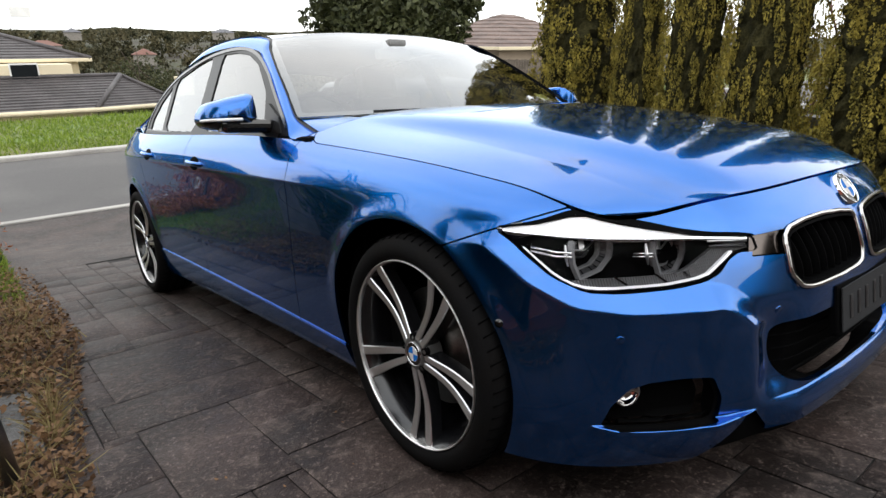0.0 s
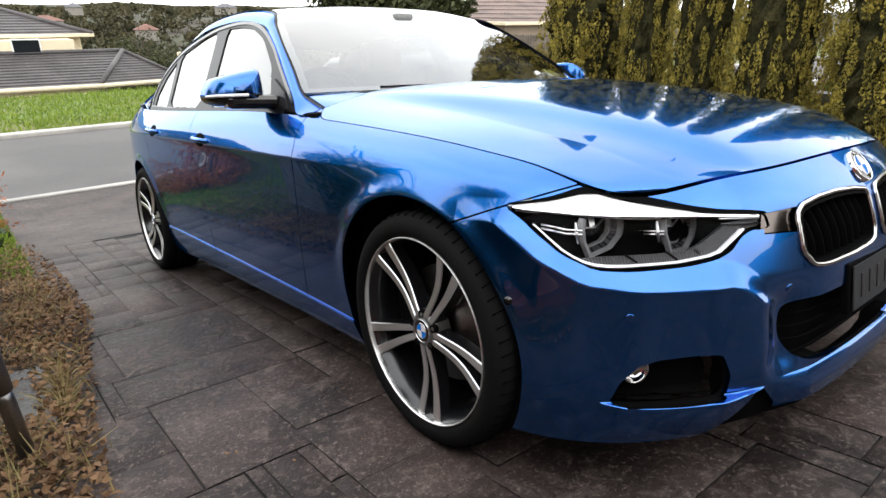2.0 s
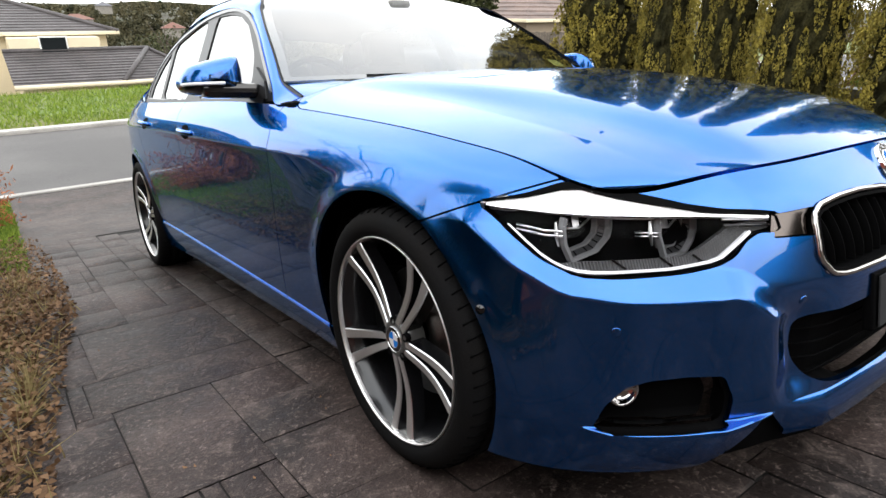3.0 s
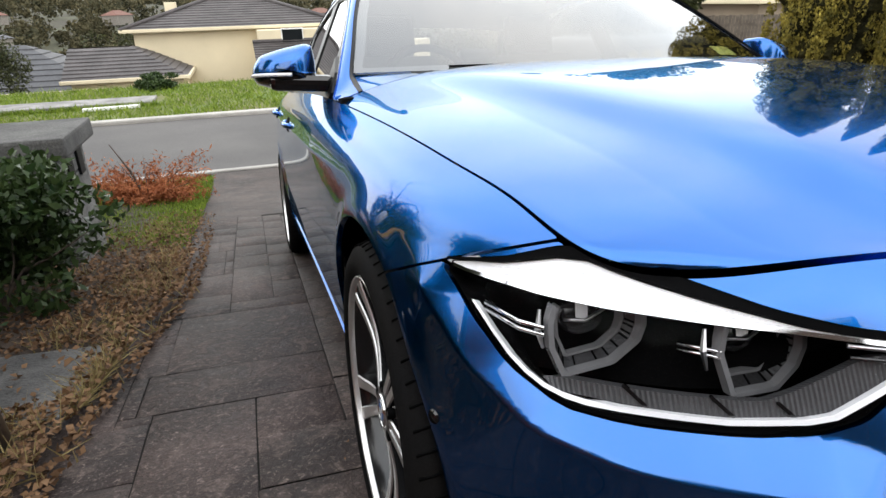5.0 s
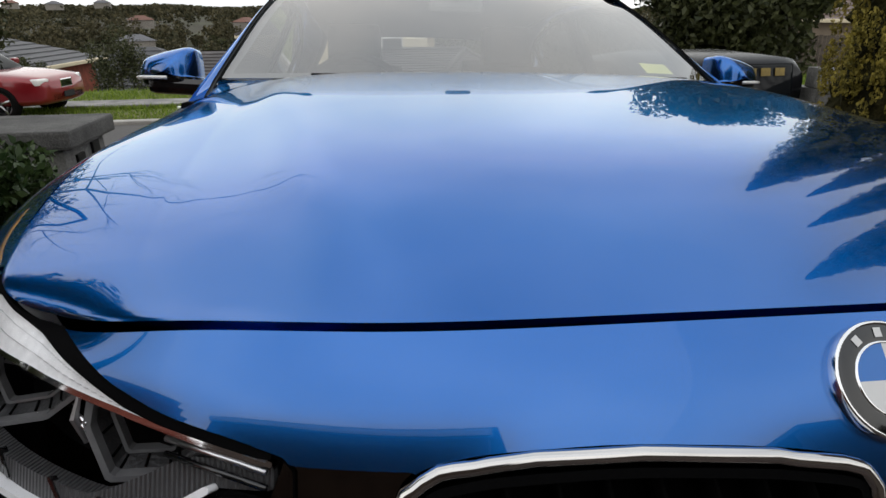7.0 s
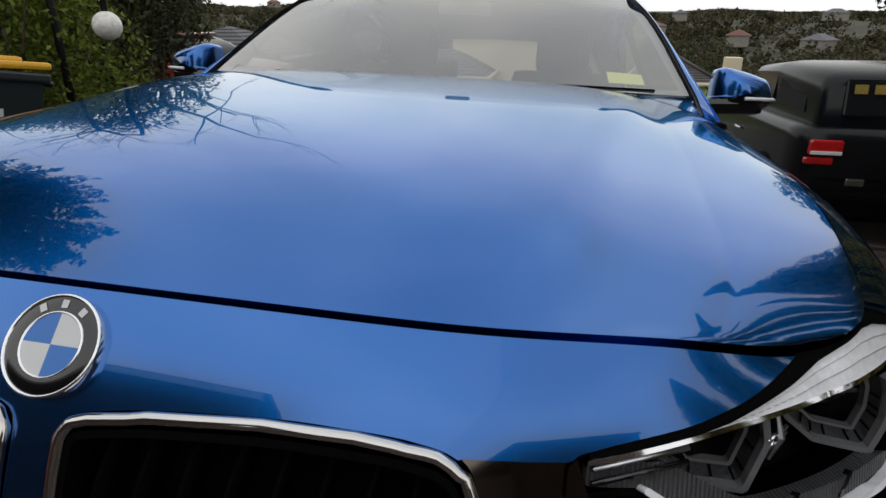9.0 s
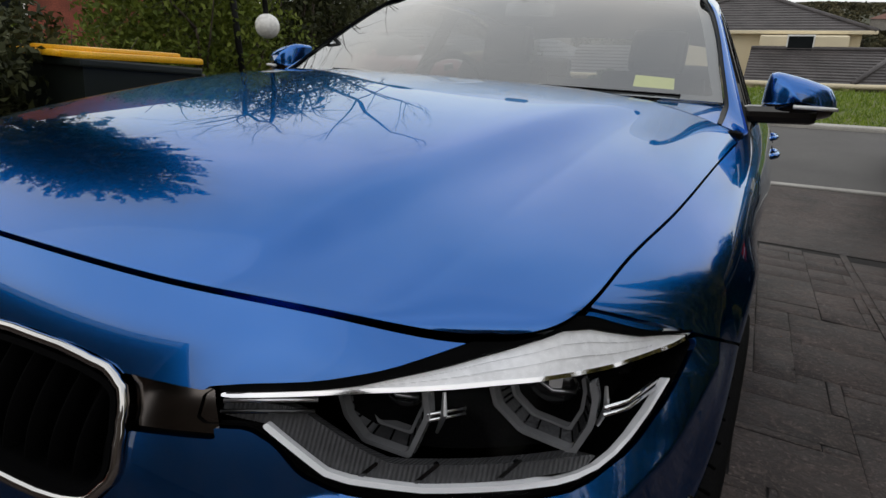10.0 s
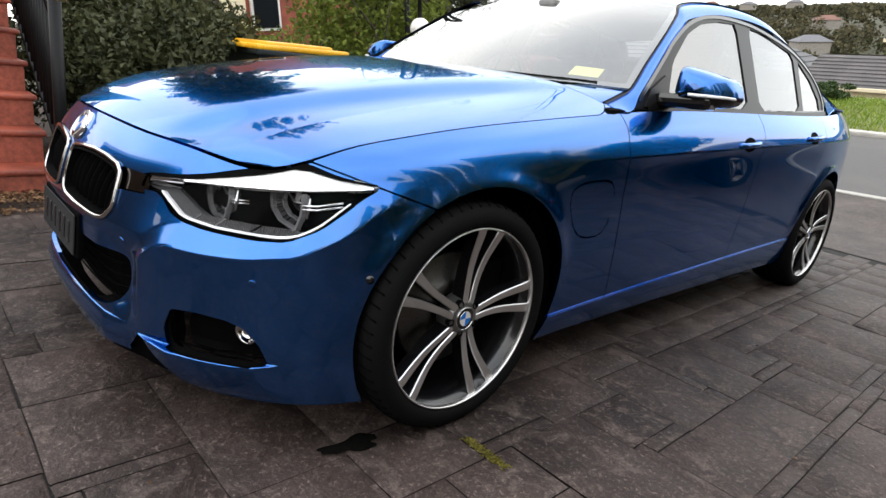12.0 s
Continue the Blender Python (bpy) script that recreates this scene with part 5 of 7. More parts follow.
# cabin
for x in (-.37, .37):
    seat = part("front_seat", block((.50, .52, .16), (x, 1.55, .50), .05, bm=block((.47, .14, .62), (x, 1.86, .80), .055, (-16, 0, 0))), seat_cloth, car, "dark front seat with headrest")
    part("headrest", block((.25, .09, .19), (x, 1.97, 1.20), .035, (-10, 0, 0)), seat_cloth, seat)
    for dx in (-.05, .05):
        part("headrest_post", block((.012, .012, .12), (x + dx, 1.955, 1.09), .003), satin, seat)
bench = part("rear_bench", block((1.26, .16, .60), (0, 2.72, .80), .06, (-22, 0, 0), bm=block((1.28, .50, .18), (0, 2.42, .50), .05)), seat_cloth, car, "dark rear bench")
for x in (-.42, .42):
    part("headrest", block((.26, .09, .16), (x, 2.84, 1.13), .035, (-14, 0, 0)), seat_cloth, bench)
part("dashboard", block((1.42, .46, .22), (0, .98, .845), .06), black_matt, car, "black dashboard")
part("instrument_hood", block((.40, .20, .07), (-.37, 1.10, .955), .03), black_matt, car)
part("parcel_shelf", block((1.24, .50, .03), (0, 3.0, 1.02), .01), black_matt, car)
vs, fs = tube([(-.37 + .18 * math.cos(a), 1.30 + .07 * math.sin(a), .93 + .165 * math.sin(a)) for a in np.linspace(0, 2 * math.pi, 41)[:-1]], .015, 8, True)
wheel_in = mesh_part("steering_wheel", vs, fs, black_matt, car, "black steering wheel on the right")
part("wheel_hub", block((.20, .05, .10), (-.37, 1.29, .92), .02, (-22, 0, 0)), black_matt, wheel_in)
part("rear_view_mirror", block((.20, .03, .055), (0, 1.24, 1.265), .02, bm=block((.10, .07, .04), (0, 1.22, 1.31), .015)), roof_lining, car, "grey inside mirror under the roof")
for side in (1, -1):
    part("door_card", block((.05, 2.3, .50), (side * .80, 1.75, .66), .02), black_matt, car)

# ---- wheels ----


def spoke(angle, lean, out):
    """One of a pair of spokes: a brushed face between bright chamfers, dark flanks."""
    vs, fs, idx = [], [], []
    rs = np.linspace(.040, .252, 15)
    c, s_ = math.cos(angle), math.sin(angle)
    for r in rs:
        t = (r - .040) / .212
        lateral = lean * (.0120 + .0250 * t**1.25 - .002 * math.sin(math.pi * t))
        w = .0074 + .0072 * t**1.1 + .0025 * (1 - t) ** 3
        face = .010 - .013 * math.sin(math.pi * min(1, t * 1.02)) ** 1.2 + .010 * t
        deep = .034 + .012 * (1 - t)
        for dl, dx in ((-w, -.003), (-w + .0022, 0), (w - .0022, 0), (w, -.003), (w * 1.15, -deep), (-w * 1.15, -deep)):
            l_ = lateral + dl
            vs.append((out * (.872 + face + dx), r * c - l_ * s_, r * s_ + l_ * c))
    n = len(rs)
    for i in range(n - 1):
        for k in range(6):
            a, b = i * 6 + k, i * 6 + (k + 1) % 6
            q = (a, b, b + 6, a + 6)
            fs.append(q if out < 0 else q[::-1])
            idx.append((2, 0, 2, 1, 1, 1)[k])
    return vs, fs, idx


def make_wheel(side, axle, first_angle, spoke_label="pair spoke with machined face"):
    wheel = thing("wheel", Matrix.Translation((0, axle, .322)), "", "")
    wheel.parent = car
    tread = [(.685, .255), (.680, .290), (.688, .312), (.705, .322), (.745, .3255), (.75, .319), (.757, .319), (.760, .3262), (.790, .3268), (.794, .319), (.801, .319), (.805, .3268),
             (.835, .3262), (.839, .319), (.846, .319), (.850, .3255), (.880, .3225), (.897, .314), (.906, .300), (.909, .284), (.906, .270), (.899, .262), (.893, .256), (.80, .240)]
    tyre = [(side * a, r) for a, r in tread]
    vs, fs = revolve(tyre if side < 0 else tyre[::-1], 96)
    mesh_part("tyre", vs, fs, rubber, wheel, "black road tyre")
    # grooves across the shoulder
    cuts = []
    for k in range(60):
        a = 2 * math.pi * k / 60
        pts = [(side * x, r * math.cos(a + d), r * math.sin(a + d)) for x, r, d in ((.845, .3268, 0), (.872, .3248, .02), (.895, .3165, .035))]
        cuts.append(tube(pts, .0022, 4))
    mesh_part("shoulder_tread", *joined(*cuts), black_matt, wheel)
    lip = [(side * a, r) for a, r in ((.895, .2605), (.9015, .2598), (.903, .2582), (.9015, .2560), (.897, .2550), (.890, .2545))]
    vs, fs = revolve(lip if side > 0 else lip[::-1], 96)
    rim = mesh_part("rim", vs, fs, machined, wheel, "two-tone alloy rim with paired spokes")
    barrel = [(side * a, r) for a, r in ((.890, .2545), (.880, .246), (.866, .238), (.83, .232), (.76, .228), (.70, .236))]
    vs, fs = revolve(barrel if side > 0 else barrel[::-1], 72)
    mesh_part("barrel", vs, fs, rim_dark, rim, "dark barrel")
    hub = [(side * a, r) for a, r in ((.830, .058), (.868, .056), (.880, .049), (.884, .040), (.884, .033), (.880, .031), (.880, .001))]
    vs, fs = revolve(hub if side > 0 else hub[::-1], 40)
    mesh_part("hub", vs, fs, hub_grey, rim)
    for k in range(5):
        a = first_angle + k * 2 * math.pi / 5
        for lean in (-1, 1):
            vs, fs, idx = spoke(a, lean, side)
            mesh_part("spoke", vs, fs, [machined, rim_dark, satin], rim, indices=idx, smooth=False)
        b = a + math.pi / 5
        vs, fs = revolve([(-.01, .011), (.004, .011), (.004, .0075), (-.008, .007), (-.008, .0001)], 12)
        mesh_part("wheel_bolt", [(side * (.880 + x), .049 * math.cos(b) + y, .047 * math.sin(b) + z) for x, y, z in vs], fs, black_matt, rim)
    place = Matrix.Translation((side * .882, 0, 0)) @ Vector((side, 0, 0)).to_track_quat("Z", "Y").to_matrix().to_4x4()
    badge(place, .033, wheel)
    disc = [(side * a, r) for a, r in ((.775, .165), (.80, .165), (.802, .162), (.802, .092), (.815, .088), (.815, .05))]
    vs, fs = revolve(disc, 56)
    mesh_part("brake_disc", vs, fs, steel, wheel, "grey brake disc")
    part("brake_calliper", block((.09, .10, .17), (side * .79, .135 if axle == 0 else -.135, .05), .02), black_matt, wheel, "dark calliper")
    vs, fs = revolve([(side * .60, .0001), (side * .60, .225), (side * .66, .235)], 40)
    mesh_part("backing", vs, fs, black_matt, wheel)
    return wheel


make_wheel(-1, 0, radians(-92))
make_wheel(1, 0, radians(78))
make_wheel(-1, 2.81, radians(100))
make_wheel(1, 2.81, radians(-60))

# ---- garden beside the drive ----
BED_EDGE = [(-1.66, -7), (-1.66, .5), (-1.60, 1.0), (-1.55, 1.45), (-1.45, 2.0), (-1.44, 3.2), (-1.47, 5.2), (-1.60, 7.0)]


def bed_x(y):
    return np.interp(y, [b for _, b in BED_EDGE], [a for a, _ in BED_EDGE])


by = np.linspace(-6.9, 6.85, 90)
bt_ = np.linspace(0, 1, 26)
rng = np.random.default_rng(5)
bed_pts = np.zeros((90, 26, 3))
for i, y in enumerate(by):
    for j, t in enumerate(bt_):
        x = bed_x(y) - .02 - t * 6.0 + .03 * math.sin(7 * y + 3 * t)
        z = -.02 + .055 * min(1, t * 20) + .03 * noise.noise(Vector((x * 2, y * 2, 3)))
        bed_pts[i, j] = level_out(TILT @ Vector((x, y, z)), -.86)
bed = mesh_part("garden_bed", bed_pts.reshape(-1, 3), [(i * 26 + j, i * 26 + j + 1, (i + 1) * 26 + j + 1, (i + 1) * 26 + j) for i in range(89) for j in range(25)], soil)
tagged(bed, "brown garden bed strewn with dry leaves", "garden bed", kind="structure")

# the old slab that leads off the drive
slab = thing("concrete_slab", TILT @ pose(-2.62, 1.18, .012, 0, 0, -4), "weathered grey concrete slab beside the drive", "slab", kind="structure")
part("slab_face", block((1.92, .58, .07), (0, 0, 0), .015), old_slab, slab)

# leaf litter and dry grass
n = 15000
ly = rng.uniform(-.8, 4.6, n)
lx = bed_x(ly) + .05 - np.abs(rng.gamma(1.3, .38, n))
keep = ~((ly > .93) & (ly < 1.43) & (lx < -1.72) & (rng.uniform(size=n) > .10))
keep &= rng.uniform(size=n) < np.interp(ly, (-.8, 2.6, 3.3, 4.6), (1, 1, .35, .06))
lx, ly = lx[keep], ly[keep]
pts = np.array([tuple(TILT @ Vector((x, y, .045 + .02 * r))) for x, y, r in zip(lx, ly, rng.uniform(0, 1, len(lx)))])
pts[:, 2] += np.where(lx > bed_x(ly) - .02, -.035, 0)
v, f = leaf_cloud(pts, .027, rng, flat=.60, aspect=.6)
tagged(quick_mesh("leaf_litter", v, f, leaf_litter), "brown dry leaves scattered over the garden bed", "leaves", kind="stuff")


def grass_patch(name, count, sampler, height, material, label, seed, lean=.5, width=.006):
    """Blades of grass at sampled places."""
    g = np.random.default_rng(seed)
    p = sampler(g, count)
    d = g.normal(size=(count, 3)) * (lean, lean, 0) + (0, 0, 1)
    d /= np.linalg.norm(d, axis=1, keepdims=True)
    s = np.cross(d, g.normal(size=(count, 3)))
    s /= np.linalg.norm(s, axis=1, keepdims=True)
    h = (height * g.uniform(.4, 1.2, count))[:, None]
    v = np.stack([p - s * width, p + s * width, p + d * h + g.normal(size=(count, 3)) * h * .12], 1).reshape(-1, 3)
    return tagged(quick_mesh(name, v, np.arange(3 * count).reshape(count, 3), material), label, "grass", kind="stuff")


def bed_strip(g, count):
    y = g.uniform(.2, 4.2, count)
    k = g.integers(0, 60, count)
    cy = np.random.default_rng(11).uniform(.3, 4.2, 60)
    y = cy[k] + g.normal(size=count) * .05
    x = bed_x(y) - .06 - np.random.default_rng(12).gamma(1.2, .16, 60)[k] + g.normal(size=count) * .05
    keepers = ~((y > .9) & (y < 1.46) & (x < -1.70))
    x = np.where(keepers, x, bed_x(y) - .05)
    return np.array([tuple(TILT @ Vector((a, b, .02))) for a, b in zip(x, y)])


grass_patch("dry_grass", 1500, bed_strip, .12, dry_grass, "straw-coloured dry grass along the drive's edge", 21, .9, .003)
grass_patch("lawn", 30000, lambda g, c: np.array([tuple(level_out(TILT @ Vector((a, b, .02)), -.86)) for a, b in zip(-1.53 - g.uniform(0, 2.6, c) ** 1.0, 3.15 + 3.65 * g.uniform(0, 1, c) ** .8)]), .055, grass_blade, "short green grass by the street", 22, .6, .006)


def verge_points(g, c):
    x, y = g.uniform(-14, 14, c), g.uniform(11.4, 16.8, c)
    off = (y > 13.4) & (y < 14.6) & (x < -2.8)
    y = np.where(off, 13.2, y)
    return np.stack([x, y, np.full(c, -.87)], -1)


grass_patch("verge_grass", 42000, verge_points, .13, grass_blade, "long green grass on the verge across the street", 23, .6, .012)

# shrubs on the garden side
shrub("garden_shrub", on_drive(-2.28, 2.05, 0), .50, .64, 6500, .055, leaf_camellia, "dense dark green shrub in front of the letterbox pillar", 31, clumps=44)
shrub("garden_shrub", on_drive(-2.95, 1.95, 0), .48, .60, 4500, .055, leaf_camellia, "dense dark green shrub in front of the letterbox pillar", 32, clumps=36)
shrub("tall_shrub", on_drive(-2.95, .60, 0), .75, 1.18, 20000, .055, leaf_dark, "tall dark glossy-leaved shrub beside the brick steps", 33, clumps=60)
shrub("tall_shrub", on_drive(-3.85, .62, 0), .85, 1.45, 20000, .060, leaf_dark, "tall dark glossy-leaved shrub beside the brick steps", 34, clumps=60)
shrub("hedge_shrub", on_drive(-4.1, 1.75, 0), .75, 1.12, 13000, .05, leaf_bright, "yellow-green clipped hedge shrub", 35, clumps=44)
shrub("bright_shrub", (-4.3, 3.55, -.75), 1.0, 2.6, 18000, .065, leaf_bright, "tall bright green shrub behind the lamp", 36, clumps=60)
shrub("dark_hedge", (-4.9, 5.1, -1.0), 1.3, 3.6, 20000, .08, leaf_dark, "tall dark green hedge", 37, clumps=60)
shrub("dark_hedge", (-6.6, 6.2, -1.0), 1.5, 3.6, 20000, .08, leaf_dark, "tall dark green hedge", 38, clumps=60)

# a dark spreading tree over the garden
dark_tree = thing("dark_tree", Matrix.Translation(on_drive(-5.55, 2.05)), "dark evergreen tree with spiky branch ends behind the shrubs", "tree")
rng = np.random.default_rng(41)
mesh_part("trunk", *joined(*tree_frame(rng, 5.6, .13, .65, 14, .5)), bark, dark_tree)
# fronds: leaves gathered along outward-pointing sprays, so that the outline is jagged
sprays = crown_points(1600, 1.02, 4.5, 2.0, rng, 100, .34, .15)
out_ = sprays - np.array([0, 0, 4.0])
out_ /= np.linalg.norm(out_, axis=1, keepdims=True)
reach_ = rng.uniform(-.25, .42, (1600, 40)) * rng.uniform(.5, 1.15, (1600, 1))
spots = sprays[:, None] + out_[:, None] * reach_[..., None] * np.array([1, 1, .6]) + rng.normal(size=(1600, 40, 3)) * .05 * (1.1 - np.clip(reach_, 0, .5) * 2)[..., None]
v, f = leaf_cloud(spots.reshape(-1, 3), .13, rng, aspect=.30)
quick_mesh("crown", v, f, leaf_dark, dark_tree)

# the rust-red dry conifer by the street
rust = thing("dry_conifer", Matrix.Translation(level_out(on_drive(-2.1, 5.6), -.84)), "rust-red dried-out low conifer by the street", "shrub")
rng = np.random.default_rng(42)
fr, centres = [], []
for k in range(110):
    a, up = rng.uniform(0, 2 * np.pi), rng.uniform(.15, .75)
    L = rng.uniform(.45, .80)
    end = Vector((math.cos(a) * L * .85, math.sin(a) * L * .7, L * up * 1.0))
    for t in np.linspace(.1, 1, 70):
        p = end * float(t)
        centres.append((p.x + rng.normal() * .045 * t, p.y + rng.normal() * .045 * t, p.z + .03 - .10 * t * t + rng.normal() * .03))
    fr.append(tube([(0, 0, 0), tuple(end * .5 + Vector((0, 0, .04))), tuple(end)], [.010, .006, .002], 4))
fr.append(tube([(0, 0, 0), (-.12, .05, .35), (-.25, .05, .62)], [.02, .012, .004], 5))
for piece in fr[::6] + fr[-1:]:
    mesh_part("stem", *piece, bark, rust)
v, f = leaf_cloud(centres, .055, rng, aspect=.22)
quick_mesh("fronds", v, f, leaf_red, rust)

# letterbox pillar
pillar = thing("letterbox_pillar", Matrix.Translation((-2.06, 2.88, -.05)), "grey block pillar with a weathered flat cap and letter slots", "pillar")
zb, zt = -.60, .35
rows = 6
for r in range(rows):
    zz0 = zb + r * (zt - zb) / rows
    for k in range(2):
        off = .0 if r % 2 else .16
        x0, x1 = (-.80, -.40 + off) if k == 0 else (-.40 + off, 0)
        part("block", block((x1 - x0 - .008, .60, (zt - zb) / rows - .008), ((x0 + x1) / 2 - .03, .31, zz0 + .08), .006), masonry, pillar)
part("core", block((.74, .56, zt - zb), (-.42, .31, (zb + zt) / 2), 0), joint_dirt, pillar)
part("cap", block((.92, .70, .115), (-.42, .31, zt + .06), .018), cap_stone, pillar)
for y, z in ((.20, .21), (.44, .24)):
    part("letter_slot", block((.02, .11, .16), (-.028, y, z), .004), iron, pillar, "dark letter opening")

# wheelie bin with a yellow lid
bin_ = thing("wheelie_bin", TILT @ pose(-2.29, 1.10, 0, 0, 0, 0), "dark wheelie bin with a bright yellow lid", "bin")
vs = [(-.20, -.26, .06), (.20, -.26, .06), (.20, .26, .06), (-.20, .26, .06), (-.265, -.33, .92), (.265, -.33, .92), (.265, .33, .92), (-.265, .33, .92)]
mesh_part("tub", vs, [(0, 3, 2, 1), (0, 1, 5, 4), (1, 2, 6, 5), (2, 3, 7, 6), (3, 0, 4, 7)], bin_body, bin_, "dark tapered tub", smooth=False)
part("rim", block((.57, .71, .045), (0, 0, .925), .012), bin_body, bin_)
part("lid", block((.58, .72, .035), (0, 0, .968), .014, (2.0, 0, 0), bm=block((.50, .52, .03), (0, -.02, .99), .014, (2, 0, 0))), bin_yellow, bin_, "bright yellow lid")
part("lid_lip", block((.30, .05, .03), (0, -.37, .955), .01), bin_yellow, bin_)
for k in (-.035, .035):
    part("plain_mark", block((.004, .022, .085), (.262, k + .05, .74), .001, (0, 4, 0)), badge_white, bin_, "plain pale mark")
mesh_part("handle", *tube([(-.24, .40, .90), (.24, .40, .90)], .016, 10), bin_body, bin_)
for s_ in (-1, 1):
    vs, fs = revolve([(-.03, .001), (-.03, .09), (-.02, .10), (.02, .10), (.03, .09), (.03, .001)], 24)
    mesh_part("bin_wheel", [(x + s_ * .19, y + .27, z + .10) for x, y, z in vs], fs, rubber, bin_)

# garden light post
stake = thing("garden_light", Matrix.Translation(on_drive(-1.77, .70)), "short grey steel garden light post", "garden light")
mesh_part("post", *tube([(0, 0, -.05), (-.015, .0, .22), (-.02, .0, .25)], .022, 16), metal_grey, stake)
mesh_part("lamp_head", *tube([(-.02, 0, .25), (-.028, 0, .40), (-.029, 0, .43)], [.030, .032, .012], 16), metal_grey, stake)

# globe lamp
globe_at = Vector((-2.60, 2.78, .97))
lamp_post = thing("globe_lamp", Matrix.Translation((globe_at.x - .95, globe_at.y + .60, drive_z(-3.5, 3.4))), "black post lamp with white glass globe", "lamp")
rel = globe_at - lamp_post.matrix_world.translation
mesh_part("post", *tube([(0, 0, 0), (0, 0, rel.z + 1.25)], .030, 14), iron, lamp_post)
mesh_part("arm", *tube([(0, 0, rel.z + 1.20), (rel.x * .5, rel.y * .5, rel.z + 1.32), (rel.x * .93, rel.y * .93, rel.z + 1.22), (rel.x, rel.y, rel.z + 1.05), (rel.x, rel.y, rel.z + .08)], .020, 10), iron, lamp_post)
vs, fs = revolve([(math.cos(a) * .092, math.sin(a) * .092 + 1e-4) for a in np.linspace(0, math.pi, 24)], 36, "z")
mesh_part("globe", [(x + rel.x, y + rel.y, z + rel.z) for x, y, z in vs], fs, globe_white, lamp_post, "white opal glass globe")

# brick steps with an iron balustrade
steps = thing("brick_steps", TILT @ pose(-1.90, -1.14, 0), "red tiled brick steps rising beside the drive", "steps", kind="structure")
for k in range(9):
    part("step", block((.30, 1.36, .175 * (k + 1)), (-.15 - k * .225, 0, .175 * (k + 1) / 2 - .02), .006), red_brick, steps)
    part("tread", block((.315, 1.40, .03), (-.145 - k * .225, 0, .175 * (k + 1) - .02), .012), red_tile, steps)
rail_ = thing("balustrade", TILT @ pose(-2.0, -.40, 0), "black iron balustrade beside the steps", "railing")
mesh_part("handrail", *tube([(.05, 0, .95), (-2.5, 0, 2.56)], .022, 10), iron, rail_)
mesh_part("bottom_rail", *tube([(.05, 0, .22), (-2.5, 0, 1.82)], .014, 8), iron, rail_)
mesh_part("newel", *tube([(.05, 0, 0), (.05, 0, 1.05)], .032, 10), iron, rail_)
for k in range(30):
    x = -.02 - k * .083
    mesh_part("baluster", *tube([(x, 0, .20 - .63 * (x - .05) ), (x, 0, .95 - .63 * (x - .05))], .009, 6), iron, rail_)

# ---- conifer row and wall on the far side ----
rng = np.random.default_rng(51)
thuja = thing("column_conifer", Matrix.Translation(on_drive(3.62, 3.18)), "tall columnar conifer with mottled olive foliage", "conifer", "conifers along the drive")
mesh_part("trunk", *tube([(0, 0, -.2), (.02, .01, .8), (0, .02, 1.9), (.01, 0, 3.4)], [.08, .07, .05, .015], 8), bark, thuja)
hs_, as_ = np.linspace(0, 1, 60), np.linspace(0, 2 * np.pi, 41)[:-1]


def column_radius(h_):
    """A slender conifer's radius at a share of its height."""
    return .50 * (1 - h_**3.4) ** 1.1 * np.clip(.70 + h_ * 3, 0, 1)


# a solid core whose dark colour stands for shade behind the sprays
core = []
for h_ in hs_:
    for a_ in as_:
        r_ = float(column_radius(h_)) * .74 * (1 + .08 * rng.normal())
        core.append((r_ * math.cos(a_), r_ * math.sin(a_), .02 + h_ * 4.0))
mesh_part("shaded_core", core, [(i * 40 + k, i * 40 + (k + 1) % 40, (i + 1) * 40 + (k + 1) % 40, (i + 1) * 40 + k) for i in range(59) for k in range(40)], thuja_core, thuja, smooth=False)
# upright flame-shaped clumps of sprays
n_clumps = 620
ch, ca = rng.uniform(0, 1, n_clumps) ** .85, rng.uniform(0, 2 * np.pi, n_clumps)
cr = column_radius(ch) * rng.uniform(.76, 1.06, n_clumps)
pick = rng.integers(0, n_clumps, 60000)
up = rng.uniform(-1, 1, 60000)
off = rng.normal(size=(60000, 2))
off /= np.linalg.norm(off, axis=1, keepdims=True)
wide = np.sqrt(np.clip(1 - np.abs(up) ** 1.6, 0, 1)) * rng.uniform(.75, 1.0, 60000) * .050
spots = np.stack([cr[pick] * np.cos(ca[pick]) + off[:, 0] * wide, cr[pick] * np.sin(ca[pick]) + off[:, 1] * wide, .08 + ch[pick] * 3.95 + up * .105], -1)
v, f = leaf_cloud(spots, .026, rng, aspect=.6, droop=-.9)
quick_mesh("foliage", v, f, leaf_thuja, thuja)
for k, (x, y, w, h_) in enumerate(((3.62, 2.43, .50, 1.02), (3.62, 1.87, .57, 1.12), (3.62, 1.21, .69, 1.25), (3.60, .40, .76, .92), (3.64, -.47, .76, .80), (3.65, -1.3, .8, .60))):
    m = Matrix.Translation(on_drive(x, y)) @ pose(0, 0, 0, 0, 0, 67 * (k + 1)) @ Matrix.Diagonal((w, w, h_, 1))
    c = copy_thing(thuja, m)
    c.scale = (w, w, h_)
thuja.scale = (.96, .96, 1.2)
wall_r = thing("retaining_wall", Matrix.Translation(on_drive(4.25, .4)), "grey block retaining wall behind the conifers", "wall", kind="structure")
for r in range(5):
    for k in range(22):
        part("wall_block", block((.19, .392, .192), (0, -4.2 + .4 * k + (.2 if r % 2 else 0), -.2 + .2 * r), .006), masonry, wall_r)
bare_a = thing("bare_shrub", Matrix.Translation(on_drive(5.6, 1.75, .6)), "leafless reddish shrub behind the wall", "shrub")
rng = np.random.default_rng(52)
out = []
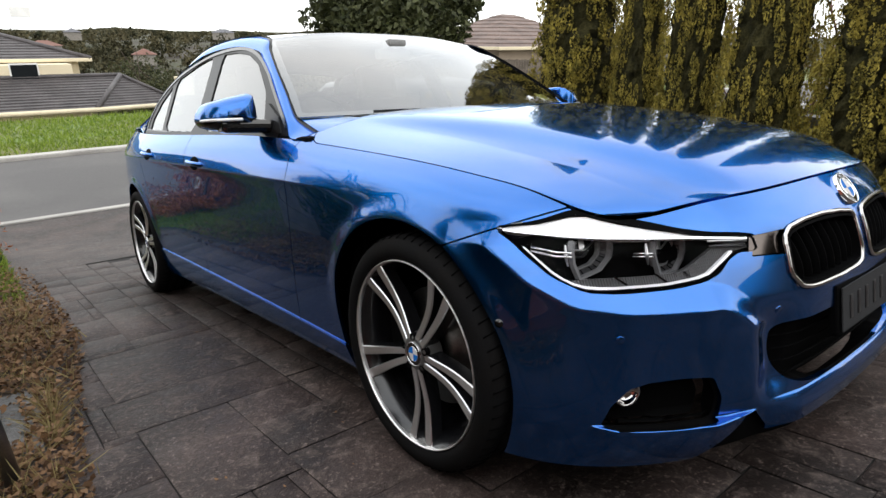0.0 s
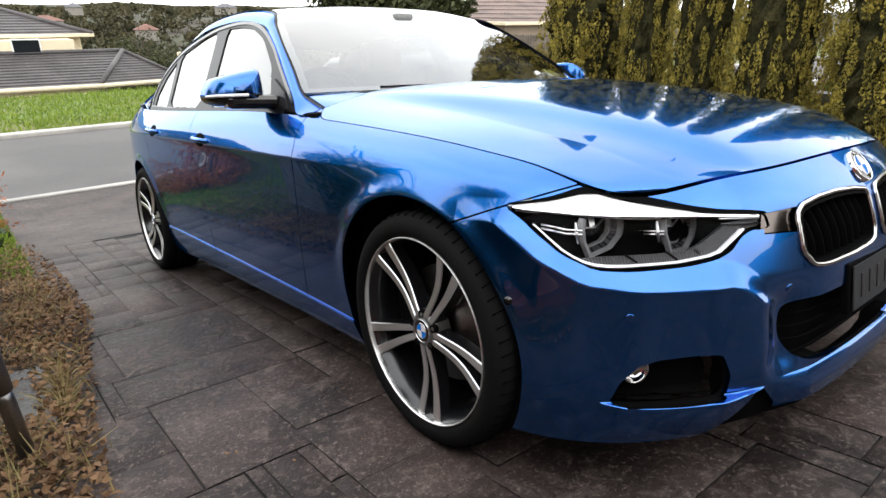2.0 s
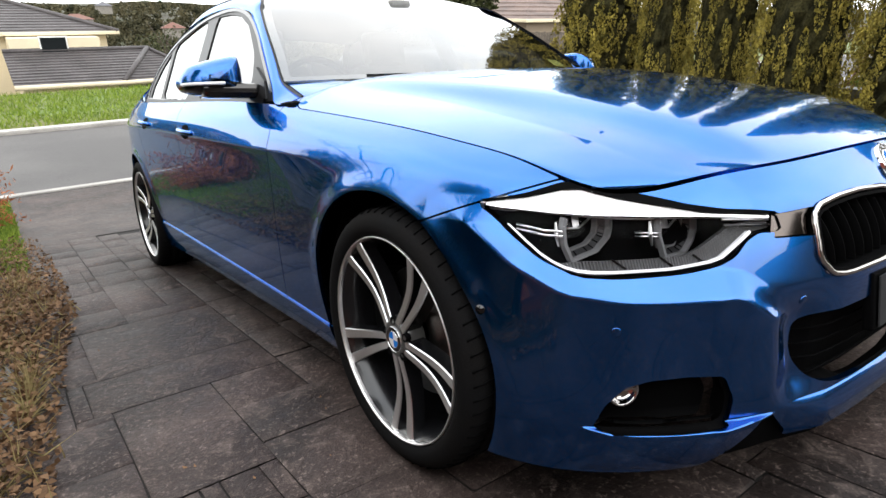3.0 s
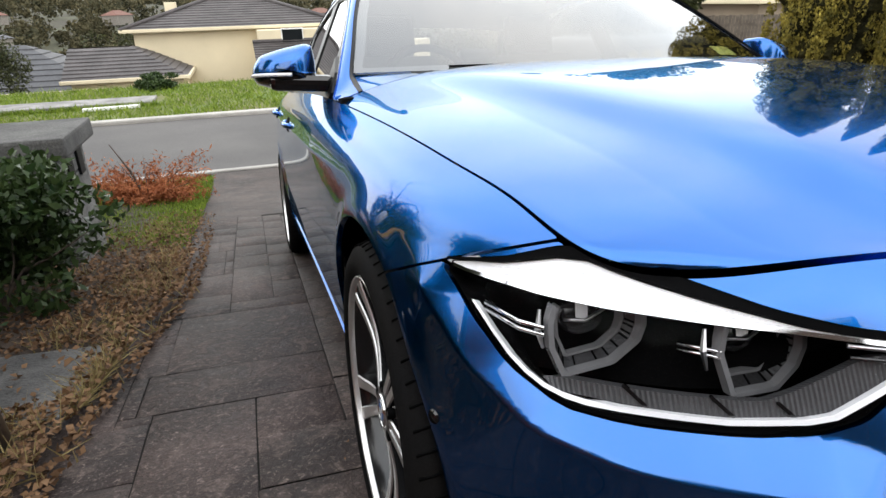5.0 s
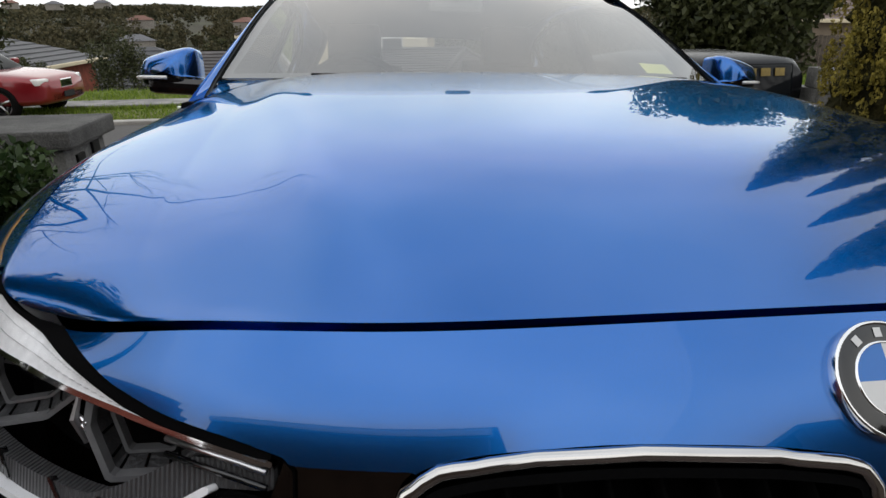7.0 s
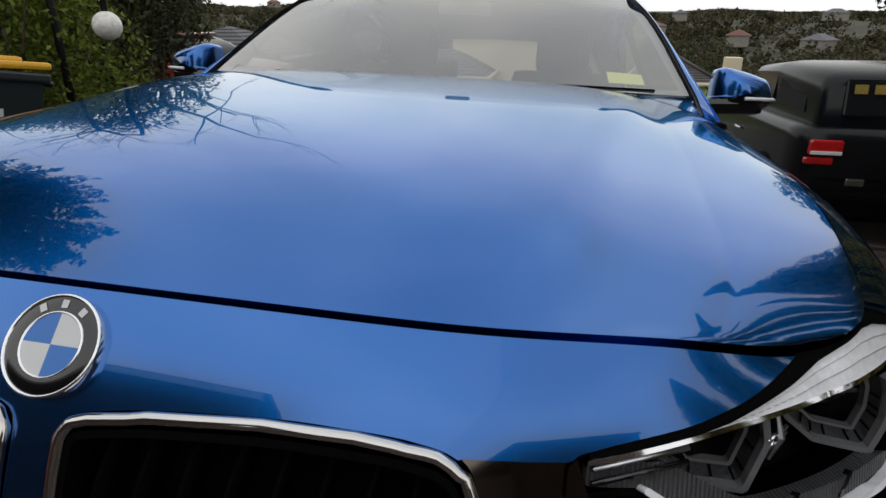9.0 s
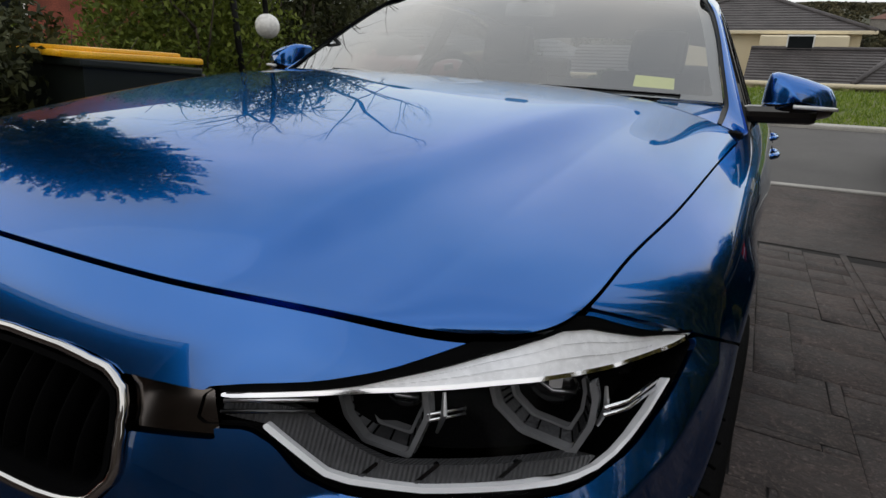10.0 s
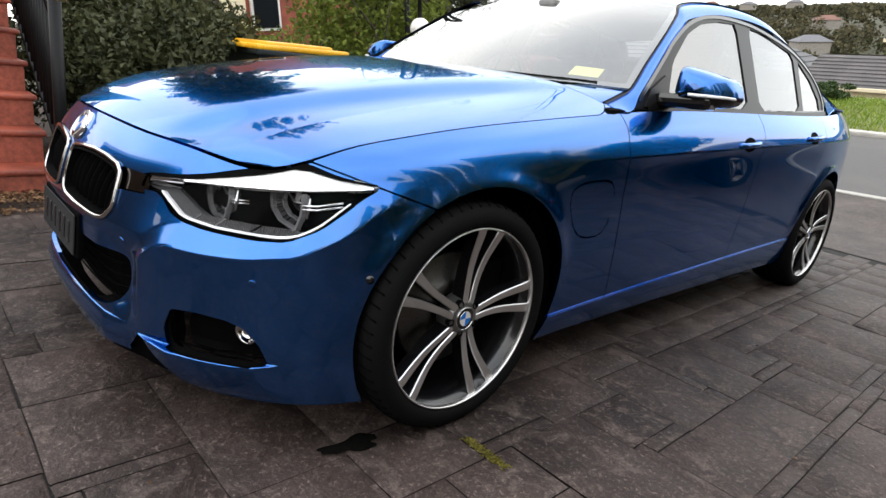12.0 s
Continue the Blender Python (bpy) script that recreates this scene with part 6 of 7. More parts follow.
for _ in range(9):
    branches(rng, (rng.normal() * .3, rng.normal() * .3, 0), (rng.normal() * .5, rng.normal() * .5, 1), 1.6, .022, 3, out, .5, 3)
mesh_part("limbs", *joined(*out), surface("reddish_twigs", (.17, .085, .070), rough=.8, vary=.3), bare_a)
shrub("low_shrub", on_drive(5.0, 1.0, .3), .5, .55, 2500, .05, leaf_bright, "small green shrub on the wall", 53)

# the leafless tree that shows in the paintwork
bare_b = thing("bare_tree", Matrix.Translation((-5.2, 8.0 - 1.6, -1.0)), "leafless deciduous tree near the street", "tree")
rng = np.random.default_rng(54)
trunk_, twigs = [], []
branches(rng, (0, 0, -.2), (.12, -.05, 1), 3.4, .11, 0, trunk_, .25)
for _ in range(8):
    branches(rng, (.25, -.1, float(rng.uniform(2.0, 3.2))), (rng.normal() * .9 + .3, rng.normal() * .9 - .2, .9), 2.3, .045, 3, twigs, .45, 3)
mesh_part("trunk", *joined(*trunk_), bark, bare_b)
mesh_part("limbs", *joined(*twigs), bark, bare_b, "bare spreading twigs")

# ---- the house at the head of the drive ----
own = thing("brick_house", Matrix.Translation((0, 0, 0)), "dark brown brick house front at the head of the drive", "house", kind="structure")
part("wall", block((5.4, .25, 2.75), (-3.34, -3.5, 1.55), .01), dark_brick, own)
part("fascia", block((5.5, .10, .18), (-3.34, -3.37, 2.92), .01), white_paint, own, "pale fascia board")
part("roof", block((5.7, 4.4, .12), (-3.38, -5.55, 3.0), .01), roof_tile, own)
# added out of view: a dark wall and roof that hold light off the bumper
garage = thing("brick_garage", Matrix.Translation((0, 0, 0)), "unseen dark wall and roof added behind the camera to block light", "garage", kind="structure")
part("wall", block((4.2, .25, 2.8), (5.2, -4.85, 1.6), .01), dark_brick, garage)
part("roof", block((4.4, 4.4, .12), (5.25, -6.9, 3.06), .01), roof_tile, garage)
# added out of view: overlapping boards that shut out low sky between the walls
gate = thing("side_gate", Matrix.Translation((0, 0, 0)), "unseen timber boards added to close off the sky behind the camera", "gate", kind="structure")
for k in range(14):
    part("board", block((.29, .05, 1.7), (-.76 + k * .285, -4.9, 1.25), .006), timber_fence, gate)


# ---- houses across the street ----
def hip_roof(name, x0, x1, y0, y1, z, rise, material, parent, over=.5, courses=9, gable=False):
    """A hipped roof built of lapped courses of tiles; gable: with an upright end towards -x."""
    x0, x1, y0, y1 = x0 - over, x1 + over, y0 - over, y1 + over
    half = min(x1 - x0, y1 - y0) / 2
    vs, fs = [], []
    for k in range(courses):
        for e, lift in ((k / courses, .045), ((k + 1) / courses, .0)):
            d, h_ = half * e, z + rise * e + lift
            e0 = 0 if gable else d
            vs += [(x0 + e0, y0 + d, h_), (x1 - d, y0 + d, h_), (x1 - d, y1 - d, h_), (x0 + e0, y1 - d, h_)]
        o = k * 8
        for a in range(4):
            b = (a + 1) % 4
            fs.append((o + a, o + b, o + 4 + b, o + 4 + a))
            if k:
                fs.append((o - 4 + a, o - 4 + b, o + b, o + a))
    ob = mesh_part(name, vs, fs, material, parent, smooth=False)
    part("gutter", block((x1 - x0 + .1, y1 - y0 + .1, .16), ((x0 + x1) / 2, (y0 + y1) / 2, z - .02), .03), render_wall if parent.get("category") == "house" else white_paint, parent, "pale gutter")
    return ob


def ridge_caps(parent, x0, x1, y0, y1, z, rise, material, over=.5):
    x0, x1, y0, y1 = x0 - over, x1 + over, y0 - over, y1 + over
    half = min(x1 - x0, y1 - y0) / 2
    top = z + rise + .05
    wide = (x1 - x0) >= (y1 - y0)
    a = (x0 + half, (y0 + y1) / 2, top) if wide else ((x0 + x1) / 2, y0 + half, top)
    b = (x1 - half, (y0 + y1) / 2, top) if wide else ((x0 + x1) / 2, y1 - half, top)
    near = [((x0, y0, z + .06), a), ((x1, y0, z + .06), b if wide else a), ((x0, y1, z + .06), a if wide else b), ((x1, y1, z + .06), b), (a, b)]
    for p, q in near:
        mesh_part("ridge_cap", *tube([p, q], .11, 8), material, parent)


def window_unit(parent, x, y, z, w, h_, along="x"):
    size = (w, .08, h_) if along == "x" else (.08, w, h_)
    win = part("window", block((size[0] + .12, size[1] + .02, size[2] + .12) if along == "x" else (size[0] + .02, size[1] + .12, size[2] + .12), (x, y, z), .01), white_paint, parent, "white-framed window")
    part("pane", block(size, (x, y - .03 if along == "x" else y, z) if along == "x" else (x + .03, y, z), .0), window_dark, win)


house = thing("cream_house", Matrix.Identity(4), "cream rendered house with grey-brown tiled hip roof", "house")
part("wall", block((10.2, 9, 5.2), (-1.0, 39, -2.65), .02), render_wall, house)
hip_roof("roof", -6.1, 4.1, 34.5, 43.5, -.05, 1.65, roof_tile, house, courses=14)
ridge_caps(house, -6.1, 4.1, 34.5, 43.5, -.05, 1.65, roof_tile)
part("garage_wall", block((4.7, 5.6, 3.2), (-6.1, 33.2, -3.45), .02), render_wall, house)
hip_roof("garage_roof", -8.4, -3.8, 30.4, 36, -1.95, 1.25, roof_tile, house, .35, 9, True)
part("side_wall", block((3.6, 2, 3.4), (1.7, 33.6, -1.9), .02), render_wall, house)
part("wing_wall", block((3.6, 2.6, 3), (1.7, 31.1, -3.5), .02), render_wall, house)
# the low wing's roof: a long front slope that turns a blunt corner, in lapped courses
eave = [Vector((-.4, 29.4, -1.95)), Vector((3.7, 29.4, -1.97)), Vector((8.0, 31.8, -2.15))]
crest = [Vector((-.4, 32.6, -.79)), Vector((5.5, 32.6, -.79)), Vector((5.6, 32.7, -.80))]
vs, fs = [], []
for k in range(12):
    for e, lift in ((k / 12, .05), ((k + 1) / 12, 0)):
        vs += [a.lerp(b, e) + Vector((0, 0, lift)) for a, b in zip(eave, crest)]
    o = k * 6
    fs += [(o, o + 1, o + 4, o + 3), (o + 1, o + 2, o + 5, o + 4)]
    if k:
        fs += [(o - 3, o - 2, o + 1, o), (o - 2, o - 1, o + 2, o + 1)]
mesh_part("wing_roof", vs, fs, roof_tile, house, "low tiled roof of the wing", smooth=False)
for a_, b_, r_ in ((eave[1], crest[1], .11), (crest[0], crest[1], .10), (crest[1], eave[2], .08)):
    mesh_part("ridge_cap", *tube([tuple(a_ + Vector((0, 0, .06))), tuple(b_ + Vector((0, 0, .05)))], r_, 8), roof_tile, house)
mesh_part("gutter", *tube([tuple(q + Vector((0, -.06, -.04))) for q in eave], .10, 8), render_wall, house, "pale gutter")
window_unit(house, 1.6, 32.58, -.50, 1.0, .62)
part("chimney", block((.75, .75, 1.6), (8.6, 33, -1.75), .03), render_wall, house, "cream chimney stack")
part("chimney", block((.6, .6, .9), (-4.4, 38, .8), .03), render_wall, house, "cream chimney stack")
part("vent", block((.9, .5, .5), (2.6, 39, 2.2), .03), white_paint, house)

orange = thing("orange_brick_house", Matrix.Identity(4), "orange brick house with dark roof and white windows", "house")
part("wall", block((7, 7, 3.4), (-17.0, 29.5, -2.6), .02), red_brick, orange)
hip_roof("roof", -20.5, -13.5, 26, 33, -.95, 1.4, roof_grey, orange)
for x in (-15.6, -14.4, -17.2):
    window_unit(orange, x, 25.95, -1.9, .7, 1.3)
grey_house = thing("grey_roofed_house", Matrix.Identity(4), "low house with long grey tiled roof", "house")
part("wall", block((9, 6, 3), (-12.0, 37, -4.4), .02), render_wall, grey_house)
hip_roof("roof", -16.5, -8.0, 33, 40, -2.6, 2.0, roof_grey, grey_house)
brick2 = thing("neighbour_brick_house", Matrix.Identity(4), "red brick neighbouring house with white window", "house")
part("wall", block((.4, 9, 5.0), (-12.2, 6.0, .9), .02), red_brick, brick2)
window_unit(brick2, -11.98, 5.85, 1.25, .6, .75, "y")
part("end_wall", block((.3, 1.8, 2.6), (-11.7, 4.3, .4), .02), render_wall, brick2, "pale end wall")
roof3 = thing("brown_roofed_house", Matrix.Identity(4), "brown-roofed house behind a timber fence", "house")
part("wall", block((9, 8, 3), (25.5, 26, -.9), .02), tan_wall, roof3)
hip_roof("roof", 21, 30, 22, 30, .60, 1.8, brown_tile, roof3)
fence = thing("paling_fence", Matrix.Translation((14.2, 20.6, -1.25)) @ pose(0, 0, 0, 0, 0, -28), "weathered grey timber paling fence on the lawn", "fence")
for k in range(70):
    part("paling", block((.115, .02, 1.45 + .03 * math.sin(k * 2.3)), (k * .125, 0, .72), .004), timber_fence, fence)
for z in (.35, 1.1):
    part("rail", block((8.8, .05, .08), (4.3, .04, z), .005), timber_fence, fence)

# large dark tree behind the fence
big = thing("large_tree", Matrix.Translation((12.4, 19.0, -1.7)), "large dark evergreen tree beyond the street", "tree")
rng = np.random.default_rng(61)
mesh_part("trunk", *joined(*tree_frame(rng, 5.6, .35, 1.7, 16, .2)), bark, big)
v, f = leaf_cloud(crown_points(34000, 3.0, 6.2, .3, rng, 110, .30, .35), .26, rng, aspect=.5)
quick_mesh("crown", v, f, leaf_dark, big)
for k, (x, y, r, h_, mat) in enumerate(((-10.2, 27.0, 1.2, 3.6, leaf_dark), (-7.7, 43, 3.0, 5.5, leaf_dark), (9.8, 46, 3.0, 5.6, leaf_dark), (-3.2, 16.2, .55, .5, leaf_camellia), (-13.0, 25.5, 1.0, 2.2, leaf_dark), (-21, 31, 3.0, 6.0, leaf_dark))):
    t_ = thing("street_tree" if r > 1 else "low_bush", Matrix.Translation((x, y, float(land_z(np.array(x), np.array(y))) - .1)), "dark green tree beyond the street" if r > 1 else "low green bush on the verge", "tree" if r > 1 else "shrub")
    rng = np.random.default_rng(70 + k)
    out = []
    branches(rng, (0, 0, -.2), (0, 0, 1), h_ * .6, .05 * r + .02, 2, out, .25, 3)
    mesh_part("trunk", *joined(*out), bark, t_)
    v, f = leaf_cloud(crown_points(5200, r, h_ * .9, h_ * .12, rng, 44, .32, .4), .05 + .06 * r, rng, aspect=.5)
    quick_mesh("crown", v, f, mat, t_)

# woods and roofs over the valley
rng = np.random.default_rng(81)
places = []
for k in range(2700):
    d = rng.uniform(50, 330) if k < 1000 else rng.uniform(300, 1300)
    a = rng.uniform(-1.05, 1.0)
    x, y = d * math.sin(a), d * math.cos(a)
    r = rng.uniform(1.5, 3.4) * (1 + d / 400)
    z = float(land_z(np.array(x), np.array(y)))
    h_ = min(r * rng.uniform(1.2, 2.4), 1.2 + d * (.004 + .0084 * min(1, max(0, -a * 6)) + .003 * math.sin(9 * a) * math.sin(31 * a + 1)) - z)
    if h_ < 1:
        continue
    places.append(crown_points(330 if k < 1000 else 110, r, h_, 0, rng, 14, .42, .5) + (x, y, z))
centres = np.concatenate(places)
reach = np.hypot(centres[:, 0], centres[:, 1])
v, f = leaf_cloud(centres, .20 + reach / 260, rng, aspect=.7)
tagged(quick_mesh("far_woods", v, f, wood_far), "dark green and brown woods across the valley", "woods", kind="stuff")
far_wall = surface("far_house_wall", (.22, .20, .175), rough=.8)
far_roofs = (surface("far_roof_red", (.16, .075, .055), rough=.8), surface("far_roof_grey", (.12, .12, .13), rough=.8))
for k in range(18):
    d, a = rng.uniform(200, 520), rng.uniform(-1.0, .75)
    x, y = d * math.sin(a), d * math.cos(a)
    z = float(land_z(np.array(x), np.array(y))) + 3.5 + d / 80
    hs = thing("far_house", Matrix.Translation((x, y, z)) @ pose(0, 0, 0, 0, 0, float(rng.uniform(0, 90))), "distant pale house among the trees", "house", "distant houses")
    part("wall", block((9, 7, 3.6), (0, 0, 1.5), .02), far_wall, hs)
    vs = [(-5, -4, 3.3), (5, -4, 3.3), (5, 4, 3.3), (-5, 4, 3.3), (-2, 0, 5.2), (2, 0, 5.2)]
    mesh_part("roof", vs, [(0, 1, 5, 4), (1, 2, 5), (2, 3, 4, 5), (3, 0, 4), (3, 2, 1, 0)], far_roofs[k % 2], hs, smooth=False)


# ---- parked vehicles ----
def vehicle_wheel(parent, x, y, r, side, face):
    w = thing("wheel", Matrix.Translation((x, y, r)), "", "")
    w.parent = parent
    prof = [(side * a, b) for a, b in ((-.20, r * .70), (-.20, r * .96), (-.17, r), (-.03, r), (0, r * .95), (.004, r * .82), (-.01, r * .72))]
    vs, fs = revolve(prof if side < 0 else prof[::-1], 40)
    mesh_part("tyre", vs, fs, rubber, w)
    prof = [(side * a, b) for a, b in ((-.01, r * .73), (-.012, r * .66), (-.08, r * .60), (-.10, .02))]
    vs, fs = revolve(prof if side > 0 else prof[::-1], 40)
    mesh_part("rim", vs, fs, rim_dark, w)
    for k in range(5):
        a = 2 * math.pi * k / 5 + .3
        p = [(side * -.025, .03 * math.cos(a), .03 * math.sin(a)), (side * -.02, r * .66 * math.cos(a), r * .66 * math.sin(a))]
        mesh_part("spoke", *tube(p, [.032, .022], 6, flat=.6), face, w)


def loft_body(name, stations, material, parent, label="", n=40, power=.45):
    """A body out of rounded cross-sections: y, half width, low, high."""
    vs, fs = [], []
    for y, hw, lo, hi in stations:
        for k in range(n):
            a = 2 * math.pi * k / n
            c, s_ = math.cos(a), math.sin(a)
            vs.append((hw * math.copysign(abs(c) ** power, c), y, (lo + hi) / 2 + (hi - lo) / 2 * math.copysign(abs(s_) ** power, s_)))
    m = len(stations)
    for i in range(m - 1):
        for k in range(n):
            fs.append((i * n + k, i * n + (k + 1) % n, (i + 1) * n + (k + 1) % n, (i + 1) * n + k))
    fs.append(tuple(range(n))[::-1])
    fs.append(tuple((m - 1) * n + k for k in range(n)))
    return mesh_part(name, vs, fs, material, parent, label)


ute = thing("black_ute", pose(3.30, 4.50, -.885, -1.2), "black utility car with a canopy parked on the drive", "car")
loft_body("body", [(.0, .80, .42, .96), (.04, .88, .30, 1.05), (.4, .92, .24, 1.07), (1.6, .93, .22, 1.05), (2.8, .93, .22, 1.00), (3.8, .91, .24, .90), (4.5, .84, .28, .80), (4.8, .66, .34, .72)], black_paint, ute, power=.20, n=64)
loft_body("canopy", [(.16, .74, .80, 1.40), (.30, .76, .80, 1.50), (1.4, .75, .80, 1.54), (2.3, .72, .80, 1.46), (2.9, .67, .80, 1.18), (3.2, .60, .80, 1.0)], black_paint, ute, power=.26, n=64)
for s_ in (-1, 1):
    for y in (.85, 3.70):
        vs, fs = revolve([(s_ * .60, .37), (s_ * .945, .37), (s_ * .950, .345)], 40)
        mesh_part("arch", [(x, yy + y, z + .33) for x, yy, z in vs if True], [f for f in fs], black_matt, ute)
        vehicle_wheel(ute, s_ * .955, y, .335, s_, satin)
    vs = [(s_ * .772, .50, 1.13), (s_ * .772, 1.30, 1.13), (s_ * .745, 1.30, 1.42), (s_ * .745, .56, 1.40)]
    mesh_part("side_window", vs, [(0, 1, 2, 3)], window_dark, ute, smooth=False)
    vs = [(s_ * .770, 1.42, 1.13), (s_ * .745, 2.72, 1.08), (s_ * .725, 2.25, 1.38), (s_ * .745, 1.45, 1.42)]
    mesh_part("side_window", vs, [(0, 1, 2, 3)], window_dark, ute, smooth=False)
    tail = part("tail_lamp", block((.26, .07, .13), (s_ * .72, .02, .90), .02), tail_red, ute, "red tail lamp with clear band")
    part("clear_band", block((.24, .02, .03), (s_ * .72, -.02, .86), .006), indicator, tail)
    part("lower_lamp", block((.22, .07, .06), (s_ * .76, .02, .79), .015), tail_red, tail)
    part("door_mirror", block((.18, .12, .13), (s_ * 1.0, 2.75, 1.0), .03), black_paint, ute)
    mesh_part("door_handle", *tube([(s_ * .945, 1.75, .80), (s_ * .96, 1.85, .80), (s_ * .945, 1.95, .80)], .014, 8), satin, ute)
part("rear_window", block((1.22, .02, .30), (0, .150, 1.29), .02, (-10, 0, 0)), window_dark, ute)
for k in range(7):
    part("window_lettering", block((.10, .004, .075), (-.50 + k * .150 + (.06 if k > 2 else 0), .137, 1.365), .002, (-10, 0, 0)), decal_yellow, ute, "unreadable yellow lettering bars")
part("bumper", block((1.72, .16, .24), (0, -.03, .42), .05), black_matt, ute)
part("rear_plate", block((.36, .01, .11), (0, -.115, .46), .003), plate_grey, ute)
part("rear_badge", block((.14, .01, .06), (-.45, -.005, .62), .01), satin, ute)
part("tailgate_line", block((1.5, .012, .012), (0, .0, .64), .003), black_matt, ute)

redcar = thing("red_suv", pose(-8.3, 12.75, -.86, 0, 0, 84), "shiny red car parked on the verge across the street", "car")
loft_body("body", [(-2.15, .62, .34, .74), (-2.0, .80, .28, .82), (-1.4, .88, .24, .90), (-.2, .90, .24, .97), (1.2, .90, .24, 1.0), (1.9, .84, .28, 1.0), (2.05, .70, .36, .92)], red_paint, redcar, power=.36)
loft_body("cabin", [(-1.0, .60, .80, .96), (-.5, .68, .80, 1.28), (.1, .70, .80, 1.46), (1.2, .70, .80, 1.46), (1.75, .66, .80, 1.20), (1.95, .62, .80, .98)], window_dark, redcar, power=.40)
part("roof", block((1.20, 1.5, .05), (0, .62, 1.455), .02), red_paint, redcar)
for s_ in (-1, 1):
    for y in (-1.30, 1.32):
        vehicle_wheel(redcar, s_ * .90, y, .34, s_, satin)
    part("headlamp", block((.30, .22, .13), (s_ * .64, -1.98, .72), .04, (0, 0, s_ * 22)), indicator, redcar, "clear headlamp")
    part("door_mirror", block((.18, .10, .12), (s_ * .98, -.62, 1.02), .03), red_paint, redcar)
part("grille", block((.42, .05, .17), (0, -2.13, .66), .02), chrome, redcar, "chrome grille")
part("lower_grille", block((1.1, .06, .14), (0, -2.12, .42), .02), black_matt, redcar)
part("front_plate", block((.36, .02, .11), (0, -2.17, .45), .003), plate_grey, redcar)

# ---- small litter on the drive ----
rng = np.random.default_rng(91)
pts = np.array([tuple(TILT @ Vector((x, y, .004))) for x, y in zip(rng.uniform(-1.6, 2.6, 170), rng.uniform(-1.2, 4.5, 170))])
v, f = leaf_cloud(pts, .013, rng, flat=.85, aspect=.5)
tagged(quick_mesh("drive_litter", v, f, leaf_litter), "tiny dry leaf scraps on the drive", "leaves", kind="stuff")

# ---- a wet stain and a mossy joint by the wheel ----
wet = surface("wet_dark_stain", (.006, .0055, .005), rough=.22, vary=.2, scale=20, grain=.2, fine=90, bump=.1)
ring_ = []
for k in range(40):
    a = 2 * math.pi * k / 40
    r_ = 1 + .22 * math.sin(3 * a + .6) + .14 * math.sin(5 * a) + .07 * math.sin(9 * a + 2)
    ring_.append(TILT @ Vector((.832 + .030 * r_ * math.cos(a) + .10 * (math.sin(a) * .075 * r_), -.300 + .080 * r_ * math.sin(a), .0032)))
stain = mesh_part("wet_stain", [TILT @ Vector((.832, -.300, .0036))] + ring_, [(0, 1 + k, 1 + (k + 1) % 40) for k in range(40)], wet)
tagged(stain, "dark wet stain on the concrete by the wheel", "stain")
rng = np.random.default_rng(93)
pts = np.array([tuple(TILT @ Vector((x + rng.normal() * .004, y + rng.normal() * .006, .002))) for x, y in zip(rng.uniform(.97, 1.12, 420), rng.uniform(-.026, -.008, 420))])
v, f = leaf_cloud(pts, .009, rng, flat=.6, aspect=.6)
tagged(quick_mesh("moss", v, f, foliage("moss_tufts", (.030, .030, .006), (.20, .17, .030), .8, .1)), "yellow-green moss in a joint of the drive", "moss", kind="stuff")

# ---- stamped slabs of the drive ----
rng = np.random.default_rng(92)
UNIT = .05
NX, NY = 199, 280
taken, cells = np.zeros((NX, NY), bool), []


def lay_slab(i, j, w, d):
    """Takes a stretch of the pattern for one slab if it is free."""
    if i < 0 or j < 0 or i + w > NX or j + d > NY or taken[i:i + w, j:j + d].any():
        return False
    taken[i:i + w, j:j + d] = True
    cells.append((-1.74 + i * UNIT, -1.74 + (i + w) * UNIT, -6.93 + j * UNIT, -6.93 + (j + d) * UNIT))
    return True


# the slabs on both sides of the car: place of the corner and size
for x0, y0, w, d in ((-1.46, .21, .30, .60), (-1.16, -.05, .31, .35), (-1.16, .30, .41, .27), (-1.16, .57, .24, .24), (-1.51, .81, .58, .32), (-.92, .57, .34, .29), (-.92, .86, .34, .27),
                     (-1.46, 1.13, .53, .62), (-.92, 1.13, .40, .55), (-1.25, 1.85, .20, .65), (1.08, .09, .43, .29), (1.08, .38, .22, .25), (.97, .63, .33, .32), (.95, .95, .34, .26),
                     (1.30, .40, .25, .72), (1.17, 1.90, .38, .46), (1.17, 1.50, .37, .40), (1.00, 1.42, .17, .34), (.28, -.95, .36, .32), (-.10, -.95, .38, .21)):
    lay_slab(round((x0 + 1.74) / UNIT), round((y0 + 6.93) / UNIT), round(w / UNIT), round(d / UNIT))
SHAPES = [(6, 6), (8, 6), (6, 8), (12, 6), (6, 5), (8, 5), (5, 6), (6, 12), (9, 7), (4, 6), (6, 4), (11, 8)]
for j in range(NY):
    for i in range(NX):
        if taken[i, j]:
            continue
        order = rng.permutation(len(SHAPES))
        if any(lay_slab(i, j, *SHAPES[k]) for k in order):
            continue
        w = d = 1
        while w < 8 and i + w < NX and not taken[i + w, j]:
            w += 1
        while d < 6 and j + d < NY and not taken[i:i + w, j + d].any():
            d += 1
        lay_slab(i, j, w, d)


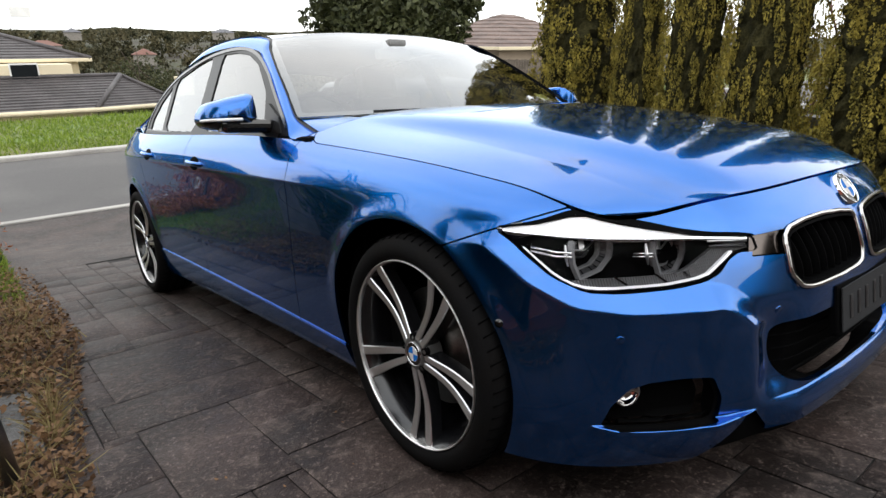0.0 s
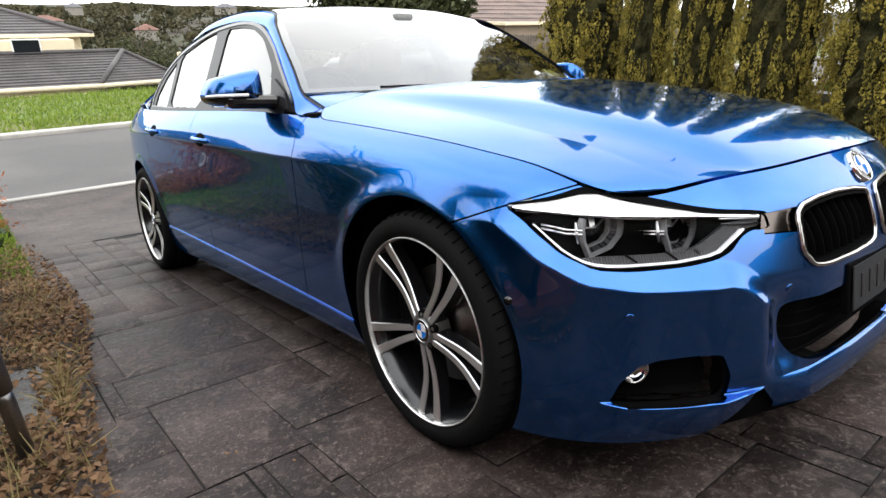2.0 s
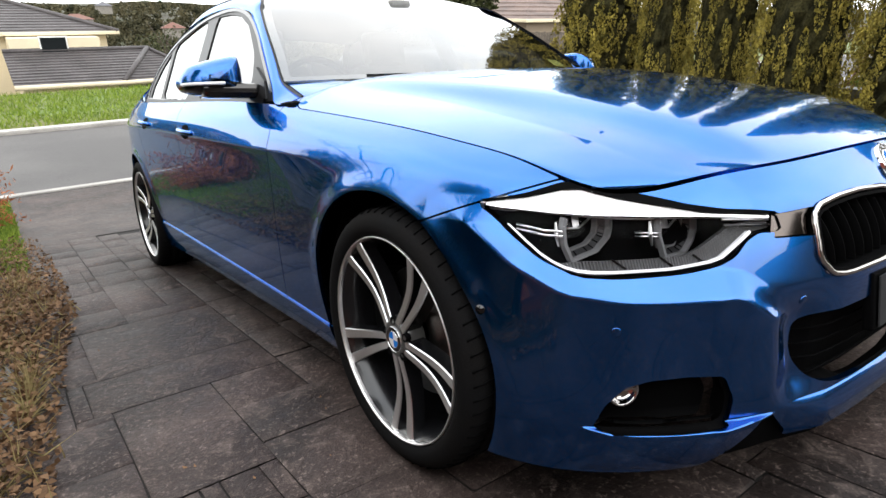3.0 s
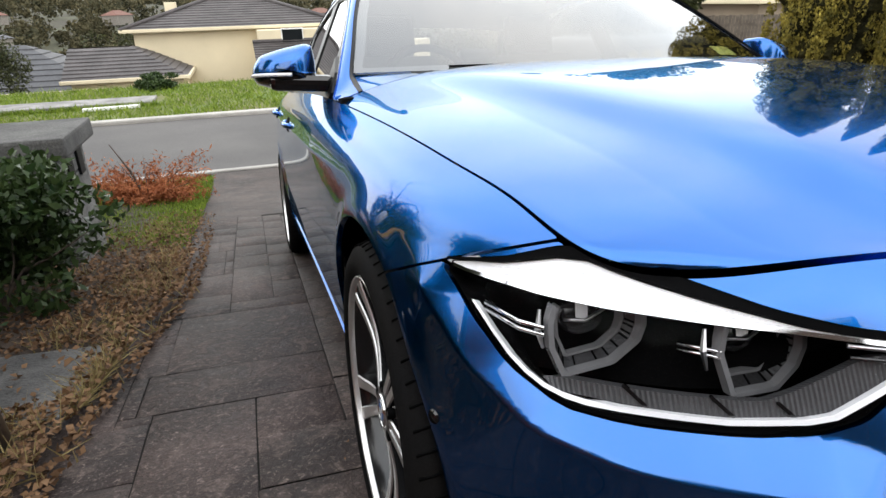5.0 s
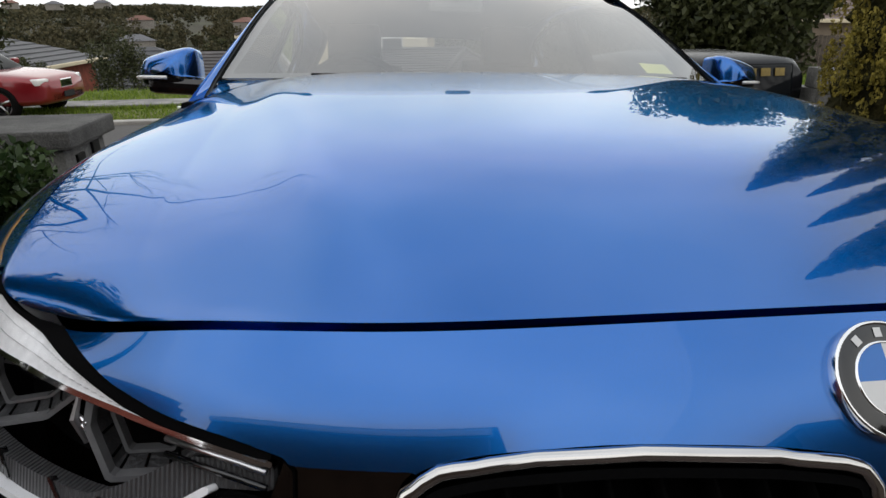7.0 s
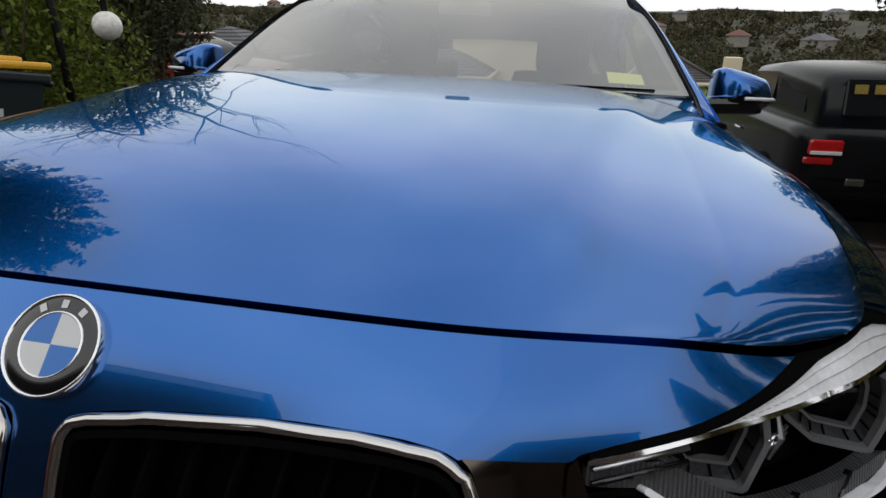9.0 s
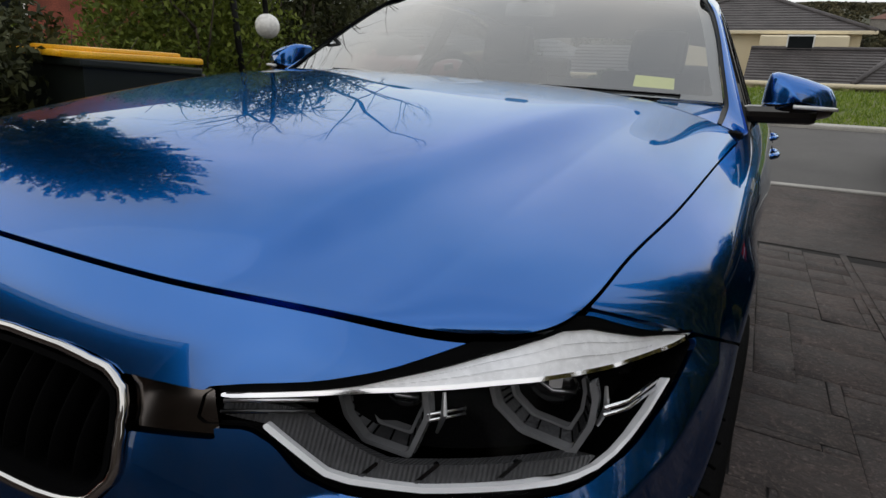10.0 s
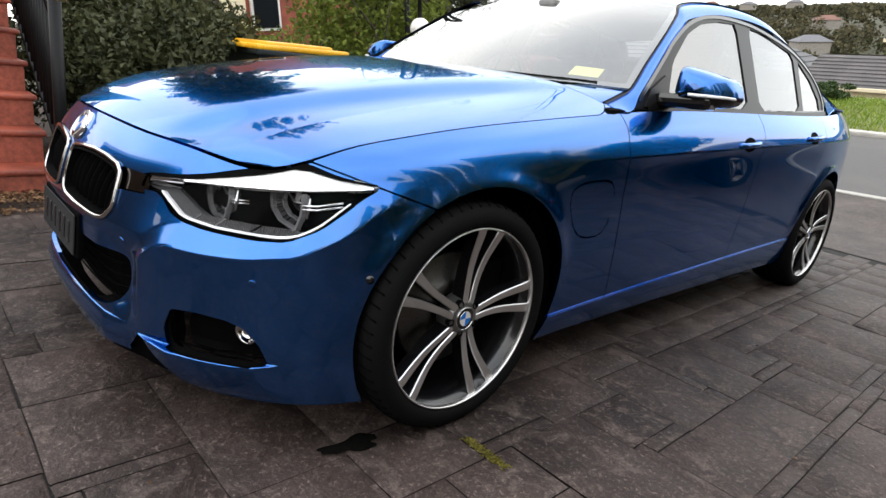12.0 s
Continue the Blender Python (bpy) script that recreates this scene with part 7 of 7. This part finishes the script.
def slab_mesh(w, d, seed):
    """One stamped slab: a gently uneven top with soft worn edges."""
    g = np.random.default_rng(seed)
    # each side's joint is more or less filled and worn
    gaps, deep = g.choice((.0008, .0016, .0024), 4), g.choice((.0012, .0026, .0036), 4)
    nx, ny = 5, 4
    xs = np.array([gaps[0], gaps[0] + .005, w / 2, w - gaps[1] - .005, w - gaps[1]])
    yy_ = np.array([gaps[2], gaps[2] + .005, d - gaps[3] - .005, d - gaps[3]])
    vs = []
    for i in range(nx):
        for j in range(ny):
            rim = i in (0, nx - 1) or j in (0, ny - 1)
            wob = g.normal() * .0014 if rim else 0
            low = max(deep[0] * (i == 0), deep[1] * (i == nx - 1), deep[2] * (j == 0), deep[3] * (j == ny - 1))
            vs.append((xs[i] + (wob if i in (0, nx - 1) else 0), yy_[j] + (wob if j in (0, ny - 1) else 0), -low if rim else g.normal() * .0008))
    fs = [(i * ny + j, (i + 1) * ny + j, (i + 1) * ny + j + 1, i * ny + j + 1) for i in range(nx - 1) for j in range(ny - 1)]
    return vs, fs


near_cells = sorted((c for c in cells if -1.8 < c[0] < 2.4 and -1.3 < c[2] < 3.6), key=lambda c: abs(c[2] - .6))
near_cells = near_cells[:300]
chosen = set(near_cells)
shared = {}
for x0, x1, y0, y1 in near_cells:
    key = (round(x1 - x0, 2), round(y1 - y0, 2), int(rng.integers(0, 5)))
    if key not in shared:
        vs, fs = slab_mesh(x1 - x0, y1 - y0, len(shared))
        me = bpy.data.meshes.new("slab")
        me.from_pydata(vs, [], fs)
        me.polygons.foreach_set("use_smooth", [True] * len(fs))
        me.materials.append(concrete)
        shared[key] = me
    s_ = new("slab", shared[key])
    s_.parent = drive
    s_.matrix_world = TILT @ Matrix.Translation((x0, y0, float(rng.normal() * .0008)))
rest = []
for k, c in enumerate(cells):
    if c not in chosen and c[2] < 4.05:
        vs, fs = slab_mesh(c[1] - c[0], c[3] - c[2], 500 + k)
        rest.append(([tuple(level_out(TILT @ (Vector(v) + Vector((c[0], c[2], 0))))) for v in vs], fs))
ob = mesh_part("far_slabs", *joined(*rest), concrete, drive)
tagged(ob, "more stamped concrete slabs", kind="stuff")
# the plain apron towards the street
ax_s, ay_s = np.linspace(-1.74, 8.18, 14), np.linspace(4.32, 7.0, 24)
mesh_part("apron", [level_out(TILT @ Vector((x, y, 0))) for x in ax_s for y in ay_s],
                  [(i * 24 + j, (i + 1) * 24 + j, (i + 1) * 24 + j + 1, i * 24 + j + 1) for i in range(13) for j in range(23)], concrete, drive, "plain concrete apron at the street")
